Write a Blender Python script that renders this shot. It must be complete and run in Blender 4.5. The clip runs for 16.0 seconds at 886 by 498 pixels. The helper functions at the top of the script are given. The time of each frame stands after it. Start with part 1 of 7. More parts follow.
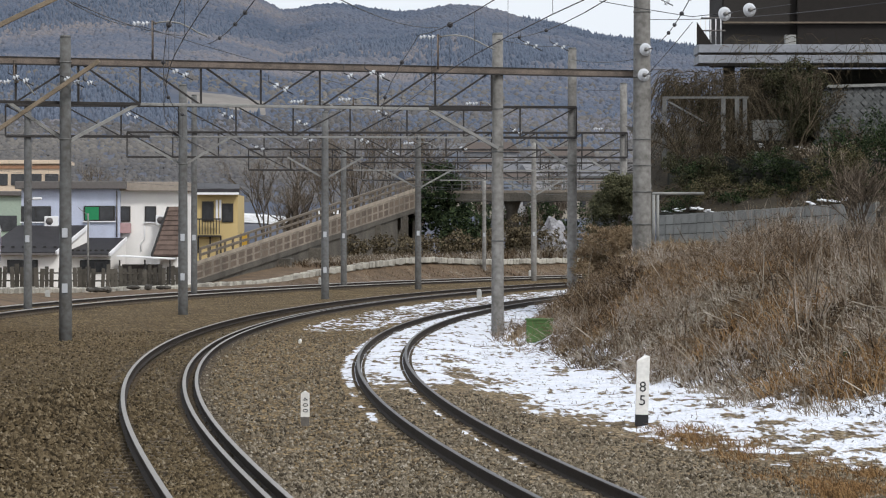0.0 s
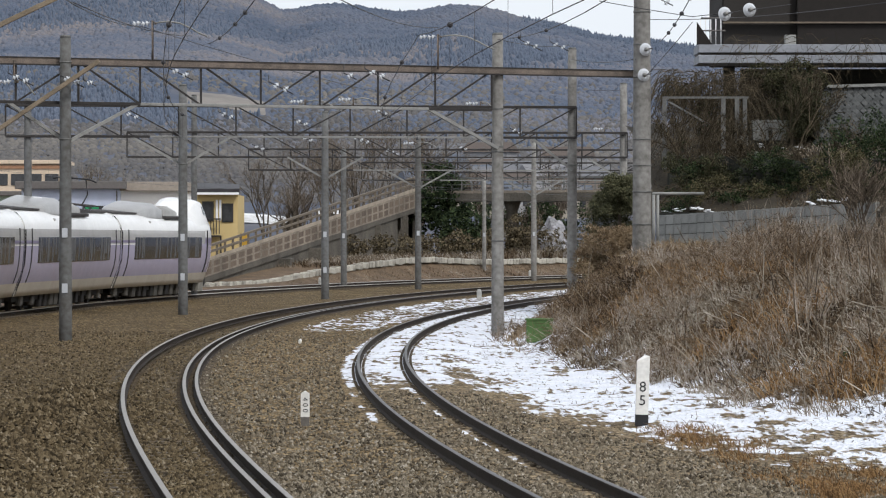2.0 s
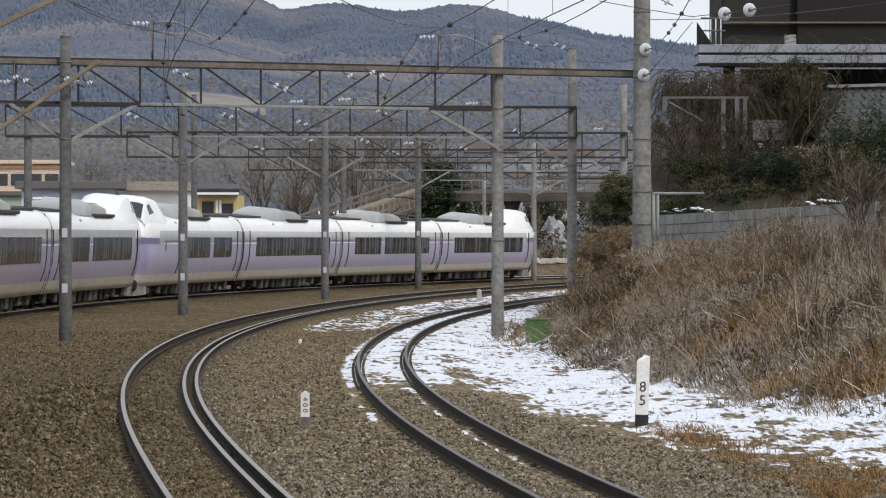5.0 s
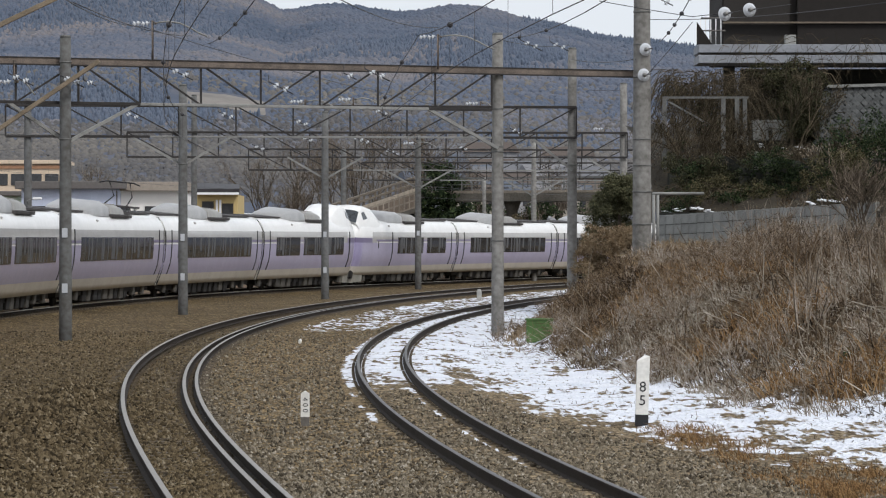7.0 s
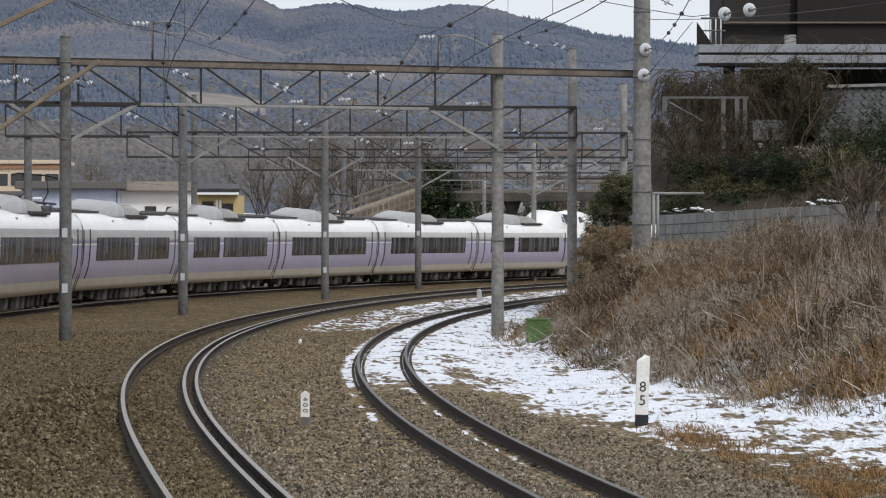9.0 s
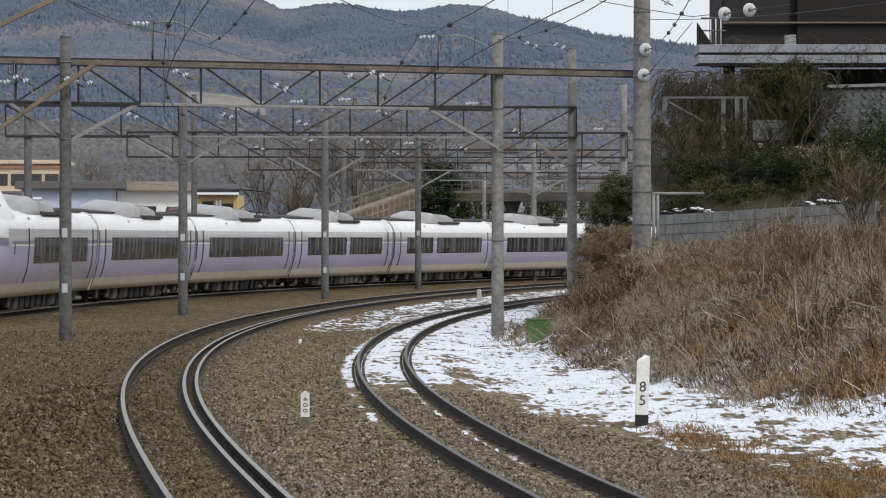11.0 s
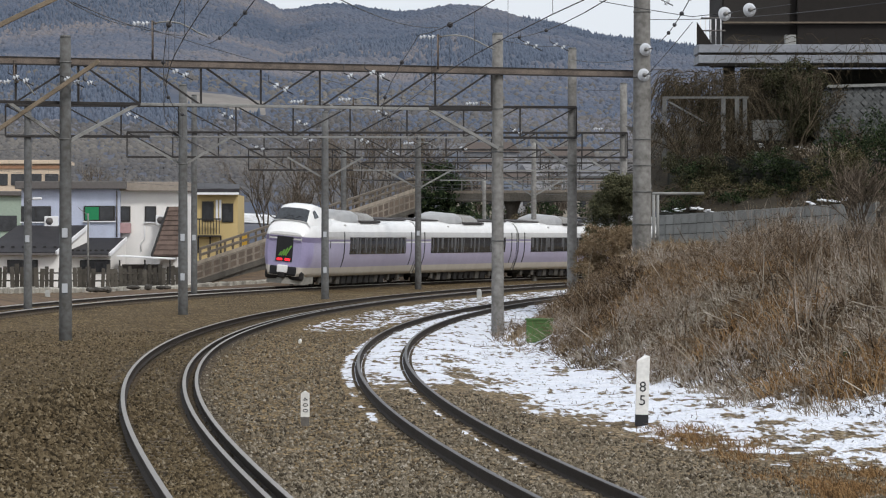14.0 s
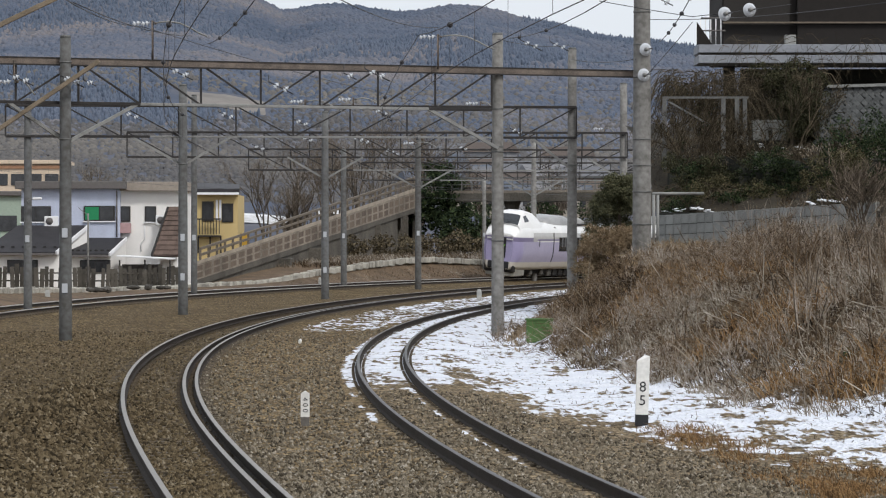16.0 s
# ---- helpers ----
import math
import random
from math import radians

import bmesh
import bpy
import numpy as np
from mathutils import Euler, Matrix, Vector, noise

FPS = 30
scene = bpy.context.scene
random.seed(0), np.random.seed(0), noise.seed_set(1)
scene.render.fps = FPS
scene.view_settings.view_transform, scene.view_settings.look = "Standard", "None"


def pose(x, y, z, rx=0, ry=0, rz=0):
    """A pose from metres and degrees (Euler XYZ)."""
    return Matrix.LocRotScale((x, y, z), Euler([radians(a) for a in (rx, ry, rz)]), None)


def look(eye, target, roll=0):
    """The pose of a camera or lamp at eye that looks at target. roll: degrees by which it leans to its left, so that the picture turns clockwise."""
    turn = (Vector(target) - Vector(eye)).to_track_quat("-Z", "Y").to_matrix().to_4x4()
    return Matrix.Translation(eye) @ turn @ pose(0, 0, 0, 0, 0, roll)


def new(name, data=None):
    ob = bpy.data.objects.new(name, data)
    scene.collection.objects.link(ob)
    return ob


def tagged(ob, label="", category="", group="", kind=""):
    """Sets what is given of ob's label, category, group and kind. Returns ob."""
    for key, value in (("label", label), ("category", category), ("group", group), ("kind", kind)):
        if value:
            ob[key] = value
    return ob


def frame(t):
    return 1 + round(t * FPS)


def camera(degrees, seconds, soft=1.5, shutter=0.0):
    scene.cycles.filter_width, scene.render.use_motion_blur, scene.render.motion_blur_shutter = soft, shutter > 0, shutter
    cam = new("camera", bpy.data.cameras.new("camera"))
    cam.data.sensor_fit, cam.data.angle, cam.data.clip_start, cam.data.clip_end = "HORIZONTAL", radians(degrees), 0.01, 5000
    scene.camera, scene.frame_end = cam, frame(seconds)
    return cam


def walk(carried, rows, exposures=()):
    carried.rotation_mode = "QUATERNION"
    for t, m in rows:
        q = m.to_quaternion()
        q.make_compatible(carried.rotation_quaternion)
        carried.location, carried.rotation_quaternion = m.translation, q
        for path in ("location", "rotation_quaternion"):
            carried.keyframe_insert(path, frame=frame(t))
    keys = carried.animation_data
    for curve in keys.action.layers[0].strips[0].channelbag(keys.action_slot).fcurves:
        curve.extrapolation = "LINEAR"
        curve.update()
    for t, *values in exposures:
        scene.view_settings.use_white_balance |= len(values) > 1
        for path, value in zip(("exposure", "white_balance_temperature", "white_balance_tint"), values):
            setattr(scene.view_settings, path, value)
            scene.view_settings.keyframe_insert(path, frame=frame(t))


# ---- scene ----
cam = camera(14.887, 16.0, soft=1.15)
EYE = 2.685
CAM = pose(0, 0, EYE, 90 - 0.188, 0, 0)
walk(cam, [(0, CAM), (16.0, CAM)], exposures=[(0, 0.06), (4.2, 0.03), (7.0, -0.07), (16.0, -0.07)])

# ---- world and light ----
world = bpy.data.worlds.new("winter_sky")
scene.world = world
world.use_nodes = True
wn = world.node_tree.nodes
wl = world.node_tree.links
sky = wn.new("ShaderNodeTexSky")
sky.sky_type = "NISHITA"
sky.sun_disc = False
sky.sun_elevation = radians(38)
sky.sun_rotation = radians(150)
sky.dust_density = 4.0
sky.air_density = 1.0
wn["Background"].inputs[1].default_value = 0.11
veil = wn.new("ShaderNodeMix")
veil.data_type = "RGBA"
veil.inputs[0].default_value = 0.85
veil.inputs[7].default_value = (8.4, 8.9, 9.6, 1)
wl.new(sky.outputs[0], veil.inputs[6])
wl.new(veil.outputs[2], wn["Background"].inputs[0])
sun_data = bpy.data.lights.new("sun", "SUN")
sun_data.energy = 2.0
sun_data.angle = radians(10)
sun_data.color = (1.0, 0.98, 0.95)
sun = new("sun", sun_data)
sun.matrix_world = look((38, -52, 66), (0, 0, 0))


# ---- materials ----
def mat(name, col, rough=0.8, var=0.25, scale=6.0, fine=60.0, bump=0.15, metal=0.0, tint=None, rnd=0.0, spec=0.3):
    """Noise-varied surface: two scales of colour change, a fine bump, and an optional per-object shift."""
    m = bpy.data.materials.new(name)
    m.use_nodes = True
    n, l = m.node_tree.nodes, m.node_tree.links
    b = n["Principled BSDF"]
    co = n.new("ShaderNodeTexCoord")
    n1 = n.new("ShaderNodeTexNoise")
    n1.inputs["Scale"].default_value = scale
    n1.inputs["Detail"].default_value = 5
    n2 = n.new("ShaderNodeTexNoise")
    n2.inputs["Scale"].default_value = fine
    n2.inputs["Detail"].default_value = 3
    l.new(co.outputs["Object"], n1.inputs["Vector"])
    l.new(co.outputs["Object"], n2.inputs["Vector"])
    ad = n.new("ShaderNodeMath")
    ad.operation = "ADD"
    l.new(n1.outputs[0], ad.inputs[0])
    l.new(n2.outputs[0], ad.inputs[1])
    mr = n.new("ShaderNodeMapRange")
    mr.inputs[1].default_value, mr.inputs[2].default_value = 0.7, 1.3
    last = ad.outputs[0]
    if rnd:
        oi = n.new("ShaderNodeObjectInfo")
        mm = n.new("ShaderNodeMath")
        mm.operation = "MULTIPLY_ADD"
        mm.inputs[1].default_value, mm.inputs[2].default_value = rnd, -rnd / 2
        l.new(oi.outputs["Random"], mm.inputs[0])
        a2 = n.new("ShaderNodeMath")
        l.new(last, a2.inputs[0])
        l.new(mm.outputs[0], a2.inputs[1])
        last = a2.outputs[0]
    l.new(last, mr.inputs[0])
    mx = n.new("ShaderNodeMix")
    mx.data_type = "RGBA"
    t = tint or col
    mx.inputs[6].default_value = (*[c * (1 - var) for c in t], 1)
    mx.inputs[7].default_value = (*[min(1, c * (1 + var * 0.6)) for c in col], 1)
    l.new(mr.outputs[0], mx.inputs[0])
    l.new(mx.outputs[2], b.inputs["Base Color"])
    b.inputs["Roughness"].default_value = rough
    b.inputs["Metallic"].default_value = metal
    b.inputs["Specular IOR Level"].default_value = spec
    if bump:
        bp = n.new("ShaderNodeBump")
        bp.inputs["Strength"].default_value = bump
        bp.inputs["Distance"].default_value = 0.02
        l.new(n2.outputs[0], bp.inputs["Height"])
        l.new(bp.outputs[0], b.inputs["Normal"])
    return m


def glow(name, col, strength):
    m = bpy.data.materials.new(name)
    m.use_nodes = True
    b = m.node_tree.nodes["Principled BSDF"]
    b.inputs["Base Color"].default_value = (*col, 1)
    b.inputs["Emission Color"].default_value = (*col, 1)
    b.inputs["Emission Strength"].default_value = strength
    return m


def ground_material():
    """Ballast, soil, dry grass and patchy snow, mixed by the masks 'snow' and 'soil' of the sheet."""
    m = bpy.data.materials.new("ballast_and_snow")
    m.use_nodes = True
    n, l = m.node_tree.nodes, m.node_tree.links
    b = n["Principled BSDF"]
    co = n.new("ShaderNodeTexCoord")

    def tex(kind, scale, detail=4, stretch=None):
        t = n.new(kind)
        t.inputs["Scale"].default_value = scale
        if kind == "ShaderNodeTexNoise":
            t.inputs["Detail"].default_value = detail
        if stretch:
            mp = n.new("ShaderNodeMapping")
            mp.inputs["Scale"].default_value = stretch
            l.new(co.outputs["Object"], mp.inputs[0])
            l.new(mp.outputs[0], t.inputs["Vector"])
        else:
            l.new(co.outputs["Object"], t.inputs["Vector"])
        return t

    def ramp(fac, stops):
        r = n.new("ShaderNodeValToRGB")
        while len(r.color_ramp.elements) < len(stops):
            r.color_ramp.elements.new(0.5)
        for e, (p, c) in zip(r.color_ramp.elements, stops):
            e.position, e.color = p, (*c, 1)
        l.new(fac, r.inputs[0])
        return r.outputs[0]

    def mix(fac, a, c):
        x = n.new("ShaderNodeMix")
        x.data_type = "RGBA"
        l.new(fac, x.inputs[0])
        l.new(a, x.inputs[6])
        l.new(c, x.inputs[7])
        return x.outputs[2]

    stones = tex("ShaderNodeTexVoronoi", 12)
    stone_col = ramp(stones.outputs["Color"], [(0.0, (0.0145, 0.0105, 0.0062)), (0.3, (0.056, 0.042, 0.023)), (0.6, (0.142, 0.105, 0.055)), (0.85, (0.218, 0.166, 0.09)), (1.0, (0.34, 0.28, 0.185))])
    big = tex("ShaderNodeTexNoise", 0.35, 5)
    dirt = ramp(big.outputs[0], [(0.35, (0.068, 0.044, 0.0205)), (0.65, (0.155, 0.11, 0.057))])
    x = n.new("ShaderNodeMix")
    x.data_type = "RGBA"
    x.inputs[0].default_value = 0.35
    l.new(stone_col, x.inputs[6])
    l.new(dirt, x.inputs[7])
    # occlusion shade between stones multiplied into the colour; stone middles lightened
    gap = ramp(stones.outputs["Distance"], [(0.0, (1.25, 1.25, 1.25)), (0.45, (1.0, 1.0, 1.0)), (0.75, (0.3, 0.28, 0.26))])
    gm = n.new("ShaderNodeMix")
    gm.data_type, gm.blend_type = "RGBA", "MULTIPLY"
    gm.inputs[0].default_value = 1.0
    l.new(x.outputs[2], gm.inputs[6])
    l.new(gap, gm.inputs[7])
    pm = n.new("ShaderNodeMix")
    pm.data_type, pm.blend_type = "RGBA", "MULTIPLY"
    pm.inputs[7].default_value = (2.05, 2.0, 1.98, 1)
    pa = n.new("ShaderNodeAttribute")
    pa.attribute_name = "pale"
    l.new(pa.outputs["Fac"], pm.inputs[0])
    l.new(gm.outputs[2], pm.inputs[6])
    gy = n.new("ShaderNodeMix")
    gy.data_type, gy.blend_type = "RGBA", "MULTIPLY"
    gy.inputs[7].default_value = (1.02, 1.1, 1.32, 1)
    ga = n.new("ShaderNodeAttribute")
    ga.attribute_name = "grey"
    l.new(ga.outputs["Fac"], gy.inputs[0])
    l.new(pm.outputs[2], gy.inputs[6])
    ballast = gy.outputs[2]
    soiln = tex("ShaderNodeTexNoise", 2.2, 8)
    soil = ramp(soiln.outputs[0], [(0.3, (0.016, 0.011, 0.007)), (0.5, (0.064, 0.04, 0.021)), (0.7, (0.14, 0.094, 0.047))])
    at = n.new("ShaderNodeAttribute")
    at.attribute_name = "soil"
    base = mix(at.outputs["Fac"], ballast, soil)
    sn = n.new("ShaderNodeAttribute")
    sn.attribute_name = "snow"
    patch = tex("ShaderNodeTexNoise", 1.1, 9, (1.0, 0.45, 1.0))
    tuft = tex("ShaderNodeTexNoise", 6.0, 7, (1.0, 0.22, 1.0))
    a1 = n.new("ShaderNodeMath")
    a1.operation = "MULTIPLY_ADD"
    a1.inputs[1].default_value = 1.1
    l.new(tuft.outputs[0], a1.inputs[0])
    l.new(patch.outputs[0], a1.inputs[2])
    a2 = n.new("ShaderNodeMath")
    l.new(a1.outputs[0], a2.inputs[0])
    sw = n.new("ShaderNodeMath")
    sw.operation = "MULTIPLY"
    sw.inputs[1].default_value = 0.71
    l.new(sn.outputs["Fac"], sw.inputs[0])
    l.new(sw.outputs[0], a2.inputs[1])
    mr = n.new("ShaderNodeMapRange")
    mr.inputs[1].default_value, mr.inputs[2].default_value = 1.58, 1.68
    l.new(a2.outputs[0], mr.inputs[0])
    white = ramp(soiln.outputs[0], [(0.3, (0.7, 0.73, 0.81)), (0.6, (0.84, 0.86, 0.92))])
    l.new(mix(mr.outputs[0], base, white), b.inputs["Base Color"])
    b.inputs["Roughness"].default_value = 0.95
    b.inputs["Specular IOR Level"].default_value = 0.15
    bp = n.new("ShaderNodeBump")
    bp.inputs["Strength"].default_value = 0.9
    bp.inputs["Distance"].default_value = 0.09
    l.new(stones.outputs["Distance"], bp.inputs["Height"])
    l.new(bp.outputs[0], b.inputs["Normal"])
    return m


M_GROUND = ground_material()
M_RAILTOP = mat("rail_steel_polished", (0.33, 0.295, 0.255), 0.42, 0.15, 3, 30, 0.02, 1.0)
# polished steel, its base colour lightened to paint the sky glint
M_RAILGLINT = mat("rail_steel_glint", (0.6, 0.57, 0.53), 0.3, 0.12, 3, 30, 0.02, 0.55)
M_RAILDULL = mat("rail_dull_rust", (0.05, 0.04, 0.033), 0.4, 0.3, 3, 30, 0.05, 0.5)
M_RAILSIDE = mat("rail_rust", (0.024, 0.016, 0.0105), 0.85, 0.35, 5, 60, 0.2)
M_SLEEPER = mat("sleeper_weathered", (0.085, 0.066, 0.045), 0.9, 0.4, 6, 50, 0.3, rnd=0.3)
M_CONC = mat("pole_concrete", (0.215, 0.21, 0.2), 0.9, 0.35, 1.3, 7, 0.12, tint=(0.175, 0.165, 0.15), rnd=0.35)
M_BAND = mat("pole_band_steel", (0.16, 0.16, 0.155), 0.6, 0.3, 8, 60, 0.1, 0.5)
M_PLATE = mat("pole_plate_white", (0.45, 0.47, 0.5), 0.5, 0.1)
M_RUST = mat("rusty_beam", (0.155, 0.125, 0.105), 0.85, 0.5, 2.5, 40, 0.2, tint=(0.14, 0.12, 0.105))
M_DARKSTEEL = mat("dark_truss_steel", (0.034, 0.031, 0.03), 0.75, 0.4, 3, 40, 0.1)
M_TANSTEEL = mat("tan_rusted_steel", (0.2, 0.16, 0.115), 0.8, 0.4, 2, 30, 0.1)
M_GALV = mat("galvanised_steel", (0.25, 0.25, 0.24), 0.6, 0.25, 3, 30, 0.05, 0.4)
M_WIRE = mat("wire_dark", (0.045, 0.045, 0.05), 0.6, 0.1, bump=0)
M_INS = mat("white_porcelain", (0.5, 0.52, 0.55), 0.25, 0.1, bump=0)
M_WHITE = mat("train_white_paint", (0.78, 0.775, 0.765), 0.2, 0.08, 1.2, 12, 0.02, spec=0.5)
M_GREY = mat("train_light_grey_paint", (0.45, 0.44, 0.425), 0.17, 0.1, 1.2, 12, 0.02, spec=0.5)
M_LILAC = mat("train_lilac_paint", (0.42, 0.395, 0.53), 0.14, 0.09, 1.0, 10, 0.02, spec=0.5)
# darker copy of the lilac: shade on the nose put into its colour
M_LILACSHADE = mat("train_lilac_shaded_nose", (0.315, 0.285, 0.45), 0.3, 0.09, 1.0, 10, 0.02, spec=0.5)
M_LILACD = mat("train_deep_lilac_stripe", (0.17, 0.145, 0.24), 0.3, 0.1, bump=0.02)
M_CREAM = mat("train_cream_skirt", (0.56, 0.52, 0.46), 0.18, 0.12, 1.0, 12, 0.02)
M_BLACK = mat("train_black_rubber", (0.018, 0.018, 0.02), 0.5, 0.2, bump=0)
M_UNDER = mat("underfloor_grime", (0.02, 0.018, 0.017), 0.9, 0.5, 2, 20, 0.3)
M_UNDER2 = mat("underfloor_box_grey", (0.075, 0.069, 0.06), 0.85, 0.45, 2, 20, 0.2, rnd=0.5)
M_ROOFGREY = mat("roof_unit_grey", (0.30, 0.285, 0.26), 0.35, 0.3, 1.5, 20, 0.05, 0.4)
M_ROOFDULL = mat("roof_hump_silver", (0.36, 0.355, 0.35), 0.3, 0.25, 1.2, 20, 0.05, 0.3)
M_ROOFDARK = mat("roof_walkway_dark", (0.06, 0.055, 0.055), 0.85, 0.4, 2, 20, 0.2)
M_PLOUGH = mat("plough_dirty_grey", (0.26, 0.25, 0.22), 0.6, 0.35, 2, 20, 0.1)
M_CURTAIN = mat("window_curtain", (0.085, 0.085, 0.088), 0.5, 0.3, 3, 30, 0)


def glass(name, col, rough=0.06):
    m = mat(name, col, rough, 0.5, 1.3, 5, 0, spec=0.6)
    return m


M_GLASS = glass("dark_window_glass", (0.03, 0.031, 0.034), 0.1)
M_SCREEN = glass("windscreen_glass", (0.03, 0.034, 0.04), 0.12)
M_RED = glow("tail_light_red", (1.0, 0.015, 0.03), 1.3)
M_GREENLED = glow("sign_green_led", (0.12, 0.3, 0.04), 0.06)


# ---- mesh helpers ----
def obj(name, verts, faces, mats, parent=None, label="", idx=None, smooth=False):
    me = bpy.data.meshes.new(name)
    me.from_pydata([tuple(v) for v in verts], [], faces)
    for m in mats if isinstance(mats, (list, tuple)) else [mats]:
        me.materials.append(m)
    if idx is not None:
        me.polygons.foreach_set("material_index", idx)
    if smooth:
        me.polygons.foreach_set("use_smooth", [True] * len(me.polygons))
    me.update()
    o = new(name, me)
    if parent:
        o.parent = parent
    if label:
        o["label"] = label
    return o


def part(name, bm, material, parent=None, label="", smooth=False):
    me = bpy.data.meshes.new(name)
    bm.to_mesh(me)
    bm.free()
    me.materials.append(material)
    if smooth:
        me.polygons.foreach_set("use_smooth", [True] * len(me.polygons))
    o = new(name, me)
    if parent:
        o.parent = parent
    if label:
        o["label"] = label
    return o


def box_bm(sx, sy, sz, at=(0, 0, 0), bevel=0.0, bm=None, turn=None):
    bm = bm or bmesh.new()
    r = bmesh.ops.create_cube(bm, size=1.0)
    m = Matrix.Translation(at) @ (turn or Matrix.Identity(4)) @ Matrix.Diagonal((sx, sy, sz, 1))
    bmesh.ops.transform(bm, matrix=m, verts=r["verts"])
    if bevel:
        es = list({e for v in r["verts"] for e in v.link_edges})
        bmesh.ops.bevel(bm, geom=es, offset=bevel, segments=2, affect="EDGES", profile=0.5)
    return bm


def tube_data(pts, radii, sides=8, cap=True):
    """Vertices and faces of a tube along points."""
    vs, fs = [], []
    pts = [Vector(p) for p in pts]
    for i, p in enumerate(pts):
        d = (pts[min(i + 1, len(pts) - 1)] - pts[max(i - 1, 0)]).normalized()
        a = d.cross(Vector((0, 0, 1)))
        if a.length < 1e-3:
            a = Vector((1, 0, 0))
        a.normalize()
        c = a.cross(d)
        r = radii[i] if isinstance(radii, (list, tuple)) else radii
        for k in range(sides):
            t = 2 * math.pi * k / sides
            vs.append(p + a * (r * math.cos(t)) + c * (r * math.sin(t)))
    for i in range(len(pts) - 1):
        for k in range(sides):
            k2 = (k + 1) % sides
            fs.append((i * sides + k, i * sides + k2, (i + 1) * sides + k2, (i + 1) * sides + k))
    if cap:
        fs.append(tuple(range(sides))[::-1])
        fs.append(tuple((len(pts) - 1) * sides + k for k in range(sides)))
    return vs, fs


def tube(name, pts, radii, material, parent=None, label="", sides=8, smooth=True):
    vs, fs = tube_data(pts, radii, sides)
    return obj(name, vs, fs, material, parent, label, smooth=smooth)


def bar(name, a, b, w, hgt, material, parent=None, label="", bevel=0.0):
    """A straight member of rectangular section from a to b."""
    a, b = Vector(a), Vector(b)
    d = b - a
    q = d.to_track_quat("X", "Z").to_matrix().to_4x4()
    bm = box_bm(d.length, w, hgt, (0, 0, 0), bevel)
    bmesh.ops.transform(bm, matrix=Matrix.Translation((a + b) / 2) @ q, verts=bm.verts)
    return part(name, bm, material, parent, label)


def empty(name, m=None):
    e = new(name)
    e.empty_display_size = 0.3
    if m is not None:
        e.matrix_world = m
    return e


# ---- the three tracks: straight, easing into curves of about 340 to 400 m radius ----
class Track:
    def __init__(self, x0, h0, s0, lt, r, cant):
        self.s = np.arange(-330.0, 420.0, 1.0)
        k = np.clip((self.s - s0) / lt, 0, 1) / r
        hd = np.concatenate([[0], np.cumsum((k[1:] + k[:-1]) / 2)])
        i0 = 330
        hd = hd - hd[i0] + h0
        mid = (hd[1:] + hd[:-1]) / 2
        x = np.concatenate([[0], np.cumsum(np.sin(mid))])
        y = np.concatenate([[0], np.cumsum(np.cos(mid))])
        self.h, self.x, self.y = hd, x - x[i0] + x0, y - y[i0] + 25
        self.cant = cant

    def at(self, s, off=0.0):
        """Place on the line at distance s, off metres to its right, and the heading."""
        h = np.interp(s, self.s, self.h)
        return np.interp(s, self.s, self.x) + off * math.cos(h), np.interp(s, self.s, self.y) - off * math.sin(h), h

    def x_at(self, y):
        return np.interp(y, self.y, self.x)


OUTER = Track(-8.677, -0.1442, 16.99, 32.03, 339.9, 0.1)
MIDDLE = Track(-0.992, -0.1342, 1.09, 27.06, 402.6, 0.08)
SIDING = Track(2.886, -0.1416, -11.8, 23.49, 391.5, 0.0)
GAUGE = 1.067


# ---- ground ----
def toe(y):
    return np.interp(y, [30, 45, 60, 80, 95, 120, 200], [8.6, 7.6, 6.4, 4.9, 3.6, 3.4, 3.6]) + 0.3 * np.sin(y * 0.62) + 0.22 * np.sin(y * 1.45 + 1)


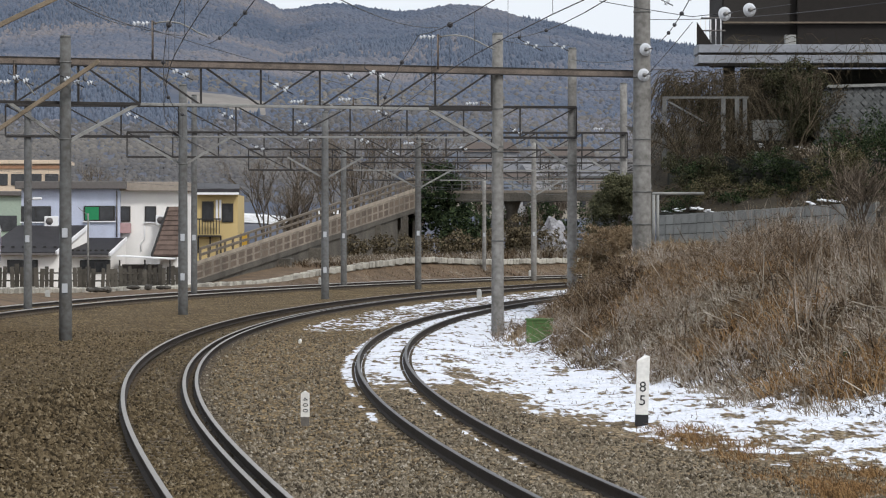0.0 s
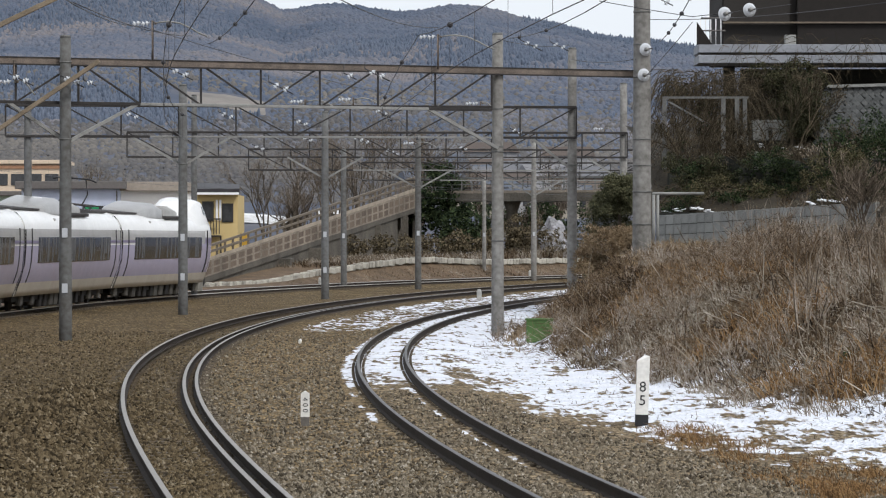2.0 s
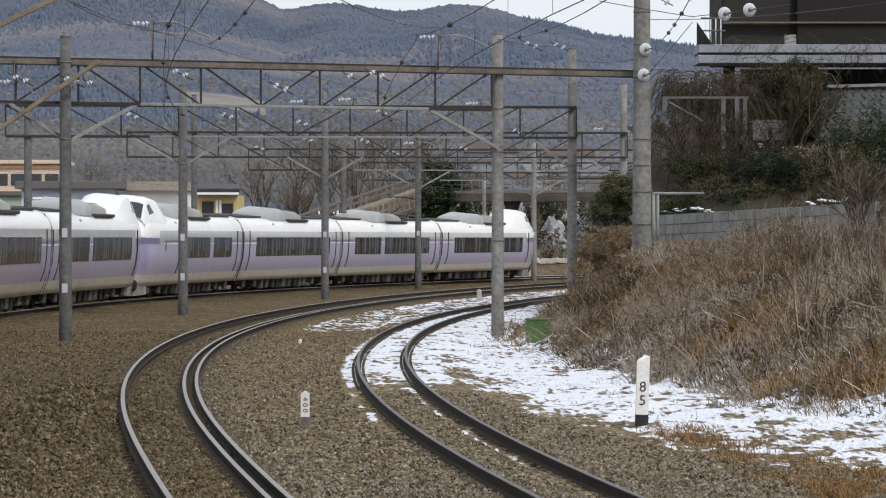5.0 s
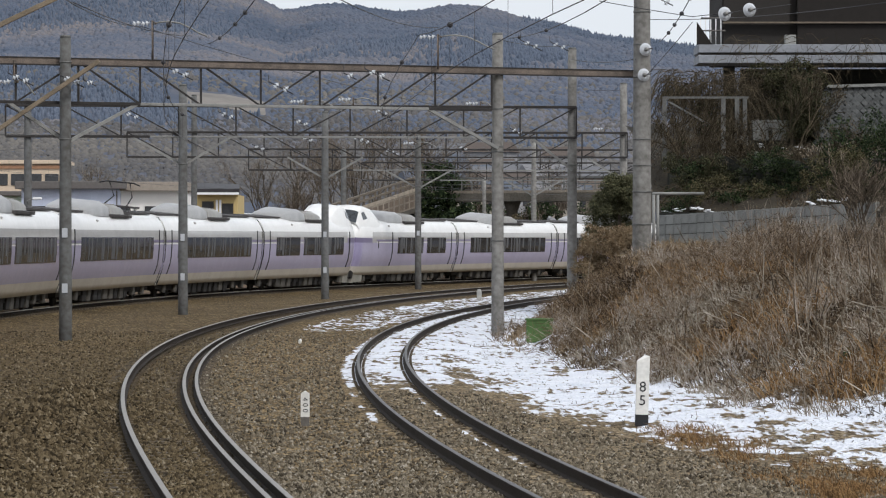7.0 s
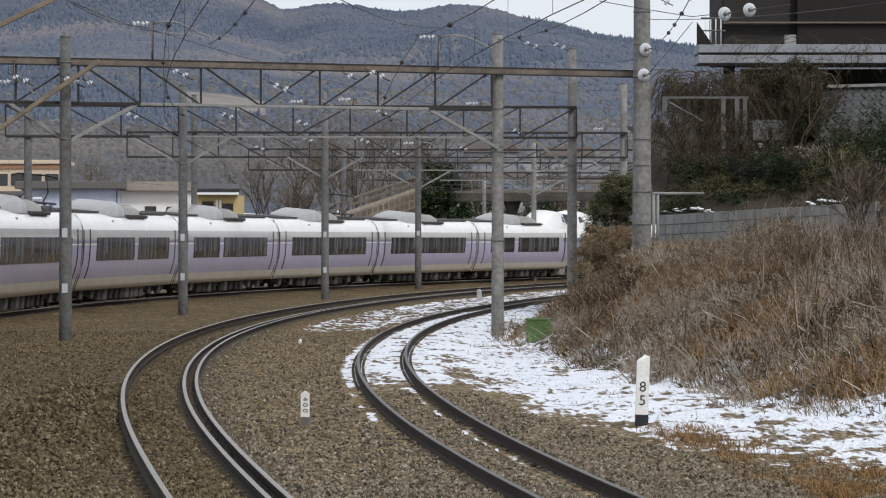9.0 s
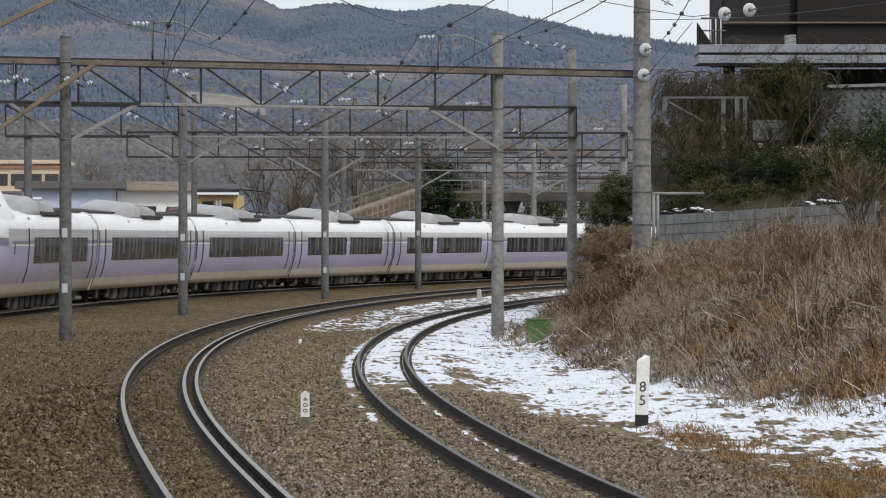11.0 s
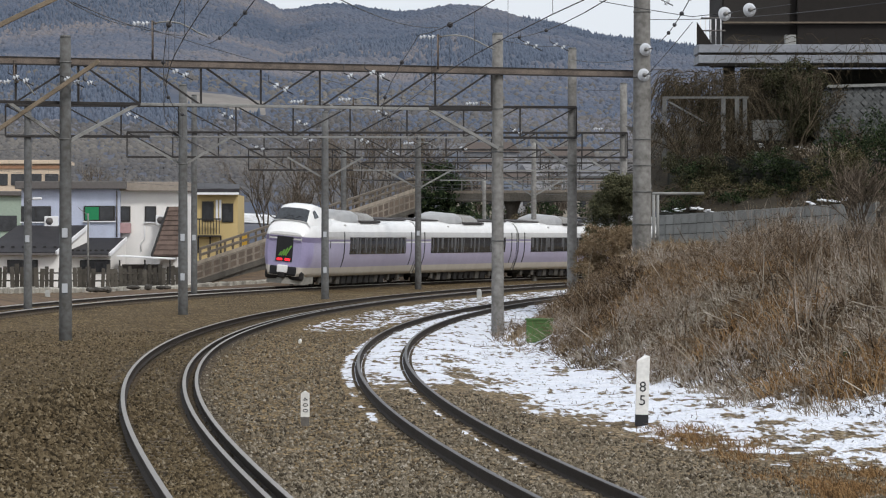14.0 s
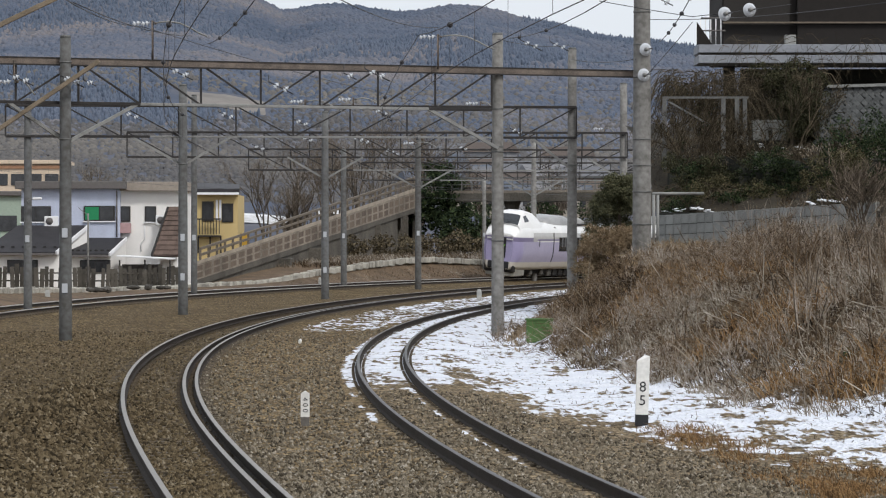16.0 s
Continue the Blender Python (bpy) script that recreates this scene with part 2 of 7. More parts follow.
def ground_z(x, y):
    """Height of the ground, with masks for snow and bare soil."""
    x1, x2, x3 = OUTER.x_at(y), MIDDLE.x_at(y), SIDING.x_at(y)
    z = -0.20 - 0.05 * np.minimum(1, np.minimum(abs(x - x1), np.minimum(abs(x - x2), abs(x - x3))) / 2.5)
    for c, xx in ((0.03, x1), (0.05, x2), (0.045, x3)):
        z = z + c * np.clip(2.1 - abs(x - xx), 0, 1)
    # left of the outer track the ground rises to the village
    o1 = x1 - x
    z = z + np.clip((o1 - 2.2) / 2.5, 0, 1) * 0.12
    # low heap of old ballast beside the middle track
    z = z + 0.55 * np.exp(-((x + 5.9 + 0.05 * (y - 50)) / 0.7) ** 2 - ((y - 50) / 9) ** 2) * (1 + 0.25 * np.sin(y * 1.1) + 0.2 * np.sin(x * 4.3 + y * 0.6))
    z = z - 0.09 * np.clip((x - x1 - 1.05) / 0.5, 0, 1) * np.clip((3.2 - x + x1) / 1.2, 0, 1)
    # right-hand cutting
    o3 = x - x3
    t = toe(y)
    z = z - 0.10 * np.clip((o3 - 1.2) / 2, 0, 1)
    steep = np.interp(y, [30, 60, 90, 120], [0.16, 0.3, 0.6, 0.75])
    hill = np.clip(o3 - t, 0, 60)
    lim = np.interp(y, [40, 80, 97, 104, 140], [1.9, 1.75, 2.0, 2.45, 2.6])
    z = z + np.minimum(hill * steep, lim) + np.clip(o3 - 2.2, 0, 30) * 0.035
    soil = np.clip((o3 - t + 0.8) / 1.2, 0, 1) + np.clip((o1 - 2.6) / 0.8, 0, 1)
    soil = soil + 0.55 * np.clip((x2 - 3.0 - x) / 1.2, 0, 1) * np.interp(y, [60, 85], [1, 0])
    lo = np.interp(y, [30, 40, 46, 54, 62, 76, 90, 110, 150], [5.0, 4.1, 3.2, 2.3, 1.6, 1.0, 0.0, -1.2, -1.5])
    snow = np.interp(o3 - lo, [-0.6, 0.2, 1.6], [0, 0.62, 1]) * np.interp(o3 - t, [0, 1.2, 2.6], [1, 0.62, 0.28])
    between = np.clip((y - 58) / 10, 0, 1) * np.clip((o3 + 1.02) / 0.2, 0, 1) * np.clip((1.6 - abs(o3)) / 0.3, 0, 1) * 0.95
    snow = snow * np.interp(y, [38, 43, 48, 56, 66], [0.42, 0.66, 0.86, 0.96, 1.0])
    snow = np.maximum(snow, between)
    trace = np.clip(1 - abs(o3 - 0.36) / 0.16, 0, 1) * np.interp(y, [36, 44, 70], [0.55, 0.8, 1]) + np.clip(1 - abs(o3 + 0.8) / 0.22, 0, 1) * np.interp(y, [44, 52, 66], [0, 0.75, 1])
    snow = np.maximum(snow, np.clip(trace * 1.25, 0, 0.8))
    gapmask = np.clip((x - x2 - 1.3) / 0.5, 0, 1) * np.clip((x3 - 1.0 - x) / 0.5, 0, 1)
    snow = np.maximum(snow, gapmask * np.interp(y, [97, 110, 150], [0, 0.74, 0.82]))
    snow = snow * np.clip((240 - y) / 20, 0, 1)
    return z, snow, soil


def make_ground():
    ys = np.concatenate([np.linspace(-330, 20, 26), np.linspace(24, 60, 110), np.linspace(60.6, 130, 130), np.linspace(131, 300, 110), np.geomspace(310, 3500, 26)])
    us = np.concatenate([-np.geomspace(2500, 26, 16), np.arange(-25, -12, 0.5), np.arange(-12, 9, 0.16), np.arange(9, 22, 0.3), np.geomspace(22, 2500, 16)])
    Y, U = np.meshgrid(ys, us, indexing="ij")
    yc = np.clip(Y, -330, 290)
    X = U + np.interp(yc, SIDING.y, SIDING.x)
    z, snow, soil = ground_z(X, yc)
    rng = np.random.default_rng(3)
    z = z + rng.normal(0, 0.012, z.shape) * (abs(U) < 25)
    nr, nc = X.shape
    i = np.arange(nr * nc).reshape(nr, nc)
    f = np.stack([i[:-1, :-1], i[:-1, 1:], i[1:, 1:], i[1:, :-1]], -1).reshape(-1, 4)
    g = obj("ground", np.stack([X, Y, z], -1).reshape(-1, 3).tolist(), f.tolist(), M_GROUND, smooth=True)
    x2, x3 = MIDDLE.x_at(yc), SIDING.x_at(yc)
    pale = np.clip((X - x2 - 0.8) / 0.8, 0, 1) * np.interp(yc, [30, 90, 140], [0.95, 0.85, 0.3])
    pale = np.maximum(pale, 0.3 * np.clip((x2 - 1.2 - X) / 0.8, 0, 1) * np.interp(yc, [70, 90], [0, 1]))
    for nm, arr in (("snow", snow), ("soil", soil), ("pale", pale), ("grey", np.clip((X - x3 + 1.5) / 1.5, 0, 1))):
        a = g.data.attributes.new(nm, "FLOAT", "POINT")
        a.data.foreach_set("value", np.clip(arr, 0, 1).astype(np.float32).ravel())
    tagged(g, "brown ballast and soil with patches of melting snow", "ground", kind="structure")


make_ground()


def gz(x, y):
    return float(ground_z(np.float64(x), np.float64(y))[0])


RAILPROF = [(-0.063, -0.153), (-0.063, -0.143), (-0.012, -0.125), (-0.009, -0.045), (-0.033, -0.035), (-0.033, -0.006), (-0.026, 0.0),
            (0.026, 0.0), (0.033, -0.006), (0.033, -0.035), (0.009, -0.045), (0.012, -0.125), (0.063, -0.143), (0.063, -0.153)]


def rail(trk, off, z, s0, s1, parent, top=None):
    ss = np.arange(s0, s1, 1.5)
    vs, fs, ix = [], [], []
    n = len(RAILPROF)
    for s in ss:
        x, y, h = trk.at(s, off)
        for a, b in RAILPROF:
            vs.append((x + a * math.cos(h), y - a * math.sin(h), z + b))
    for i in range(len(ss) - 1):
        for k in range(n):
            k2 = (k + 1) % n
            fs.append((i * n + k, (i + 1) * n + k, (i + 1) * n + k2, i * n + k2))
            # on the outer track the head sides carry the painted glint too
            ix.append(0 if k in (5, 6, 7) or (top == M_RAILGLINT and k in (4, 8)) else 1)
    return obj("rail", vs, fs, [top or M_RAILTOP, M_RAILSIDE], parent, idx=ix)


def sleeper_mesh():
    bm = box_bm(2.0, 0.2, 0.14, (0, 0, -0.07), 0.015)
    for sx in (-1, 1):
        for d in (-0.11, 0.11):
            box_bm(0.06, 0.09, 0.05, (sx * GAUGE / 2 + d, 0, 0.02), 0, bm)
    me = bpy.data.meshes.new("sleeper")
    bm.to_mesh(me)
    bm.free()
    me.materials.append(M_SLEEPER)
    return me


def make_track(name, trk, label, s_from, s_to, guard=False, top=None, zs=-0.150):
    e = tagged(empty(name), label, "railway track", kind="structure")
    c = trk.cant
    rail(trk, -GAUGE / 2, c, -330, 260, e, top)
    rail(trk, GAUGE / 2, 0.0, -330, 260, e, top)
    if guard:
        rail(trk, GAUGE / 2 + 0.23, -0.005, -20, 200, e)
    me = sleeper_mesh()
    for s in np.arange(s_from, s_to, 0.62):
        x, y, h = trk.at(s)
        o = new("sleeper", me)
        o.parent = e
        o.matrix_world = pose(x, y, zs, 0, 0, -math.degrees(h))
    return e


# ---- overhead line: gantries of lattice beams on concrete poles ----
GROUPP = "concrete poles of the overhead line"


# darker grey for the poles that don't stand right of x = 1
M_CONCDARK = mat("dark_grey_pole", (0.125, 0.128, 0.13), 0.85, 0.35, 1.3, 7, 0.12, tint=(0.115, 0.11, 0.1), rnd=0.3)


def pole(x, y, z0, z1, r=0.17, bands=(), plate=()):
    e = tagged(empty("catenary_pole", pose(x, y, z0)), "weathered round concrete pole of the overhead line beside the tracks", "utility pole", GROUPP)
    hgt = z1 - z0
    n = 7
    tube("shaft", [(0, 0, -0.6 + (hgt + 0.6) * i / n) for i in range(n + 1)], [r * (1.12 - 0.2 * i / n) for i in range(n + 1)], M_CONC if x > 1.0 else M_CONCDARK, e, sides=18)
    tube("cap", [(0, 0, hgt - 0.02), (0, 0, hgt + 0.05)], [r * 0.96, r * 0.8], M_BAND, e, sides=14)
    for b in bands:
        rr = r * (1.12 - 0.2 * (b - z0) / hgt) + 0.012
        tube("band", [(0, 0, b - z0 - 0.022), (0, 0, b - z0 + 0.022)], rr, M_BAND, e, sides=16)
    for zp in plate:
        part("plate", box_bm(0.16, 0.02, 0.27, (0, -r - 0.03, zp - z0), 0.004), M_PLATE, e, "small white plate")
    return e


def px_x(px, y):
    return (px - 784) * y / 6000.0


def P(bearing, level, y):
    """The place at depth y along a sight line."""
    return Vector((px_x(bearing, y), y, EYE - (level - 421.3) * y / 6000.0))


def insulator_bm(length, r=0.09, discs=3, m=None):
    bm = bmesh.new()
    for i in range(discs):
        z = -length / 2 + length * (i + 0.5) / discs
        rr = bmesh.ops.create_cone(bm, cap_ends=True, segments=14, radius1=r, radius2=r * 0.45, depth=length / discs * 0.55)
        bmesh.ops.transform(bm, matrix=Matrix.Translation((0, 0, z)), verts=rr["verts"])
    rr = bmesh.ops.create_cone(bm, cap_ends=True, segments=8, radius1=0.025, radius2=0.025, depth=length * 1.2)
    if m is not None:
        bmesh.ops.transform(bm, matrix=m, verts=bm.verts)
    return bm


def gantry(xl, yl, xr, yr, zt, zb, panels, braces, top_mat, xr_top=None, bottom_mat=M_DARKSTEEL, rise=0, over=0.0):
    """A lattice beam from (xl, yl) to (xr, yr); braces are pole places with a V of struts below."""
    e = tagged(empty("catenary_gantry"), "rusty steel lattice beam carrying the overhead line across the tracks", "gantry", "gantries over the tracks")

    def p(t, z):
        return Vector((xl + (xr - xl) * t, yl + (yr - yl) * t, z))

    near = top_mat == M_RUST
    t1 = 1.0 if xr_top is None else (xr_top - xl) / (xr - xl)
    bar("top_chord", p(-over, zt), p(t1, zt), 0.16, 0.17 if near else 0.1, top_mat, e, "rusty brown steel channel", 0.01)
    for dz in (-0.1, 0.1) if near else ():
        bar("chord_flange", p(-over, zt + dz), p(t1, zt + dz), 0.2, 0.03, M_DARKSTEEL, e)
    bar("bottom_chord", p(-over, zb), p(0.25, zb), 0.1, 0.09, bottom_mat, e, "", 0.01)
    bar("bottom_chord", p(0.25, zb), p(0.86, zb), 0.08, 0.085 if near else 0.07, M_GALV if panels < 11 else bottom_mat, e, "pale galvanised middle chord", 0.01)
    bar("bottom_chord", p(0.86, zb), p(1, zb), 0.1, 0.09, bottom_mat, e, "", 0.01)
    for i in range(panels + 1):
        t = i / panels
        bar("strut", p(t, zb), p(t, zt), 0.06, 0.06, M_DARKSTEEL, e)
    for i in range(panels):
        a, b = i / panels, (i + 1) / panels
        if rise <= i < panels / 2:
            bar("diagonal", p(a, zt), p(b, zb), 0.05, 0.05, M_DARKSTEEL, e)
        else:
            bar("diagonal", p(a, zb), p(b, zt), 0.05, 0.05, M_DARKSTEEL, e)
    for x, z, left, right in braces:
        t = (x - xl) / (xr - xl)
        foot = p(t, z)
        if left:
            bar("brace", foot, p(t - left / (xr - xl), zb), 0.09, 0.09, M_GALV, e, "pale galvanised strut")
        if right:
            bar("brace", foot, p(t + right / (xr - xl), zb), 0.09, 0.09, M_GALV, e, "pale galvanised strut")
    return e


def cantilever(x, y, zt, zarm, reach, flip=1):
    """A drop post with a curved pull-off arm and its insulators."""
    e = tagged(empty("pull_off_arm", pose(x, y, zarm)), "pale curved pull-off arm with white insulators on the gantry", "overhead line arm", "pull-off arms")
    tube("drop_post", [(0, 0, zt - zarm), (0, 0, 0.1), (0.12 * flip, 0, 0)], 0.035, M_RUST, e, sides=6)
    tube("curved_arm", [(reach * flip * t, 0, 0.12 * math.sin(math.pi * min(1, t * 1.2)) - 0.35 * t * t) for t in (0, 0.15, 0.3, 0.5, 0.7, 0.85, 1.0)], 0.026, M_GALV, e, sides=6)
    for k in (0, 1):
        m = pose(-(0.2 + 0.25 * k) * flip, 0, 0.02, 0, 78, 0)
        part("insulator", insulator_bm(0.2, 0.08, 2, m), M_INS, e, "white porcelain insulator")
    return e


# gantry rows: depth, top and bottom heights are shared; the poles stand where their lines show them
ZT, ZB = 7.73, 6.55
G = [(96.5, 102.5), (129, 131), (162, 163), (193, 195), (227, 229), (262, 264)]


def gantries():
    y0, y1 = G[0]
    # nearest row
    xa, xb = px_x(4, y0), px_x(880, y1)
    xc = px_x(1137, 103.5)
    pole(px_x(-45, y0), y0 + 0.25, gz(px_x(-45, y0), y0), 9.6, 0.17, (4.0, 6.5, 7.7))
    pole(px_x(114, y0), y0 + 0.28, gz(px_x(114, y0), y0), 8.42, 0.17, (5.5, 7.7), (2.83, 1.25))
    pole(px_x(881, y1), y1 + 0.28, gz(px_x(881, y1), y1), 8.85, 0.175, (2.6, 5.45, 5.3, 6.6, 7.75))
    pole(xc, 103.8, gz(xc, 103.5), 11.5, 0.265, (1.9, 3.1, 4.1, 4.9, 5.7, 7.6, 8.6, 9.6))
    gantry(px_x(28, y0), y0, px_x(870, y1), y1, ZT, ZB, 8, ((px_x(114, y0), 5.42, 1.6, 1.95), (px_x(881, y1), 5.4, 2.1, 0)), M_RUST, xc - 0.2, M_DARKSTEEL, 1, 0.09)
    g = tagged(empty("gantry_brace"), "tan rusty steel braces at the end of the gantry", "gantry brace")
    bar("brace", P(-45, 258, y0 - 0.3), P(176, 108, y0 - 0.3), 0.12, 0.12, M_TANSTEEL, g, "", 0.01)
    bar("upper_brace", P(-45, 66, y0 - 0.3), P(110, -8, y0 - 0.3), 0.12, 0.14, M_TANSTEEL, g, "", 0.01)
    # second row
    y0, y1 = G[1]
    pole(px_x(48, y0), y0 + 0.25, gz(px_x(48, y0), y0), 7.95, 0.15, (), (2.65,))
    pole(px_x(323, y0), y0 + 0.25, gz(px_x(323, y0), y0), 8.5, 0.17, (5.5,), (2.7, 1.2))
    pole(px_x(1013, y1), y1 + 0.25, gz(px_x(1013, y1), y1), 10.0, 0.18, (5.5, 6.6, 7.7))
    gantry(px_x(10, y0), y0, px_x(1020, y1), y1, ZT, ZB, 10, ((px_x(323, y0), 5.45, 2.0, 1.8), (px_x(1013, y1), 5.3, 1.6, 0)), M_DARKSTEEL)
    # third row
    y0, y1 = G[2]
    pole(px_x(343, y0), y0 + 0.25, gz(px_x(343, y0), y0), 9.5, 0.14, (5.5,), (2.7,))
    pole(px_x(575, y0), y0 + 0.25, gz(px_x(575, y0), y0), 8.7, 0.17, (5.5,), (2.85, 1.15))
    pole(px_x(1104, y1), y1 + 0.25, gz(px_x(1104, y1), y1), 10.1, 0.18, (5.5, 6.6, 7.7))
    gantry(px_x(225, y0), y0, px_x(1110, y1), y1, ZT, ZB, 11, ((px_x(575, y0), 5.5, 1.8, 1.8), (px_x(1104, y1), 5.4, 1.8, 0)), M_DARKSTEEL)
    # fourth row
    y0, y1 = G[3]
    pole(px_x(608, y0), y0 + 0.25, gz(px_x(608, y0), y0), 7.7, 0.16, (5.5,), (2.8,))
    pole(px_x(740, y0), y0 + 0.25, gz(px_x(740, y0), y0), 8.5, 0.17, (5.5,), (2.95,))
    gantry(px_x(440, y0), y0, px_x(1175, y1), y1, ZT, ZB, 10, ((px_x(740, y0), 5.5, 1.9, 1.9),), M_DARKSTEEL)
    # fifth row
    y0, y1 = G[4]
    pole(px_x(857, y0 + 6), y0 + 6, gz(px_x(857, y0), y0), 6.8, 0.13, (), (2.9,))
    pole(px_x(945, y0), y0 + 0.25, gz(px_x(945, y0), y0), 9.1, 0.17, (5.5,), (2.95,))
    gantry(px_x(640, y0), y0, px_x(1190, y1), y1, ZT, ZB, 10, ((px_x(945, y0), 5.5, 1.9, 1.9),), M_DARKSTEEL)
    y0, y1 = G[5]
    gantry(px_x(800, y0), y0, px_x(1200, y1), y1, ZT, ZB, 9, (), M_DARKSTEEL)
    # arms
    for px, y, za, reach, fl in ((270, 96.2, 8.75, 1.55, 1), (775, 101.5, 8.68, 1.7, 1), (25, 96.4, 7.1, 0.6, 1), (540, 129, 7.85, 1.4, 1), (625, 129.5, 7.95, 1.3, 1),
                                 (735, 162.5, 7.2, 1.3, 1), (850, 131, 7.85, 0.6, 1), (1070, 163, 7.9, 0.6, 1)):
        cantilever(px_x(px, y), y, ZT, za, reach, fl)


gantries()


def hanging_insulators():
    rnd = random.Random(12)
    for (b, lv, y), n in (((128, 143, 96.6), 2), ((160, 147, 96.6), 1), ((320, 130, 96.8), 2), ((403, 205, 129), 2), ((498, 155, 97.5), 2), ((620, 135, 98), 1), ((668, 132, 98), 2),
                          ((675, 200, 130), 2), ((535, 218, 129.3), 2), ((695, 270, 193), 3), ((235, 205, 129), 2), ((38, 140, 96.4), 2), ((915, 233, 162.8), 2), ((940, 80, 114.5), 2), ((990, 82, 126), 2),
                          ((820, 263, 194), 2), ((1180, 5, 102), 1), ((545, 247, 162), 2), ((640, 248, 162), 3), ((460, 262, 162), 2)):
        p = P(b, lv, y)
        e = tagged(empty("line_insulator", pose(p.x, y - 0.1, p.z)), "small white porcelain insulators on the overhead line", "insulator", "line insulators")
        tilt = rnd.uniform(45, 80)
        for i in range(n):
            part("insulator_bell", insulator_bm(0.16, 0.075, 2, pose((i - (n - 1) / 2) * 0.28, 0, -(i - (n - 1) / 2) * 0.1, 0, tilt, 0)), M_INS, e)
        tube("hanger", [(0.18 * n, 0, -0.1 * n), (-0.18 * n, 0, 0.08 * n), (-0.18 * n, 0, 0.35)], 0.018, M_WIRE, e, sides=5)



def overhead_wires(trk, stagger):
    e = tagged(empty("overhead_wire"), "thin dark contact wire and messenger with droppers above the track", "overhead wire", "overhead wires")
    sup = [-10, 25, 58, 99, 130, 162, 194, 228, 262]
    con, mes = [], []
    drops = []
    for a, b in zip(sup[:-1], sup[1:]):
        for i in range(8):
            t = i / 8
            y = a + (b - a) * t
            k = sup.index(a)
            st = stagger * ((1 - t) * (-1) ** k + t * (-1) ** (k + 1))
            x = trk.x_at(y) + st
            zc = 5.15
            zm = 6.15 - 0.45 * 4 * t * (1 - t)
            con.append((x, y, zc))
            mes.append((x, y, zm))
            if i:
                drops.append(((x, y, zc), (x, y, zm)))
    tube("contact_wire", con, 0.007, M_WIRE, e, sides=5)
    tube("messenger_wire", mes, 0.008, M_WIRE, e, sides=5)
    for a, b in drops:
        tube("dropper", [a, b], 0.003, M_WIRE, e, sides=4)
    for a, b in drops[::2]:
        bm = bmesh.new()
        bmesh.ops.create_uvsphere(bm, u_segments=8, v_segments=6, radius=0.045)
        bmesh.ops.transform(bm, matrix=Matrix.Translation(b), verts=bm.verts)
        part("clamp", bm, M_WIRE, e)


hanging_insulators()
for trk, st in ((OUTER, 0.15), (MIDDLE, 0.2), (SIDING, 0.2)):
    overhead_wires(trk, st)

# ---- further materials ----
M_HOUSE_LILAC = mat("pale_blue_siding", (0.50, 0.54, 0.66), 0.6, 0.12, 1.0, 14, 0.05)
M_HOUSE_WHITE = mat("white_stucco", (0.80, 0.78, 0.75), 0.85, 0.08, 1.0, 25, 0.1)
M_HOUSE_YELLOW = mat("yellow_stucco", (0.55, 0.42, 0.2), 0.85, 0.12, 1.0, 25, 0.1)
M_FASCIA = mat("grey_fascia", (0.13, 0.12, 0.115), 0.7, 0.2)
M_FASCIA_TAN = mat("tan_fascia", (0.30, 0.26, 0.22), 0.7, 0.2)
M_TILE = mat("dark_roof_sheet", (0.032, 0.03, 0.033), 0.6, 0.3, 2, 30, 0.1, rnd=0.2)
M_SHINGLE = mat("brown_shingle", (0.12, 0.085, 0.07), 0.85, 0.3, 3, 30, 0.2, rnd=0.4)
M_FRAME = mat("dark_window_frame", (0.03, 0.028, 0.027), 0.5, 0.2, bump=0)
M_GREENSHEET = mat("green_shutter", (0.02, 0.22, 0.09), 0.7, 0.1, bump=0)
M_TRIM = mat("white_trim", (0.78, 0.78, 0.79), 0.5, 0.06, bump=0)
M_PINK = mat("faded_pink_panel", (0.42, 0.27, 0.27), 0.7, 0.15)
M_FENCE = mat("weathered_grey_wood", (0.085, 0.077, 0.065), 0.95, 0.5, 3, 40, 0.3, rnd=0.6)
M_EDGE = mat("old_pale_concrete", (0.40, 0.38, 0.33), 0.9, 0.5, 1.5, 20, 0.3, rnd=0.3)
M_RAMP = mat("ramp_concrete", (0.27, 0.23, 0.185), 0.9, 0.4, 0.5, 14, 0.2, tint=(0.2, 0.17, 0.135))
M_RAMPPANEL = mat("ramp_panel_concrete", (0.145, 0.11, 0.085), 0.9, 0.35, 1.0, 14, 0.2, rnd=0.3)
# darker tone for deck edge, piers, lower walls and bridge girder
M_RAMPDARK = mat("ramp_dark_concrete", (0.105, 0.095, 0.08), 0.95, 0.5, 0.5, 10, 0.2)
M_COPING = mat("pale_tan_coping", (0.36, 0.31, 0.25), 0.9, 0.35, 0.8, 14, 0.2)
M_RAILBROWN = mat("brown_painted_rail", (0.15, 0.122, 0.092), 0.7, 0.3)
M_BLOCK = mat("grey_concrete_block", (0.27, 0.275, 0.265), 0.92, 0.3, 3, 30, 0.25, rnd=0.35)
M_BLOCKDARK = mat("dark_grey_concrete", (0.042, 0.043, 0.037), 0.95, 0.4, 1.2, 15, 0.25)
M_STONEWALL = mat("grey_wall_stone", (0.075, 0.078, 0.078), 0.92, 0.4, 3, 20, 0.3, rnd=0.5)
M_BROWNWALL = mat("dark_brown_wall", (0.017, 0.014, 0.0125), 0.8, 0.2)
M_SLAB = mat("pale_balcony_slab", (0.27, 0.285, 0.315), 0.8, 0.2, 0.8, 10, 0.1)
M_SHED = mat("weathered_shed_timber", (0.13, 0.13, 0.125), 0.9, 0.4, 2, 20, 0.2)
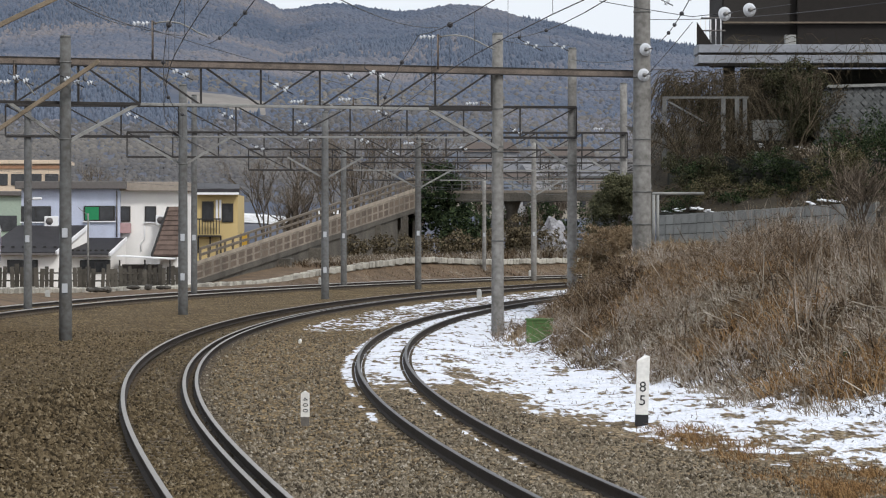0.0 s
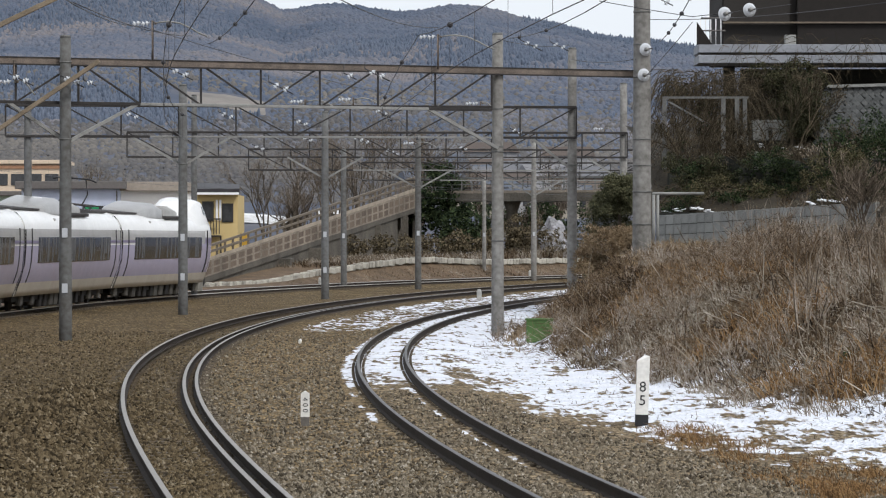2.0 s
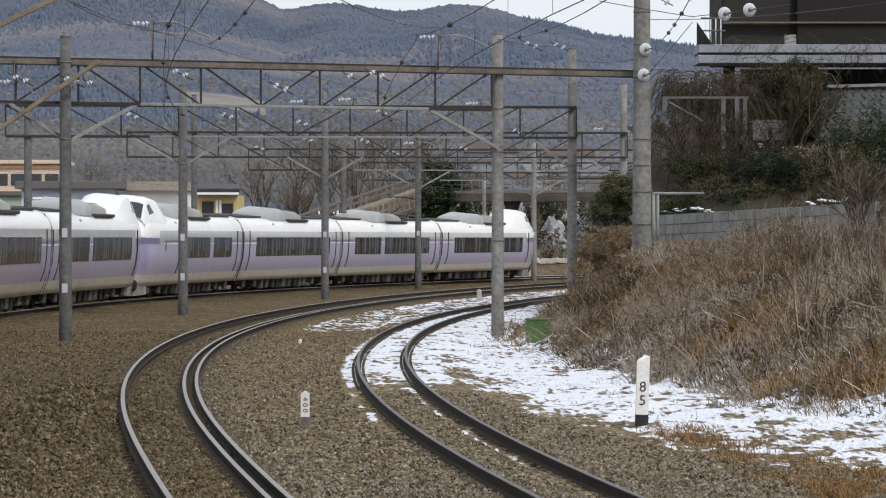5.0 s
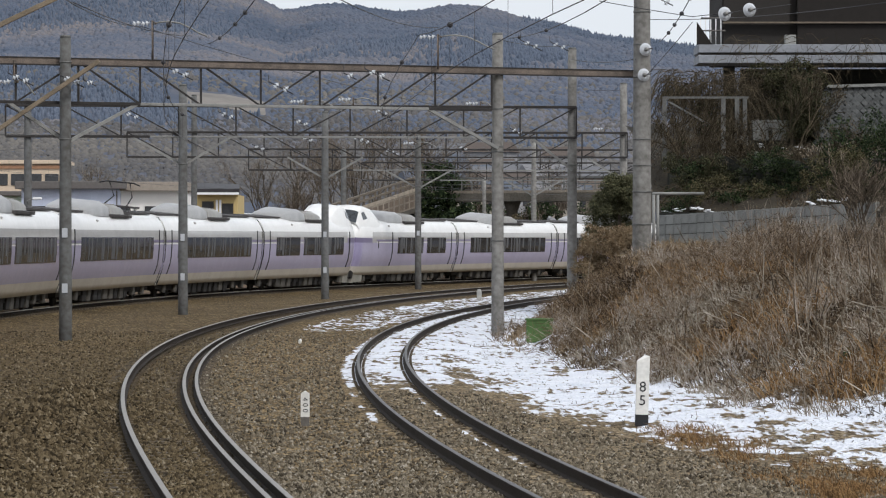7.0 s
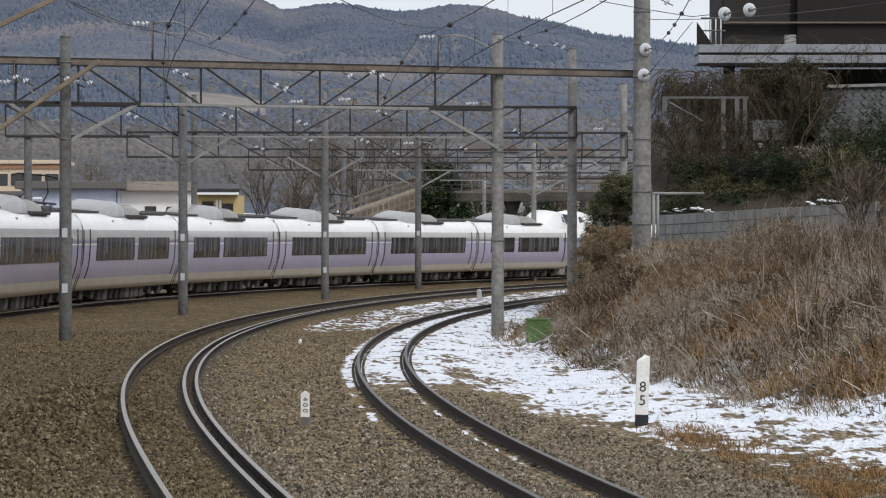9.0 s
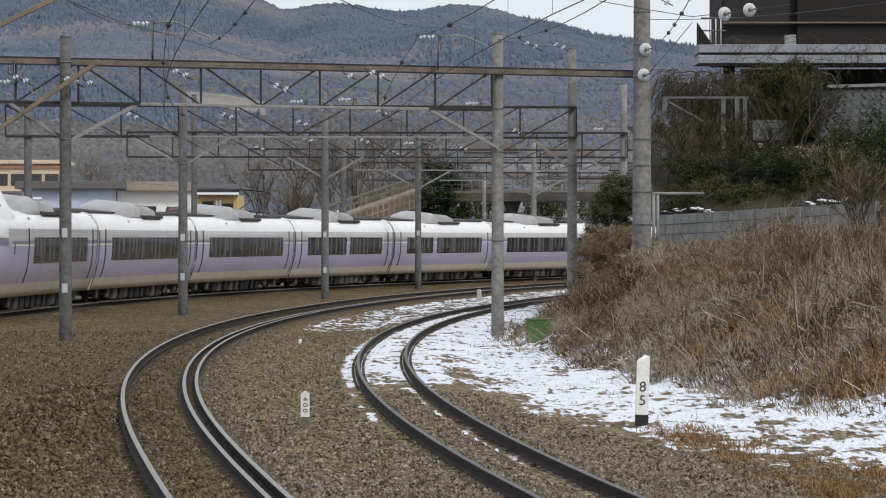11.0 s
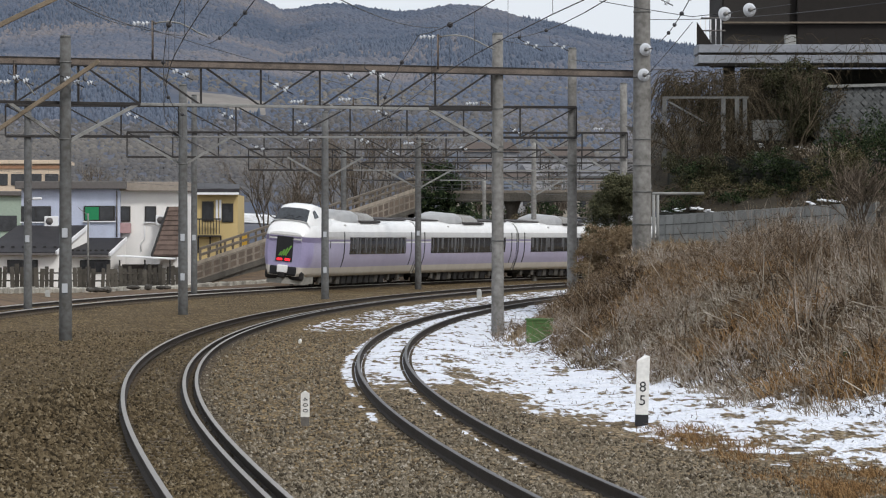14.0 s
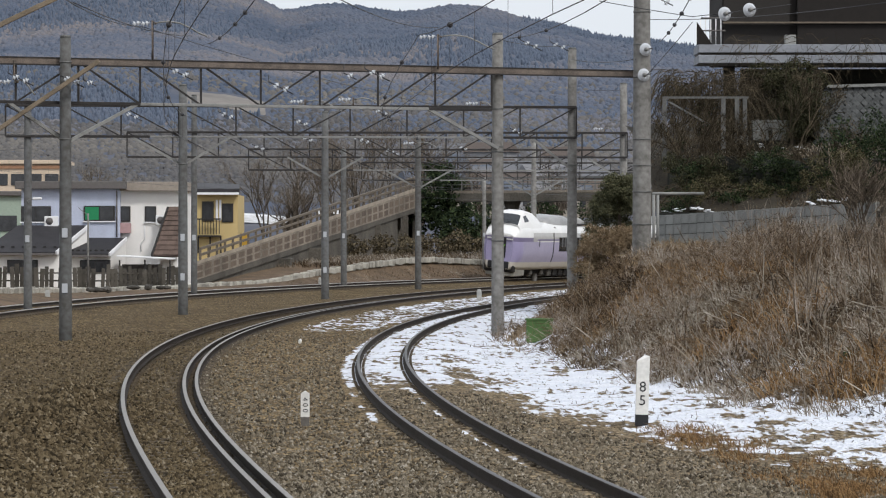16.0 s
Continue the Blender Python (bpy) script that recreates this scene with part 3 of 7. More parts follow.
M_BARK = mat("bare_bark", (0.085, 0.068, 0.052), 0.95, 0.4, 3, 20, 0.2)
M_MARK = mat("white_marker_paint", (0.72, 0.71, 0.68), 0.7, 0.15, 3, 20, 0.1)
M_PEG = mat("weathered_peg", (0.42, 0.42, 0.4), 0.85, 0.3)
M_MARKBLACK = mat("black_marker_paint", (0.022, 0.022, 0.024), 0.7, 0.2)
M_GREENBOX = mat("green_sheet_box", (0.07, 0.13, 0.04), 0.8, 0.3)
M_SNOW = mat("old_snow", (0.8, 0.82, 0.86), 0.9, 0.06, 3, 25, 0.2)


def island_mat(name, stops, rough=0.9, noise_scale=0.0, each=1.0, swing=1.6):
    """Each loose piece takes its own colour from the stops."""
    m = bpy.data.materials.new(name)
    m.use_nodes = True
    n, l = m.node_tree.nodes, m.node_tree.links
    b = n["Principled BSDF"]
    g = n.new("ShaderNodeNewGeometry")
    r = n.new("ShaderNodeValToRGB")
    while len(r.color_ramp.elements) < len(stops):
        r.color_ramp.elements.new(0.5)
    for e, (p, c) in zip(r.color_ramp.elements, stops):
        e.position, e.color = p, (*c, 1)
    fac = g.outputs["Random Per Island"]
    if noise_scale:
        co = n.new("ShaderNodeTexCoord")
        t = n.new("ShaderNodeTexNoise")
        t.inputs["Scale"].default_value = noise_scale
        t.inputs["Detail"].default_value = 4
        l.new(co.outputs["Object"], t.inputs["Vector"])
        a = n.new("ShaderNodeMath")
        a.operation = "MULTIPLY_ADD"
        a.inputs[1].default_value, a.inputs[2].default_value = swing, -swing / 2
        l.new(t.outputs[0], a.inputs[0])
        e1 = n.new("ShaderNodeMath")
        e1.operation = "MULTIPLY_ADD"
        e1.inputs[1].default_value, e1.inputs[2].default_value = each, (1 - each) / 2
        l.new(fac, e1.inputs[0])
        s = n.new("ShaderNodeMath")
        l.new(e1.outputs[0], s.inputs[0])
        l.new(a.outputs[0], s.inputs[1])
        fac = s.outputs[0]
    l.new(fac, r.inputs[0])
    l.new(r.outputs[0], b.inputs["Base Color"])
    b.inputs["Roughness"].default_value = rough
    b.inputs["Specular IOR Level"].default_value = 0.15
    return m


# near-black low stops stand in for shaded gaps between the stems
M_STRAW = island_mat("dry_grass", [(0.0, (0.012, 0.009, 0.006)), (0.26, (0.07, 0.044, 0.023)), (0.5, (0.135, 0.1, 0.066)), (0.75, (0.215, 0.188, 0.152)), (1.0, (0.4, 0.365, 0.315))], 0.9, 0.5, 0.75, 2.6)
M_DARKSTRAW = island_mat("dark_dead_grass", [(0.0, (0.02, 0.015, 0.01)), (0.6, (0.09, 0.065, 0.04)), (1.0, (0.2, 0.16, 0.11))])
M_TWIG = island_mat("bare_twigs", [(0.0, (0.045, 0.035, 0.027)), (0.6, (0.12, 0.095, 0.07)), (1.0, (0.24, 0.2, 0.16))])
M_VINE = island_mat("dry_vines", [(0.0, (0.024, 0.019, 0.012)), (0.6, (0.062, 0.049, 0.032)), (1.0, (0.13, 0.105, 0.07))])
M_LEAF = island_mat("evergreen_leaves", [(0.0, (0.008, 0.014, 0.007)), (0.6, (0.025, 0.04, 0.018)), (1.0, (0.065, 0.085, 0.035))])
M_LEAFOLIVE = island_mat("olive_leaves", [(0.0, (0.035, 0.037, 0.02)), (0.5, (0.085, 0.088, 0.047)), (1.0, (0.155, 0.15, 0.085))])
M_OLIVEBROWN = island_mat("olive_brown_leaves", [(0.0, (0.03, 0.028, 0.014)), (0.5, (0.075, 0.068, 0.035)), (1.0, (0.14, 0.12, 0.066))])
M_OLIVEDARK = island_mat("dark_olive_leaves", [(0.0, (0.016, 0.018, 0.009)), (0.6, (0.042, 0.042, 0.022)), (1.0, (0.085, 0.08, 0.042))])
M_BROWNLEAF = island_mat("dry_brown_leaves", [(0.0, (0.03, 0.025, 0.015)), (0.5, (0.105, 0.083, 0.05)), (1.0, (0.21, 0.175, 0.115))])
# far trees: the haze of distance is put into these blue-grey stops
M_WOODS = island_mat("hazy_winter_woods", [(0.0, (0.078, 0.098, 0.137)), (0.35, (0.1, 0.118, 0.158)), (0.65, (0.128, 0.137, 0.168)), (1.0, (0.176, 0.166, 0.174))], 1.0, 0.01, 0.3, 2.6)
M_PINES = island_mat("hazy_conifers", [(0.0, (0.08, 0.102, 0.142)), (0.5, (0.098, 0.121, 0.165)), (1.0, (0.12, 0.14, 0.182))], 1.0, 0.01, 0.5)
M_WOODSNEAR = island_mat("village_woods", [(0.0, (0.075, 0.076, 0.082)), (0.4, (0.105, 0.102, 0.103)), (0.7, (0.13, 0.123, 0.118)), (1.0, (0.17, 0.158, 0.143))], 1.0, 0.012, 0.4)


# ---- distance: the wooded hill and the village on its foot ----
def hill_height(x, y):
    b = 784 + 6000 * x / np.maximum(y, 1)
    ridge = np.interp(b, [-400, 200, 400, 470, 500, 530, 560, 600, 690, 720, 800, 850, 890, 920, 960, 990, 1030, 1060, 1150, 1230, 1400, 2000], [-60, -50, -22, 2, 16, 14, 6, 4, 16, 18, 6, 10, 20, 30, 39, 45, 58, 66, 74, 86, 96, 120])
    zr = EYE + (421 - ridge) * 1600 / 6000.0
    prof = np.interp(y, [270, 330, 420, 500, 650, 800, 1000, 1200, 1400, 1600, 1900, 2400], [-0.01, 0.02, 0.055, 0.105, 0.19, 0.29, 0.43, 0.6, 0.8, 1.0, 0.95, 0.8])
    gully = np.sin(x / 47.0 + 1.3 * np.sin(y / 160.0)) * 0.5 + np.sin(x / 19.0 + y / 90.0) * 0.25 + np.sin(x / 110.0 - y / 210.0)
    return prof * zr + gully * 4.5 * np.clip((y - 450) / 500, 0, 1) * np.clip((1650 - y) / 250, 0.05, 1)


def hill_material():
    m = bpy.data.materials.new("hazy_hillside")
    m.use_nodes = True
    n, l = m.node_tree.nodes, m.node_tree.links
    b = n["Principled BSDF"]
    co = n.new("ShaderNodeTexCoord")
    outs = []
    for sc, st in ((0.012, (1, 0.6, 1)), (0.12, (1, 0.4, 1))):
        mp = n.new("ShaderNodeMapping")
        mp.inputs["Scale"].default_value = st
        t = n.new("ShaderNodeTexNoise")
        t.inputs["Scale"].default_value = sc
        t.inputs["Detail"].default_value = 8
        l.new(co.outputs["Object"], mp.inputs[0])
        l.new(mp.outputs[0], t.inputs["Vector"])
        outs.append(t.outputs[0])
    ad = n.new("ShaderNodeMath")
    l.new(outs[0], ad.inputs[0])
    l.new(outs[1], ad.inputs[1])
    # bluish stops paint the distance haze onto the slope
    r = n.new("ShaderNodeValToRGB")
    for p in (0.5, 0.5):
        r.color_ramp.elements.new(p)
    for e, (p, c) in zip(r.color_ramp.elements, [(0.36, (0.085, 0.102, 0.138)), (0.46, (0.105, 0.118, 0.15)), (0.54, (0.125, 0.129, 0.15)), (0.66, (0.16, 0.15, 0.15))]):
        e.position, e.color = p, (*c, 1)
    half = n.new("ShaderNodeMath")
    half.operation = "MULTIPLY"
    half.inputs[1].default_value = 0.5
    l.new(ad.outputs[0], half.inputs[0])
    l.new(half.outputs[0], r.inputs[0])
    l.new(r.outputs[0], b.inputs["Base Color"])
    b.inputs["Roughness"].default_value = 1.0
    b.inputs["Specular IOR Level"].default_value = 0.0
    return m


def make_hill():
    ys = np.concatenate([np.linspace(275, 600, 40), np.linspace(615, 1650, 80), np.linspace(1700, 2400, 10)])
    bs = np.linspace(-0.32, 0.32, 190)
    Y, B = np.meshgrid(ys, bs, indexing="ij")
    X = B * (Y * 0.75 + 300)
    Z = hill_height(X, Y)
    nr, nc = X.shape
    i = np.arange(nr * nc).reshape(nr, nc)
    f = np.stack([i[:-1, :-1], i[:-1, 1:], i[1:, 1:], i[1:, :-1]], -1).reshape(-1, 4)
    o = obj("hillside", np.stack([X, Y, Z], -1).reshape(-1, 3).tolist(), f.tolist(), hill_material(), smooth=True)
    tagged(o, "hazy blue-grey wooded mountain slope in winter", "hill", kind="structure")
    rng = np.random.default_rng(5)
    n = 72000
    y = rng.uniform(430, 1640, n)
    y[:8000] = rng.uniform(1540, 1612, 8000)
    x = rng.uniform(-0.15, 0.15, n) * y
    b = 784 + 6000 * x / y
    m = ~((b > 300) & (b < 480) & (y > 735) & (y < 805))
    x, y = x[m], y[m]
    n = len(x)
    z = hill_height(x, y)
    size = rng.uniform(0.65, 1.45, n) * np.interp(y, [430, 900], [0.45, 1.0])
    size[:8000] *= rng.uniform(0.5, 1.35, 8000)
    # conifers stand in stands of their own and along the ridge
    stand = np.sin(x / 31.0 + 1.7 * np.sin(y / 140.0)) + np.sin(y / 83.0 + x / 60.0) + 0.7 * np.sin(x / 13.0 - y / 57.0)
    pine = (stand + rng.normal(0, 0.45, n) > 1.05) & (y > 650)
    # brown trees give way to haze-coloured ones farther off
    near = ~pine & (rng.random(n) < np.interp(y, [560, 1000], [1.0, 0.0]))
    wide = np.where(pine, 0.62, 1.0) * size
    tall = np.where(pine, 1.5, 0.85) * size * rng.uniform(0.75, 1.3, n)
    ring = [(0, 1), (0.95, 0.3), (0.59, -0.8), (-0.59, -0.8), (-0.95, 0.3)]
    vs = np.zeros((n, 11, 3))
    for j, (cx, cy) in enumerate(ring):
        for row, (rr, hh) in enumerate(((1.15, -0.9), (0.72, 0.5))):
            k = np.where(pine, (1.0, 0.6)[row], rr) * wide * rng.uniform(0.75, 1.3, n)
            vs[:, row * 5 + j] = np.stack([x + cx * k, y + cy * k, z + tall * (hh + rng.uniform(-0.1, 0.12, n))], -1)
    vs[:, 10] = np.stack([x + rng.normal(0, 0.15, n) * wide, y, z + tall * rng.uniform(0.9, 1.15, n)], -1)
    f = []
    for j in range(5):
        q = (j + 1) % 5
        f += [(j, q, 5 + q), (j, 5 + q, 5 + j), (5 + j, 5 + q, 10)]
    f = np.array(f)[:, ::-1]
    for sel, mt, lb in ((near, M_WOODSNEAR, "brown bare scrub and orchards at the hill foot"), (~near & ~pine, M_WOODS, "bare winter woods on the mountain, coloured mauve-grey with haze"), (pine, M_PINES, "conifer stands on the mountain, coloured dark blue-grey with haze")):
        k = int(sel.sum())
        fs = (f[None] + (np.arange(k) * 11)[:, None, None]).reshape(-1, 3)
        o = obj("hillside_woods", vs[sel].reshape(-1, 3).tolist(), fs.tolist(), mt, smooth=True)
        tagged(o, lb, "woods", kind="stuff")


make_hill()


def gable_house(x, y, z, w, d, hgt, wall, roof, seed, flat=False):
    rnd = random.Random(seed)
    e = tagged(empty("house", pose(x, y, z, 0, 0, rnd.uniform(-25, 25))), rnd.choice(("small pale village house with a grey roof on the hill foot", "distant plain village house with a low roof")), "house", "far village houses")
    part("wall", box_bm(w, d, hgt + 1.0, (0, 0, hgt / 2 - 0.5)), wall, e)
    if flat:
        part("roof", box_bm(w + 0.6, d + 0.6, 0.3, (0, 0, hgt + 0.15), 0.03), roof, e)
    else:
        r = w * 0.22
        vs = [(-w / 2 - 0.4, -d / 2 - 0.4, hgt), (w / 2 + 0.4, -d / 2 - 0.4, hgt), (w / 2 + 0.4, d / 2 + 0.4, hgt), (-w / 2 - 0.4, d / 2 + 0.4, hgt), (-w / 2 - 0.1, 0, hgt + r), (w / 2 + 0.1, 0, hgt + r)]
        obj("roof", vs, [(0, 1, 5, 4), (2, 3, 4, 5), (1, 2, 5), (3, 0, 4), (3, 2, 1, 0)], roof, e)
    for i in range(3):
        for st in range(2 if hgt > 4.5 else 1):
            part("window", box_bm(w * 0.16, 0.08, 1.0, (-w * 0.3 + i * w * 0.3, -d / 2 - 0.02, 1.6 + 2.6 * st)), M_GLASS, e)


def village():
    rnd = random.Random(4)
    walls = [mat("far_wall_" + s, c, 0.9, 0.2) for s, c in (("grey", (0.3, 0.3, 0.31)), ("cream", (0.38, 0.34, 0.28)), ("brown", (0.2, 0.165, 0.14)))]
    roofs = [mat("far_roof_" + s, c, 0.8, 0.2) for s, c in (("grey", (0.14, 0.143, 0.155)), ("blue", (0.095, 0.11, 0.14)), ("brown", (0.1, 0.08, 0.07)), ("pale", (0.2, 0.2, 0.21)))]
    for i in range(26):
        b = rnd.uniform(755, 1035)
        y = rnd.uniform(400, 530)
        x = px_x(b, y)
        w = rnd.uniform(5, 7.5)
        gable_house(x, y, float(hill_height(np.float64(x), np.float64(y))), w, w * 0.8, rnd.uniform(2.4, 3.6), rnd.choice(walls), rnd.choice(roofs), i)
    # snowy field strips at the hill foot
    snowf = mat("snowy_field", (0.66, 0.67, 0.69), 0.95, 0.35, 0.25, 1.5, 0.2, tint=(0.4, 0.38, 0.34))
    for b0, b1, ya, yb in ((415, 520, 372, 398), (560, 640, 400, 412), (318, 470, 742, 795)):
        vs, fs = [], []
        for j in range(6):
            for i in range(12):
                yy = ya + (yb - ya) * j / 5
                xx = px_x(b0 + (b1 - b0) * i / 11, yy)
                vs.append((xx, yy + 0.8 * math.sin(i * 1.9 + j), float(hill_height(np.float64(xx), np.float64(yy))) + 0.12))
        for j in range(5):
            for i in range(11):
                fs.append((j * 12 + i, j * 12 + i + 1, j * 12 + i + 13, j * 12 + i + 12))
        if ya > 700:
            tagged(obj("tan_field", vs, fs, mat("tan_terrace", (0.2, 0.182, 0.165), 0.95, 0.25, 0.08, 0.6, 0.2), smooth=True), "tan terraced field on the mountain slope", "field", kind="structure")
            continue
        tagged(obj("snowy_field", vs, fs, snowf, smooth=True), "pale field strip with thin snow at the hill foot", "field", kind="structure")
    # long school-like block at the edge of the village
    y = 300
    e = tagged(empty("school_building", pose(px_x(-10, y), y, 0.0)), "long cream building with orange-brown bands behind the houses", "building")
    cream = mat("cream_render", (0.62, 0.5, 0.38), 0.85, 0.1)
    orange = mat("orange_band", (0.36, 0.2, 0.12), 0.85, 0.15)
    part("wall", box_bm(12.2, 8, 9.2, (-0.2, 4, 4.6)), cream, e)
    part("roof", box_bm(12.8, 8.6, 0.35, (-0.2, 4, 9.4), 0.04), cream, e)
    for zz in (8.95, 6.5):
        part("band", box_bm(12.2, 0.1, 0.28, (-0.2, -0.07, zz)), orange, e, "orange-brown band")
    for i in range(8):
        part("window", box_bm(1.2, 0.08, 1.0, (-5.4 + i * 1.5, -0.05, 7.85), 0.01), M_GLASS, e)
        part("window", box_bm(1.2, 0.08, 1.0, (-5.4 + i * 1.5, -0.05, 5.4), 0.01), M_GLASS, e)
    green = mat("pale_green_render", (0.33, 0.4, 0.33), 0.85, 0.12)
    y = 215
    e = tagged(empty("green_house", pose(px_x(-20, y), y, 0)), "pale green house with a dark roof edge behind the fence", "house")
    part("wall", box_bm(4.1, 5, 5.4, (0, 2.5, 2.7)), green, e)
    part("roof", box_bm(4.6, 5.6, 0.3, (0, 2.5, 5.5), 0.04), M_FASCIA, e)
    for zz in (3.6, 1.4):
        part("window", box_bm(1.2, 0.1, 1.0, (1.2, -0.03, zz), 0.01), M_GLASS, e)


village()


# ---- houses behind the fence ----
def window(parent, x, z, w, h, y, panes=2, sill=False, sheet=None):
    f = part("window", box_bm(w, 0.10, h, (x, y - 0.03, z), 0.01), M_FRAME, parent, "dark-framed sliding window")
    pw = (w - 0.12) / panes
    for i in range(panes):
        part("pane", box_bm(pw - 0.05, 0.03, h - 0.14, (x - w / 2 + 0.06 + pw * (i + 0.5), y - 0.085 - 0.004 * i, z)), sheet if (sheet and i == 0) else M_GLASS, f)
    if sill:
        part("sill", box_bm(w + 0.1, 0.14, 0.06, (x, y - 0.07, z - h / 2 - 0.03)), M_TRIM, f)


def air_unit(x, y, z):
    e = tagged(empty("air_conditioner", pose(x, y, z)), "pale outdoor air conditioner unit beside the house wall", "air conditioner", "outdoor air units")
    part("case", box_bm(0.75, 0.3, 0.55, (0, 0, 0.275), 0.03), M_TRIM, e)
    tube("fan_ring", [(-0.1, -0.17, 0.28), (-0.1, -0.15, 0.28)], 0.2, M_FASCIA, e, sides=16)


def houses():
    y = 186.0
    k = 6000 / y

    def X(b):
        return px_x(b, y)

    def Z(l):
        return EYE - (l - 421.3) / k
    # pale blue house
    e = tagged(empty("blue_house", pose(X(125), y, 0)), "two-storey pale blue sided house with a flat dark roof edge", "house")
    w = (212 - 38) / k
    part("wall", box_bm(w, 7, Z(330) + 0.6, (0, 3.5, (Z(330) - 0.6) / 2)), M_HOUSE_LILAC, e)
    part("roof", box_bm(w + 0.7, 7.8, 0.42, (0.05, 3.4, Z(328)), 0.03), M_FASCIA, e, "dark grey flat roof edge")
    for i in range(19):
        part("siding_board", box_bm(0.012, 0.02, 2.6, (-w / 2 + 0.15 + i * w / 19, -0.012, Z(372))), M_HOUSE_LILAC, e)
    window(e, X(64) - X(125), Z(379), 1.65, 0.86, 0, 2, True)
    window(e, X(176) - X(125), Z(378), 1.7, 0.84, 0, 2, True, M_GREENSHEET)
    tube("downpipe", [(X(207) - X(125), -0.08, Z(338)), (X(207) - X(125), -0.08, Z(420))], 0.04, M_FASCIA, e, sides=6)
    # white house
    e = tagged(empty("white_house", pose(X(268), y + 0.6, 0)), "two-storey white stucco house with a tan roof edge and small windows", "house")
    w = (325 - 212) / k
    part("wall", box_bm(w, 7, Z(335) + 0.6, (0, 3.5, (Z(335) - 0.6) / 2)), M_HOUSE_WHITE, e)
    part("roof", box_bm(w + 0.4, 7.8, 0.5, (-0.05, 3.3, Z(330)), 0.03), M_FASCIA_TAN, e, "tan roof edge")
    window(e, X(219) - X(268), Z(379), 0.64, 0.86, 0, 1)
    window(e, X(265) - X(268), Z(379), 0.62, 0.86, 0, 1, True)
    part("balcony_panel", box_bm(0.72, 0.35, 0.55, (X(219) - X(268), -0.2, Z(404)), 0.02), M_PINK, e, "faded pink balcony panel")
    tube("pipe", [(X(255) - X(268), -0.06, Z(400)), (X(255) - X(268), -0.06, Z(424)), (X(248) - X(268), -0.06, Z(432)), (X(248) - X(268), -0.06, Z(446))], 0.03, M_TRIM, e, sides=6)
    air_unit(X(287), y + 0.35, Z(399))
    air_unit(X(95), y - 1.0, Z(401))
    # steep brown shingle roof in front of the white house
    e = tagged(empty("lean_to_roof", pose(X(300), y - 1.2, 0)), "steep brown shingled lean-to roof against the white house", "roof")
    c = [P(298, 366, y - 0.2), P(330, 366, y - 0.2), P(316, 452, y - 2.2), P(269, 452, y - 2.2)]
    o = Vector((X(300), y - 1.2, 0))
    c = [v - o for v in c]
    nrm = Vector((0, -0.05, 0.03))
    obj("deck", [*c, *[v - 3 * nrm for v in c]], [(0, 1, 2, 3), (4, 7, 6, 5), (0, 4, 5, 1), (1, 5, 6, 2), (2, 6, 7, 3), (3, 7, 4, 0)], M_SHINGLE, e)
    for r in range(10):
        for q in range(5):
            a, b = r / 10, (r + 0.94) / 10
            s0, s1 = q / 5 + 0.006, (q + 1) / 5 - 0.006

            def at(u, v):
                return c[0].lerp(c[1], u).lerp(c[3].lerp(c[2], u), v)
            v4 = [at(s0, a) + nrm * 0.2, at(s1, a) + nrm * 0.2, at(s1, b) + nrm * 0.9, at(s0, b) + nrm * 0.9]
            obj("shingle", [*v4, *[v - nrm * 0.3 for v in v4]], [(0, 3, 2, 1), (3, 7, 6, 2), (2, 6, 5, 1), (0, 4, 7, 3)], M_SHINGLE, e)
    bar("rafter", c[3] + Vector((0, -0.05, -0.05)), c[0] + Vector((0, -0.05, -0.05)), 0.1, 0.16, M_FRAME, e)
    part("side_wall", box_bm(0.9, 1.0, Z(440) + 0.5, (0.1, -0.2, (Z(440) - 0.5) / 2)), M_HOUSE_WHITE, e)
    # yellow house
    yy = y + 30
    ky = 6000 / yy
    xo = px_x(383, yy)
    e = tagged(empty("yellow_house", pose(xo, yy, 0)), "ochre yellow house with dark timber balcony and shuttered windows", "house")
    part("wall", box_bm(76 / ky, 7, P(0, 345, yy).z + 0.6, (0, 3.5, (P(0, 345, yy).z - 0.6) / 2)), M_HOUSE_YELLOW, e)
    vs = [P(343, 342, yy - 0.6), P(424, 342, yy - 0.6), P(424, 334, yy + 7.5), P(343, 331, yy + 7.5)]
    vs = [v - Vector((xo, yy, 0)) for v in vs]
    obj("roof", [*vs, *[v + Vector((0, 0, 0.28)) for v in vs]], [(0, 3, 2, 1), (4, 5, 6, 7), (0, 1, 5, 4), (1, 2, 6, 5), (2, 3, 7, 6), (3, 0, 4, 7)], M_TILE, e)
    part("eave_trim", box_bm(82 / ky, 0.08, 0.14, (0, -0.66, P(0, 343, yy).z)), M_TRIM, e)
    window(e, px_x(368, yy) - xo, P(0, 374, yy).z, 0.75, 1.25, 0, 1)
    window(e, px_x(403, yy) - xo, P(0, 377, yy).z, 0.72, 1.2, 0, 1)
    for b in (384, 390):
        part("shutter", box_bm(0.14, 0.06, 1.3, (px_x(b, yy) - xo, -0.05, P(0, 372, yy).z)), M_TRIM, e, "pale shutter")
    bal = part("balcony", box_bm(1.45, 0.5, 0.1, (px_x(371, yy) - xo, -0.3, P(0, 418, yy).z), 0.01), M_FRAME, e, "dark timber balcony")
    for b in range(349, 394, 5):
        part("baluster", box_bm(0.05, 0.05, 0.95, (px_x(b, yy) - xo, -0.5, P(0, 402, yy).z)), M_FRAME, bal)
    part("handrail", box_bm(1.5, 0.08, 0.08, (px_x(371, yy) - xo, -0.5, P(0, 388, yy).z)), M_FRAME, bal)
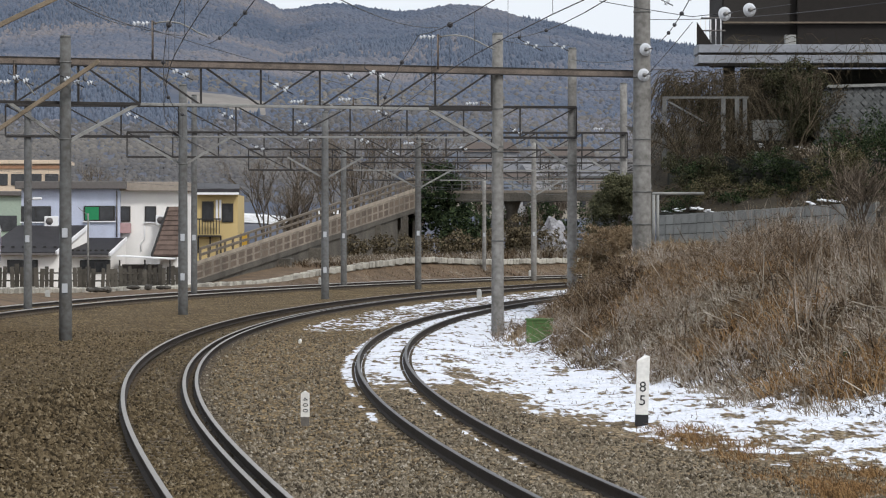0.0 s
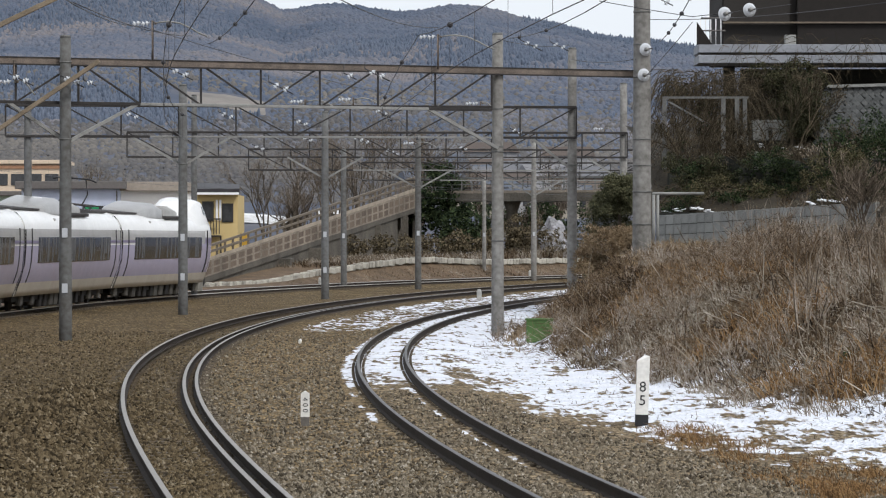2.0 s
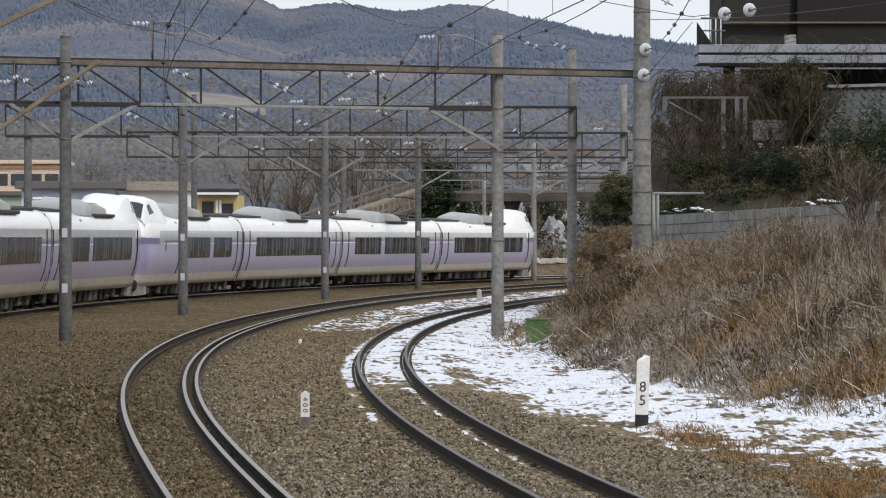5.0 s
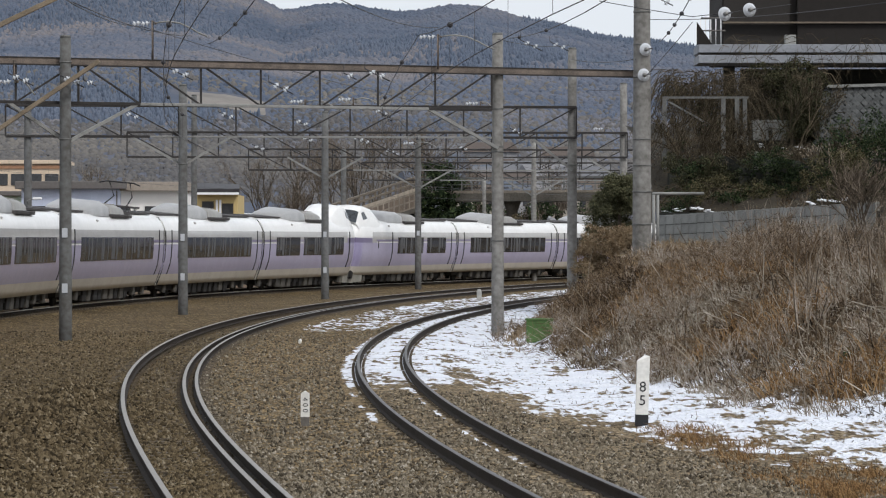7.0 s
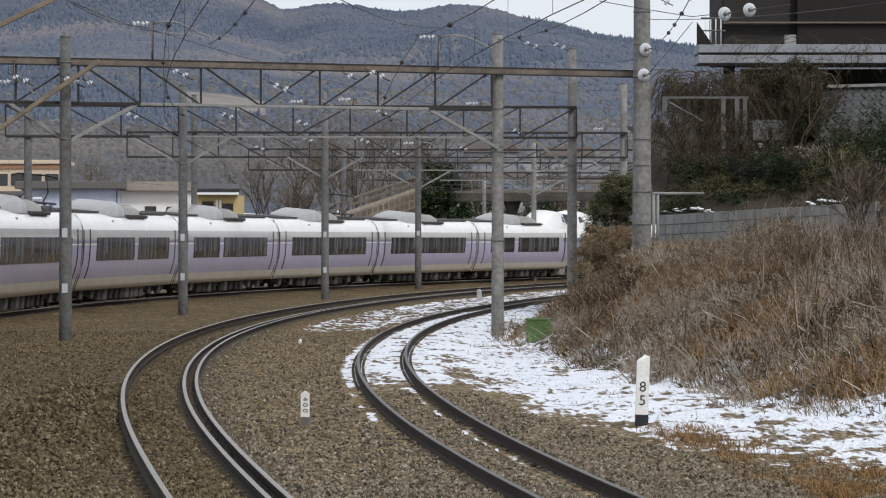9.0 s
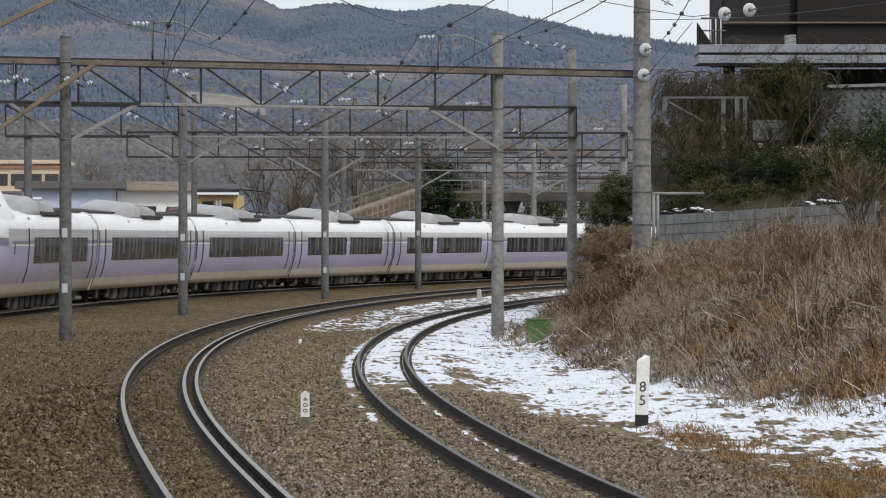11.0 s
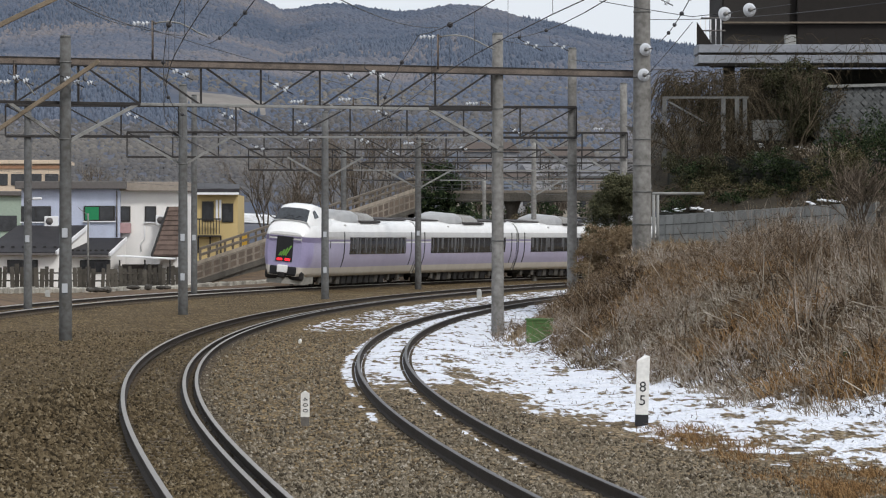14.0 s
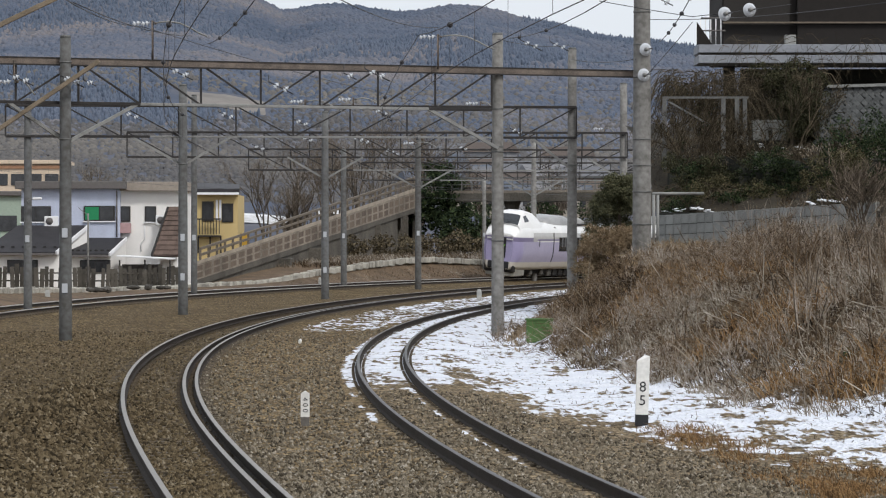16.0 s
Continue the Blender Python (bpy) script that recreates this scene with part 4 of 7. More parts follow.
    for b in (351, 372, 391):
        part("timber", box_bm(0.09, 0.1, 1.1, (px_x(b, yy) - xo, -0.06, P(0, 433, yy).z)), M_FRAME, e)
    # low wings with dark roofs
    for nm, x0, x1, xa, xb, top, low, yf in (("low_wing", -30, 98, 32, 155, 399, 446, y - 4.0), ("porch_wing", 122, 192, 146, 222, 421, 449, y - 3.0)):
        xo = px_x((x0 + x1) / 2, yf)
        e = tagged(empty(nm, pose(xo, yf, 0)), "single-storey white wing with a dark sheet roof and snow guards", "house wing", "low white wings")
        zl = P(0, low, yf).z
        o = Vector((xo, yf, 0))
        c = [P(x0 - 4, low, yf - 0.4) - o, P(x1, low, yf - 0.4) - o, P(xb, top, yf + 3.0) - o, P(xa, top, yf + 3.0) - o]
        up = Vector((0, 0, 0.09))
        roof = obj("roof", [*c, *[v - up for v in c]], [(0, 1, 2, 3), (4, 7, 6, 5), (0, 4, 5, 1), (1, 5, 6, 2), (2, 6, 7, 3), (3, 7, 4, 0)], M_TILE, e, "dark sheet roof")
        bar("barge_board", c[1] + Vector((0.05, -0.02, -0.06)), c[2] + Vector((0.05, 0, -0.06)), 0.08, 0.2, M_TRIM, e, "white barge board")
        bar("gutter", c[0] + Vector((0, -0.06, -0.12)), c[1] + Vector((0, -0.06, -0.12)), 0.1, 0.1, M_FASCIA, e)
        wl_ = px_x(x1 + 6, yf) - px_x(x0, yf)
        part("wall", box_bm(wl_, 3.4, zl + 0.45, (0.05, 1.75, (zl - 0.55) / 2)), M_HOUSE_WHITE, e)
        g = [c[1] + Vector((0, 0.45, -0.05)), c[2] + Vector((0, 0, -0.1))]
        vs = [(g[0].x, g[0].y, -0.3), (g[1].x, g[1].y, -0.3), tuple(g[1]), tuple(g[0])]
        obj("gable_wall", [*vs, *[(v[0] - 0.15, v[1] + 0.02, v[2] - 0.02) for v in vs]], [(0, 1, 2, 3), (7, 6, 5, 4), (3, 2, 6, 7)], M_HOUSE_WHITE, e)
        window(e, 0.35 if nm == "porch_wing" else px_x(40, yf) - xo, P(0, 472, yf).z, 1.65, 0.72, 0.05, 2)
        for i in range(7):
            t = (i + 0.5) / 7
            q = c[0].lerp(c[1], t).lerp(c[3].lerp(c[2], t), 0.16)
            part("snow_guard", box_bm(0.18, 0.06, 0.07, (q.x, q.y, q.z + 0.04)), M_FRAME, roof)
    # white awning and dark opening below it
    e = tagged(empty("carport", pose(X(268), y - 4, 0)), "low shed with a white sheet awning and dark opening", "shed")
    part("awning", box_bm(3.0, 2.6, 0.09, (0, 1.0, P(0, 456, y - 4).z), 0.02, None, Matrix.Rotation(radians(3), 4, "Y")), M_TRIM, e, "white sheet awning")
    part("back_wall", box_bm(2.9, 0.12, 1.5, (0, 2.2, 0.5)), M_FASCIA, e)
    for dx in (-1.35, 0, 1.35):
        part("post", box_bm(0.08, 0.08, 1.5, (dx, -0.1, 0.75)), M_FRAME, e)


houses()


def fence():
    e = tagged(empty("slat_fence"), "weathered grey wooden slat fence behind the railway edge", "fence")
    rnd = random.Random(8)
    zrow = []
    b = -8.0
    while b < 318:
        y = 171 + (b / 318) * 12
        x = px_x(b, y)
        z0 = EYE - (504 - 421.3) * y / 6000 - 0.25
        h = rnd.uniform(0.85, 1.12)
        if rnd.random() > 0.06:
            bm = box_bm(rnd.uniform(0.19, 0.26), 0.035, h + 0.2, (0, 0, (h + 0.2) / 2), 0.008)
            bmesh.ops.transform(bm, matrix=pose(x, y, z0, 0, rnd.uniform(-3, 3), 4), verts=bm.verts)
            part("slat", bm, M_FENCE, e)
        b += rnd.uniform(7.2, 9.2)
    for zz in (0.45, 0.85):
        bar("rail_board", P(-8, 504, 171.15) + Vector((0, 0, zz - 0.25)), P(318, 504, 183.15) + Vector((0, 0, zz - 0.25)), 0.05, 0.08, M_FENCE, e)


fence()


def small_things():
    y = 176.0
    e = tagged(empty("lamp_post", pose(px_x(156, y), y, 0.1)), "thin grey post behind the slat fence", "post")
    h = P(0, 378, y).z - 0.1
    tube("shaft", [(0, 0, -0.3), (0, 0, h)], [0.06, 0.045], M_CONC, e)
    tube("bracket", [(0, 0, h - 0.1), (-0.5, -0.1, h + 0.3)], 0.02, M_GALV, e, sides=5)
    e = tagged(empty("street_lamp", pose(px_x(48, 128.8), 128.8, P(0, 356, 129).z)), "small white street lamp on a bracket of the pole", "street lamp")
    tube("bracket", [(0, 0.45, -0.06), (0, 0, 0), (0.25, -0.1, 0.08)], 0.02, M_GALV, e, sides=5)
    part("shade", box_bm(0.34, 0.2, 0.09, (0.4, -0.1, 0.09), 0.03), M_TRIM, e, "white lamp shade")
    p = P(431, 424, 212.5)
    e = tagged(empty("warning_board", pose(p.x, p.y, p.z - 0.5)), "yellow warning board behind the ramp handrail", "sign")
    part("board", box_bm(0.45, 0.05, 0.75, (0, 0, 0.5), 0.01), mat("yellow_board", (0.5, 0.3, 0.04), 0.6, 0.2), e)
    part("post", box_bm(0.06, 0.06, 1.0, (0, 0.05, 0)), M_FRAME, e)
    rnd = random.Random(77)
    for b in (160, 170, 181, 190, 236, 262, 284, 296):
        yy = 160 + (b - 160) * 0.08
        bm = bmesh.new()
        bmesh.ops.create_icosphere(bm, subdivisions=2, radius=1.0)
        for v in bm.verts:
            v.co *= 1 + 0.3 * noise.noise(v.co * 1.7 + Vector((b, 0, 0)))
        o = part("boulder", bm, M_UNDER2, None)
        p = P(b, 513 if b < 200 else 509, yy)
        o.matrix_world = pose(p.x, yy, p.z, 0, 0, rnd.uniform(0, 90)) @ Matrix.Diagonal((rnd.uniform(0.18, 0.34), 0.2, rnd.uniform(0.1, 0.17), 1))
        tagged(o, "dark rough stone at the foot of the edging", "stone", "dark stones")


small_things()



def edging():
    """Old concrete edging blocks with jagged tops between the bank and the outer track."""
    e = tagged(empty("edging_wall"), "crumbling pale concrete edging along the railway bank", "low wall", kind="structure")
    rnd = random.Random(2)
    for s in np.arange(112, 236, 0.62):
        x, y, h = OUTER.at(s, -5.0)
        z = float(np.interp(s, [112, 122, 137, 153, 171, 180, 189, 199, 211, 236], [0.62, 0.55, 0.28, 0.18, 0.28, 0.75, 1.13, 1.43, 1.2, 1.2]))
        bm = box_bm(0.34 + rnd.uniform(0, 0.1), 0.6, 0.36, (0, 0, -0.18 + rnd.uniform(-0.04, 0.03)), 0.03)
        bmesh.ops.transform(bm, matrix=pose(x, y, z, 0, rnd.uniform(-10, 10), -math.degrees(h) + rnd.uniform(-6, 6)), verts=bm.verts)
        part("block", bm, M_EDGE, e)
    # earth bank between the edging and the track
    vs, fs = [], []
    ss = np.arange(100, 250, 2.0)
    offs = (-48.0, -5.2, -4.85, -4.2, -3.3, -2.4)
    for s in ss:
        z = float(np.interp(s, [100, 122, 137, 153, 171, 180, 189, 199, 211, 250], [0.6, 0.55, 0.28, 0.18, 0.28, 0.75, 1.13, 1.43, 1.2, 1.2]))
        for i, o in enumerate(offs):
            x, y, _ = OUTER.at(s, o)
            f = (0.98, 0.95, 0.72, 0.42, 0.14, -0.25)[i]
            vs.append((x, y, z * f - 0.15 + (0.06 * rnd.random() if i in (2, 3, 4) else 0)))
    n = len(offs)
    for i in range(len(ss) - 1):
        for k in range(n - 1):
            fs.append((i * n + k, i * n + k + 1, (i + 1) * n + k + 1, (i + 1) * n + k))
    b = obj("earth_bank", vs, fs, mat("bank_earth", (0.125, 0.085, 0.052), 0.95, 0.55, 0.9, 9, 0.6), smooth=True)
    tagged(b, "brown earth bank below the concrete edging", "bank", kind="structure")


edging()


# ---- road ramp climbing to the overbridge ----
def ramp():
    e = tagged(empty("road_ramp"), "stained concrete road ramp with panelled parapet and brown handrail", "ramp")
    y0, y1 = 192.0, 262.0
    b0, b1 = 345.0, 742.0

    def q(t, level0, level1, dy=0.0):
        # straight in plan; levels are given at both ends
        a, b = P(b0, level0, y0), P(b1, level1, y1)
        return a.lerp(b, t) + Vector((0, dy, 0))

    def sheet(name, l00, l01, l10, l11, dy, thick, material, label=""):
        n = 12
        vs, fs = [], []
        for i in range(n + 1):
            t = i / n
            lo, hi = q(t, l00, l01, dy), q(t, l10, l11, dy)
            vs += [lo, hi, hi + Vector((0, thick, 0)), lo + Vector((0, thick, 0))]
        for i in range(n):
            a = i * 4
            for k in range(4):
                fs.append((a + k, a + (k + 1) % 4, a + 4 + (k + 1) % 4, a + 4 + k)[::-1])
        fs += [(0, 1, 2, 3), (n * 4 + 3, n * 4 + 2, n * 4 + 1, n * 4)]
        return obj(name, vs, fs, material, e, label)
    sheet("parapet", 497, 366, 469, 336, 0.0, 0.35, M_RAMP)
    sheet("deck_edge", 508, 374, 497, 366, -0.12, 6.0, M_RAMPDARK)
    # coping in a paler tone than the parapet below it
    sheet("coping", 470, 337, 464, 331, -0.12, 0.6, M_COPING, "pale concrete coping")
    # darker panels on the parapet face, standing slightly proud
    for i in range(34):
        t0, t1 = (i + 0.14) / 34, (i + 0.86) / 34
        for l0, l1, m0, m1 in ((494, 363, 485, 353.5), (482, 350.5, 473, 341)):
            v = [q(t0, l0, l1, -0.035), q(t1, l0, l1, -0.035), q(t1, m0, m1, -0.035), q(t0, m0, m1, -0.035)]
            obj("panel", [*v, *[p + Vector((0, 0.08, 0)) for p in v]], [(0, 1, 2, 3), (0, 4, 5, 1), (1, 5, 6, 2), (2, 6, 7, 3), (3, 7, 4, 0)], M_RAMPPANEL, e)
    # far handrail
    for i in range(36):
        t = i / 35
        bar("rail_post", q(t, 464, 333, 4.2), q(t, 441, 311, 4.2), 0.14, 0.14, M_RAILBROWN, e)
    for l0, l1 in ((441, 310), (452, 321)):
        bar("handrail", q(0, l0, l1, 4.2), q(1, l0, l1, 4.2), 0.12, 0.14, M_RAILBROWN, e, "brown handrail")
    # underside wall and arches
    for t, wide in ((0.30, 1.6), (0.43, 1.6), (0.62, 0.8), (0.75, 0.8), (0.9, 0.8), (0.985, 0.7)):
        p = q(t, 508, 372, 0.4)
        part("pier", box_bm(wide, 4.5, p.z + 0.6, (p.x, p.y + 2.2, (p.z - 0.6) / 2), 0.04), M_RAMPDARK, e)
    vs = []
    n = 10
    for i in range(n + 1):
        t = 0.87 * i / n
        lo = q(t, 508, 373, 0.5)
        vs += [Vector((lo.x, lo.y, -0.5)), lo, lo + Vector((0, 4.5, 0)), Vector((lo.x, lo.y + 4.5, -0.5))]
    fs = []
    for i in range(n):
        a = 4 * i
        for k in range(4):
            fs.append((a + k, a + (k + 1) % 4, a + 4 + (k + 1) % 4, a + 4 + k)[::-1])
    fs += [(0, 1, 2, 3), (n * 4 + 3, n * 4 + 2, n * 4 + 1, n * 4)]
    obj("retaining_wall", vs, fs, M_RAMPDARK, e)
    # dark sheet added behind the piers to imitate the shaded openings
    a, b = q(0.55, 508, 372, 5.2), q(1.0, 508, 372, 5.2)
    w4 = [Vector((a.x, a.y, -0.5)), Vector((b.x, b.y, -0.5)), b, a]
    obj("dark_opening_sheet", [*w4, *[v + Vector((0, 0.3, 0)) for v in w4]], [(0, 1, 2, 3), (7, 6, 5, 4), (3, 2, 6, 7), (1, 5, 6, 2), (0, 3, 7, 4)], M_RAMPDARK, e)
    for t in (0.945,):
        vs, fs = [], []
        p0, p1 = q(t - 0.055, 508, 372, 0.3), q(t + 0.055, 508, 372, 0.3)
        m = 8
        for i in range(m + 1):
            u = i / m
            top = p0.lerp(p1, u)
            zz = top.z - 0.9 * (abs(2 * u - 1) ** 2.2) - 0.05
            vs += [top, Vector((top.x, top.y, zz)), top + Vector((0, 4.5, 0)), Vector((top.x, top.y + 4.5, zz))]
        for i in range(m):
            a = 4 * i
            fs += [(a, a + 4, a + 5, a + 1), (a + 1, a + 5, a + 7, a + 3), (a + 2, a + 3, a + 7, a + 6)]
        obj("arch", vs, fs, M_RAMPDARK, e)
    # overbridge
    g = tagged(empty("overbridge"), "dark concrete road bridge over the tracks with pale railings", "bridge")
    a, b = P(738, 352, 263), P(1290, 352, 250)
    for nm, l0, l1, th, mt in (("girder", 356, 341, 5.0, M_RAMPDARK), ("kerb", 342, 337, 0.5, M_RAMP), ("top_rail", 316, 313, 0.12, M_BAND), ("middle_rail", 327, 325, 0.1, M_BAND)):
        z0, z1 = P(0, l0, 258).z, P(0, l1, 258).z
        vs = [(a.x, a.y, z0), (b.x, b.y, z0), (b.x, b.y, z1), (a.x, a.y, z1)]
        vs += [(v[0], v[1] + th, v[2]) for v in vs]
        obj(nm, vs, [(0, 1, 2, 3), (7, 6, 5, 4), (0, 4, 5, 1), (1, 5, 6, 2), (2, 6, 7, 3), (3, 7, 4, 0)], mt, g)
    for i in range(30):
        p = a.lerp(b, (i + 0.5) / 30)
        zr, zk = P(0, 314, 258).z, P(0, 338, 258).z
        part("rail_post", box_bm(0.1, 0.1, zr - zk, (p.x, p.y + 0.05, (zr + zk) / 2)), M_BAND, g)
    for bb, r in ((907, 0.45), (1150, 0.45)):
        p = P(bb, 460, 259)
        tube("column", [(p.x, p.y + 1.5, -0.5), (p.x, p.y + 1.5, P(0, 372, 259).z), (p.x, p.y + 1.5, P(0, 355, 259).z)], [r, r, r * 1.6], M_RAMPDARK, g, sides=16)


ramp()


# ---- right bank: walls, terrace and the house above ----
def block_wall():
    e = tagged(empty("block_retaining_wall"), "grey concrete block retaining wall on the grassy bank", "retaining wall", kind="structure")
    a, b = P(1168, 380, 110), P(1568, 350, 101)
    d = (b - a)
    d.z = 0
    L = d.length
    u = d.normalized()
    n = int(L / 0.405)
    bm = box_bm(0.39, 0.2, 0.31, (0, 0, 0), 0.012)
    me = bpy.data.meshes.new("block")
    bm.to_mesh(me)
    bm.free()
    me.materials.append(M_BLOCK)
    ang = math.degrees(math.atan2(u.y, u.x))
    top = lambda i: 3.42 + 0.35 * i / n
    for i in range(n):
        for r in range(4):
            o = new("block", me)
            o.parent = e
            p = a + u * (0.2 + i * 0.405)
            o.matrix_world = pose(p.x, p.y, top(i) - 0.16 - r * 0.325, 0, 0, ang)
    m = (a + b) / 2
    part("core", box_bm(L, 0.25, 2.4, (m.x, m.y + 0.14, 2.3), 0, None, Matrix.Rotation(math.atan2(u.y, u.x), 4, "Z")), M_BLOCKDARK, e)


block_wall()


def upper_bank():
    vs, fs = [], []
    rnd = random.Random(6)
    rows = [(0.25, 3.3), (1.5, 3.75), (3.6, 4.1), (4.6, 4.3), (6.5, 5.2), (9.0, 5.6), (13, 6.3), (22, 7.0)]
    cols = np.linspace(-0.1, 13, 34)
    for dy, z in rows:
        for c in cols:
            vs.append((7.2 + c, 110.2 - 0.6 * c + dy, z + 0.03 * c + rnd.uniform(-0.12, 0.12)))
    m = len(cols)
    for i in range(len(rows) - 1):
        for k in range(m - 1):
            fs.append((i * m + k, i * m + k + 1, (i + 1) * m + k + 1, (i + 1) * m + k))
    o = obj("upper_bank", vs, fs, mat("leaf_litter_earth", (0.036, 0.029, 0.019), 0.95, 0.5, 1.5, 12, 0.6), smooth=True)
    tagged(o, "dark earth terrace with leaf litter above the block wall", "bank", kind="structure")
    e = tagged(empty("terrace_wall"), "dark concrete terrace wall with a pale post", "retaining wall")
    a, b = P(1185, 275, 115.0), P(1568, 283, 110.0)
    bar("wall_body", a + Vector((0, 0, -0.65)), b + Vector((0, 0, -0.65)), 0.3, 1.3, M_BLOCKDARK, e, "", 0.03)
    for i in range(9):
        p = a.lerp(b, (i + 0.5) / 9)
        part("panel", box_bm(0.86, 0.06, 0.5, (p.x, p.y - 0.17, p.z - 0.36), 0.02), M_BLOCKDARK, e)
        part("panel", box_bm(0.86, 0.06, 0.5, (p.x, p.y - 0.17, p.z - 0.9), 0.02), M_BLOCKDARK, e)
    p = P(1338, 285, 112.6)
    part("post", box_bm(0.13, 0.13, 0.6, (p.x, p.y - 0.1, p.z), 0.02), M_CONC, e, "pale concrete post")
    # pipe railing beside the block wall
    e = tagged(empty("pipe_railing"), "pale galvanised pipe railing on the bank", "railing")
    for b in (1157, 1164):
        p = P(b, 430, 108)
        tube("post", [(p.x, p.y, 1.9), (p.x, p.y, P(0, 345, 108).z)], 0.05, M_GALV, e)
    a, b = P(1155, 343, 108), P(1245, 343, 109)
    tube("top_rail", [a, b], 0.05, M_GALV, e)
    # grey blocks heap on the terrace
    e = tagged(empty("block_stack"), "stacked grey concrete blocks on the terrace", "concrete blocks")
    for bx, lv, w in ((1345, 240, 0.55), (1378, 240, 0.5), (1340, 222, 0.4), (1362, 222, 0.6), (1385, 223, 0.42), (1316, 250, 0.3)):
        p = P(bx, lv, 117)
        part("block", box_bm(w, 0.5, 0.36, tuple(p), 0.03), M_BLOCK, e)
    part("base", box_bm(1.8, 0.8, 0.6, tuple(P(1360, 262, 117.2)), 0.05), M_BLOCKDARK, e)
    # diagonal stone masonry
    e = tagged(empty("stone_retaining_wall"), "grey diagonal stone masonry wall under the house", "retaining wall")
    yw = 117.0
    c = [P(1447, 254, yw - 1.0), P(1640, 254, yw - 1.0), P(1640, 152, yw), P(1462, 157, yw)]
    obj("backing", [*c, *[v + Vector((0, 1.2, 0)) for v in c]], [(0, 1, 2, 3), (4, 7, 6, 5), (0, 4, 5, 1), (2, 6, 7, 3), (3, 7, 4, 0)], M_BLOCKDARK, e)
    bm = bmesh.new()
    box_bm(0.36, 0.16, 0.19, (0, 0, 0), 0.03, bm)
    me = bpy.data.meshes.new("stone")
    bm.to_mesh(me)
    bm.free()
    me.materials.append(M_STONEWALL)
    for r in range(14):
        for k in range(15):
            t = (k + 0.5 * (r % 2)) / 14.0
            v = (r + 0.5) / 14.0
            if t > 1:
                continue
            p = c[0].lerp(c[1], t).lerp(c[3].lerp(c[2], t), v)
            o = new("stone", me)
            o.parent = e
            o.matrix_world = pose(p.x + 0.06 * math.sin(r * 3.1 + k), p.y - 0.02, p.z, -25, (38 if r % 2 else -38), 0)
    bar("coping", c[3] + Vector((0, -0.05, 0.06)), c[2] + Vector((0, -0.05, 0.06)), 0.5, 0.1, M_BLOCK, e, "grey worn coping")
    # house with balcony slab
    yh = 122.0
    e = tagged(empty("bank_house", pose(px_x(1420, yh), yh, 0)), "dark brown house on a pale concrete balcony slab above the bank", "house")
    o = Vector((px_x(1420, yh), yh, 0))
    z0, z1 = P(0, 112, yh).z, P(0, 79, yh).z
    xl, xr = px_x(1236, yh) - o.x, px_x(1750, yh) - o.x
    part("slab", box_bm(xr - xl, 2.4, (z1 - z0) * 0.45, ((xl + xr) / 2, 1.2, z1 - (z1 - z0) * 0.22), 0.03), M_SLAB, e, "pale grey slab edge")
    part("slab_lower", box_bm(xr - xl, 2.3, (z1 - z0) * 0.45, ((xl + xr) / 2, 1.22, z0 + (z1 - z0) * 0.22), 0.03), M_SLAB, e, "pale grey slab edge")
    part("slab_joint", box_bm(xr - xl - 0.1, 2.1, 0.1, ((xl + xr) / 2, 1.25, (z0 + z1) / 2)), M_FASCIA, e)
    xw = px_x(1284, yh) - o.x
    part("wall", box_bm(xr - xw, 6.0, 5, ((xw + xr) / 2, 4.4, z1 + 2.5)), M_BROWNWALL, e, "dark brown wall")
    part("wall_panel", box_bm(2.4, 0.08, 4.5, (px_x(1345, yh) - o.x, 1.36, z1 + 2.3)), mat("grey_brown_panel", (0.028, 0.025, 0.023), 0.8, 0.2), e)
    part("wall_panel", box_bm(4.8, 0.3, 4.5, (px_x(1535, yh) - o.x, 1.25, z1 + 2.3)), M_BROWNWALL, e)
    part("ledge", box_bm(xr - xw, 0.3, 0.06, ((xw + xr) / 2, 1.1, z1 + 0.85)), M_RAILBROWN, e)
    part("roof", box_bm(xr - xw + 1, 8, 0.3, ((xw + xr) / 2, 4.2, z1 + 5.1)), M_TILE, e)
    for b in range(1240, 1284, 9):
        tube("baluster", [(px_x(b, yh) - o.x, 0.1, z1), (px_x(b, yh) - o.x, 0.1, z1 + 0.95)], 0.02, M_TRIM, e, sides=5)
    for dz in (0.5, 0.95):
        tube("handrail", [(xl + 0.1, 0.1, z1 + dz), (xw, 0.1, z1 + dz)], 0.03, M_FASCIA, e, sides=5)
    vs = [(xl - 0.05, 0, z1), (xl + 0.5, 0, z1), (xl - 0.05, 0, z1 + 0.8)]
    obj("corner_brace", [*vs, *[(v[0], v[1] + 0.2, v[2]) for v in vs]], [(0, 1, 2), (5, 4, 3), (0, 3, 4, 1), (1, 4, 5, 2), (2, 5, 3, 0)], M_BROWNWALL, e)
    part("box_on_slab", box_bm(0.4, 0.4, 0.36, (px_x(1400, yh) - o.x, 0.4, z1 + 0.18), 0.03), M_BLOCK, e, "grey box")
    # columns, floor and rear wall below the slab, all in very dark concrete
    for b in (1300, 1450, 1600):
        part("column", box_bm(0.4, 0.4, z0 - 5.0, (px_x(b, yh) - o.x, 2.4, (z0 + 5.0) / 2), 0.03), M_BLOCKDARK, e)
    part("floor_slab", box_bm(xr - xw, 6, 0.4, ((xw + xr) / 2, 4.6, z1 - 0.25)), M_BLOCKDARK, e)
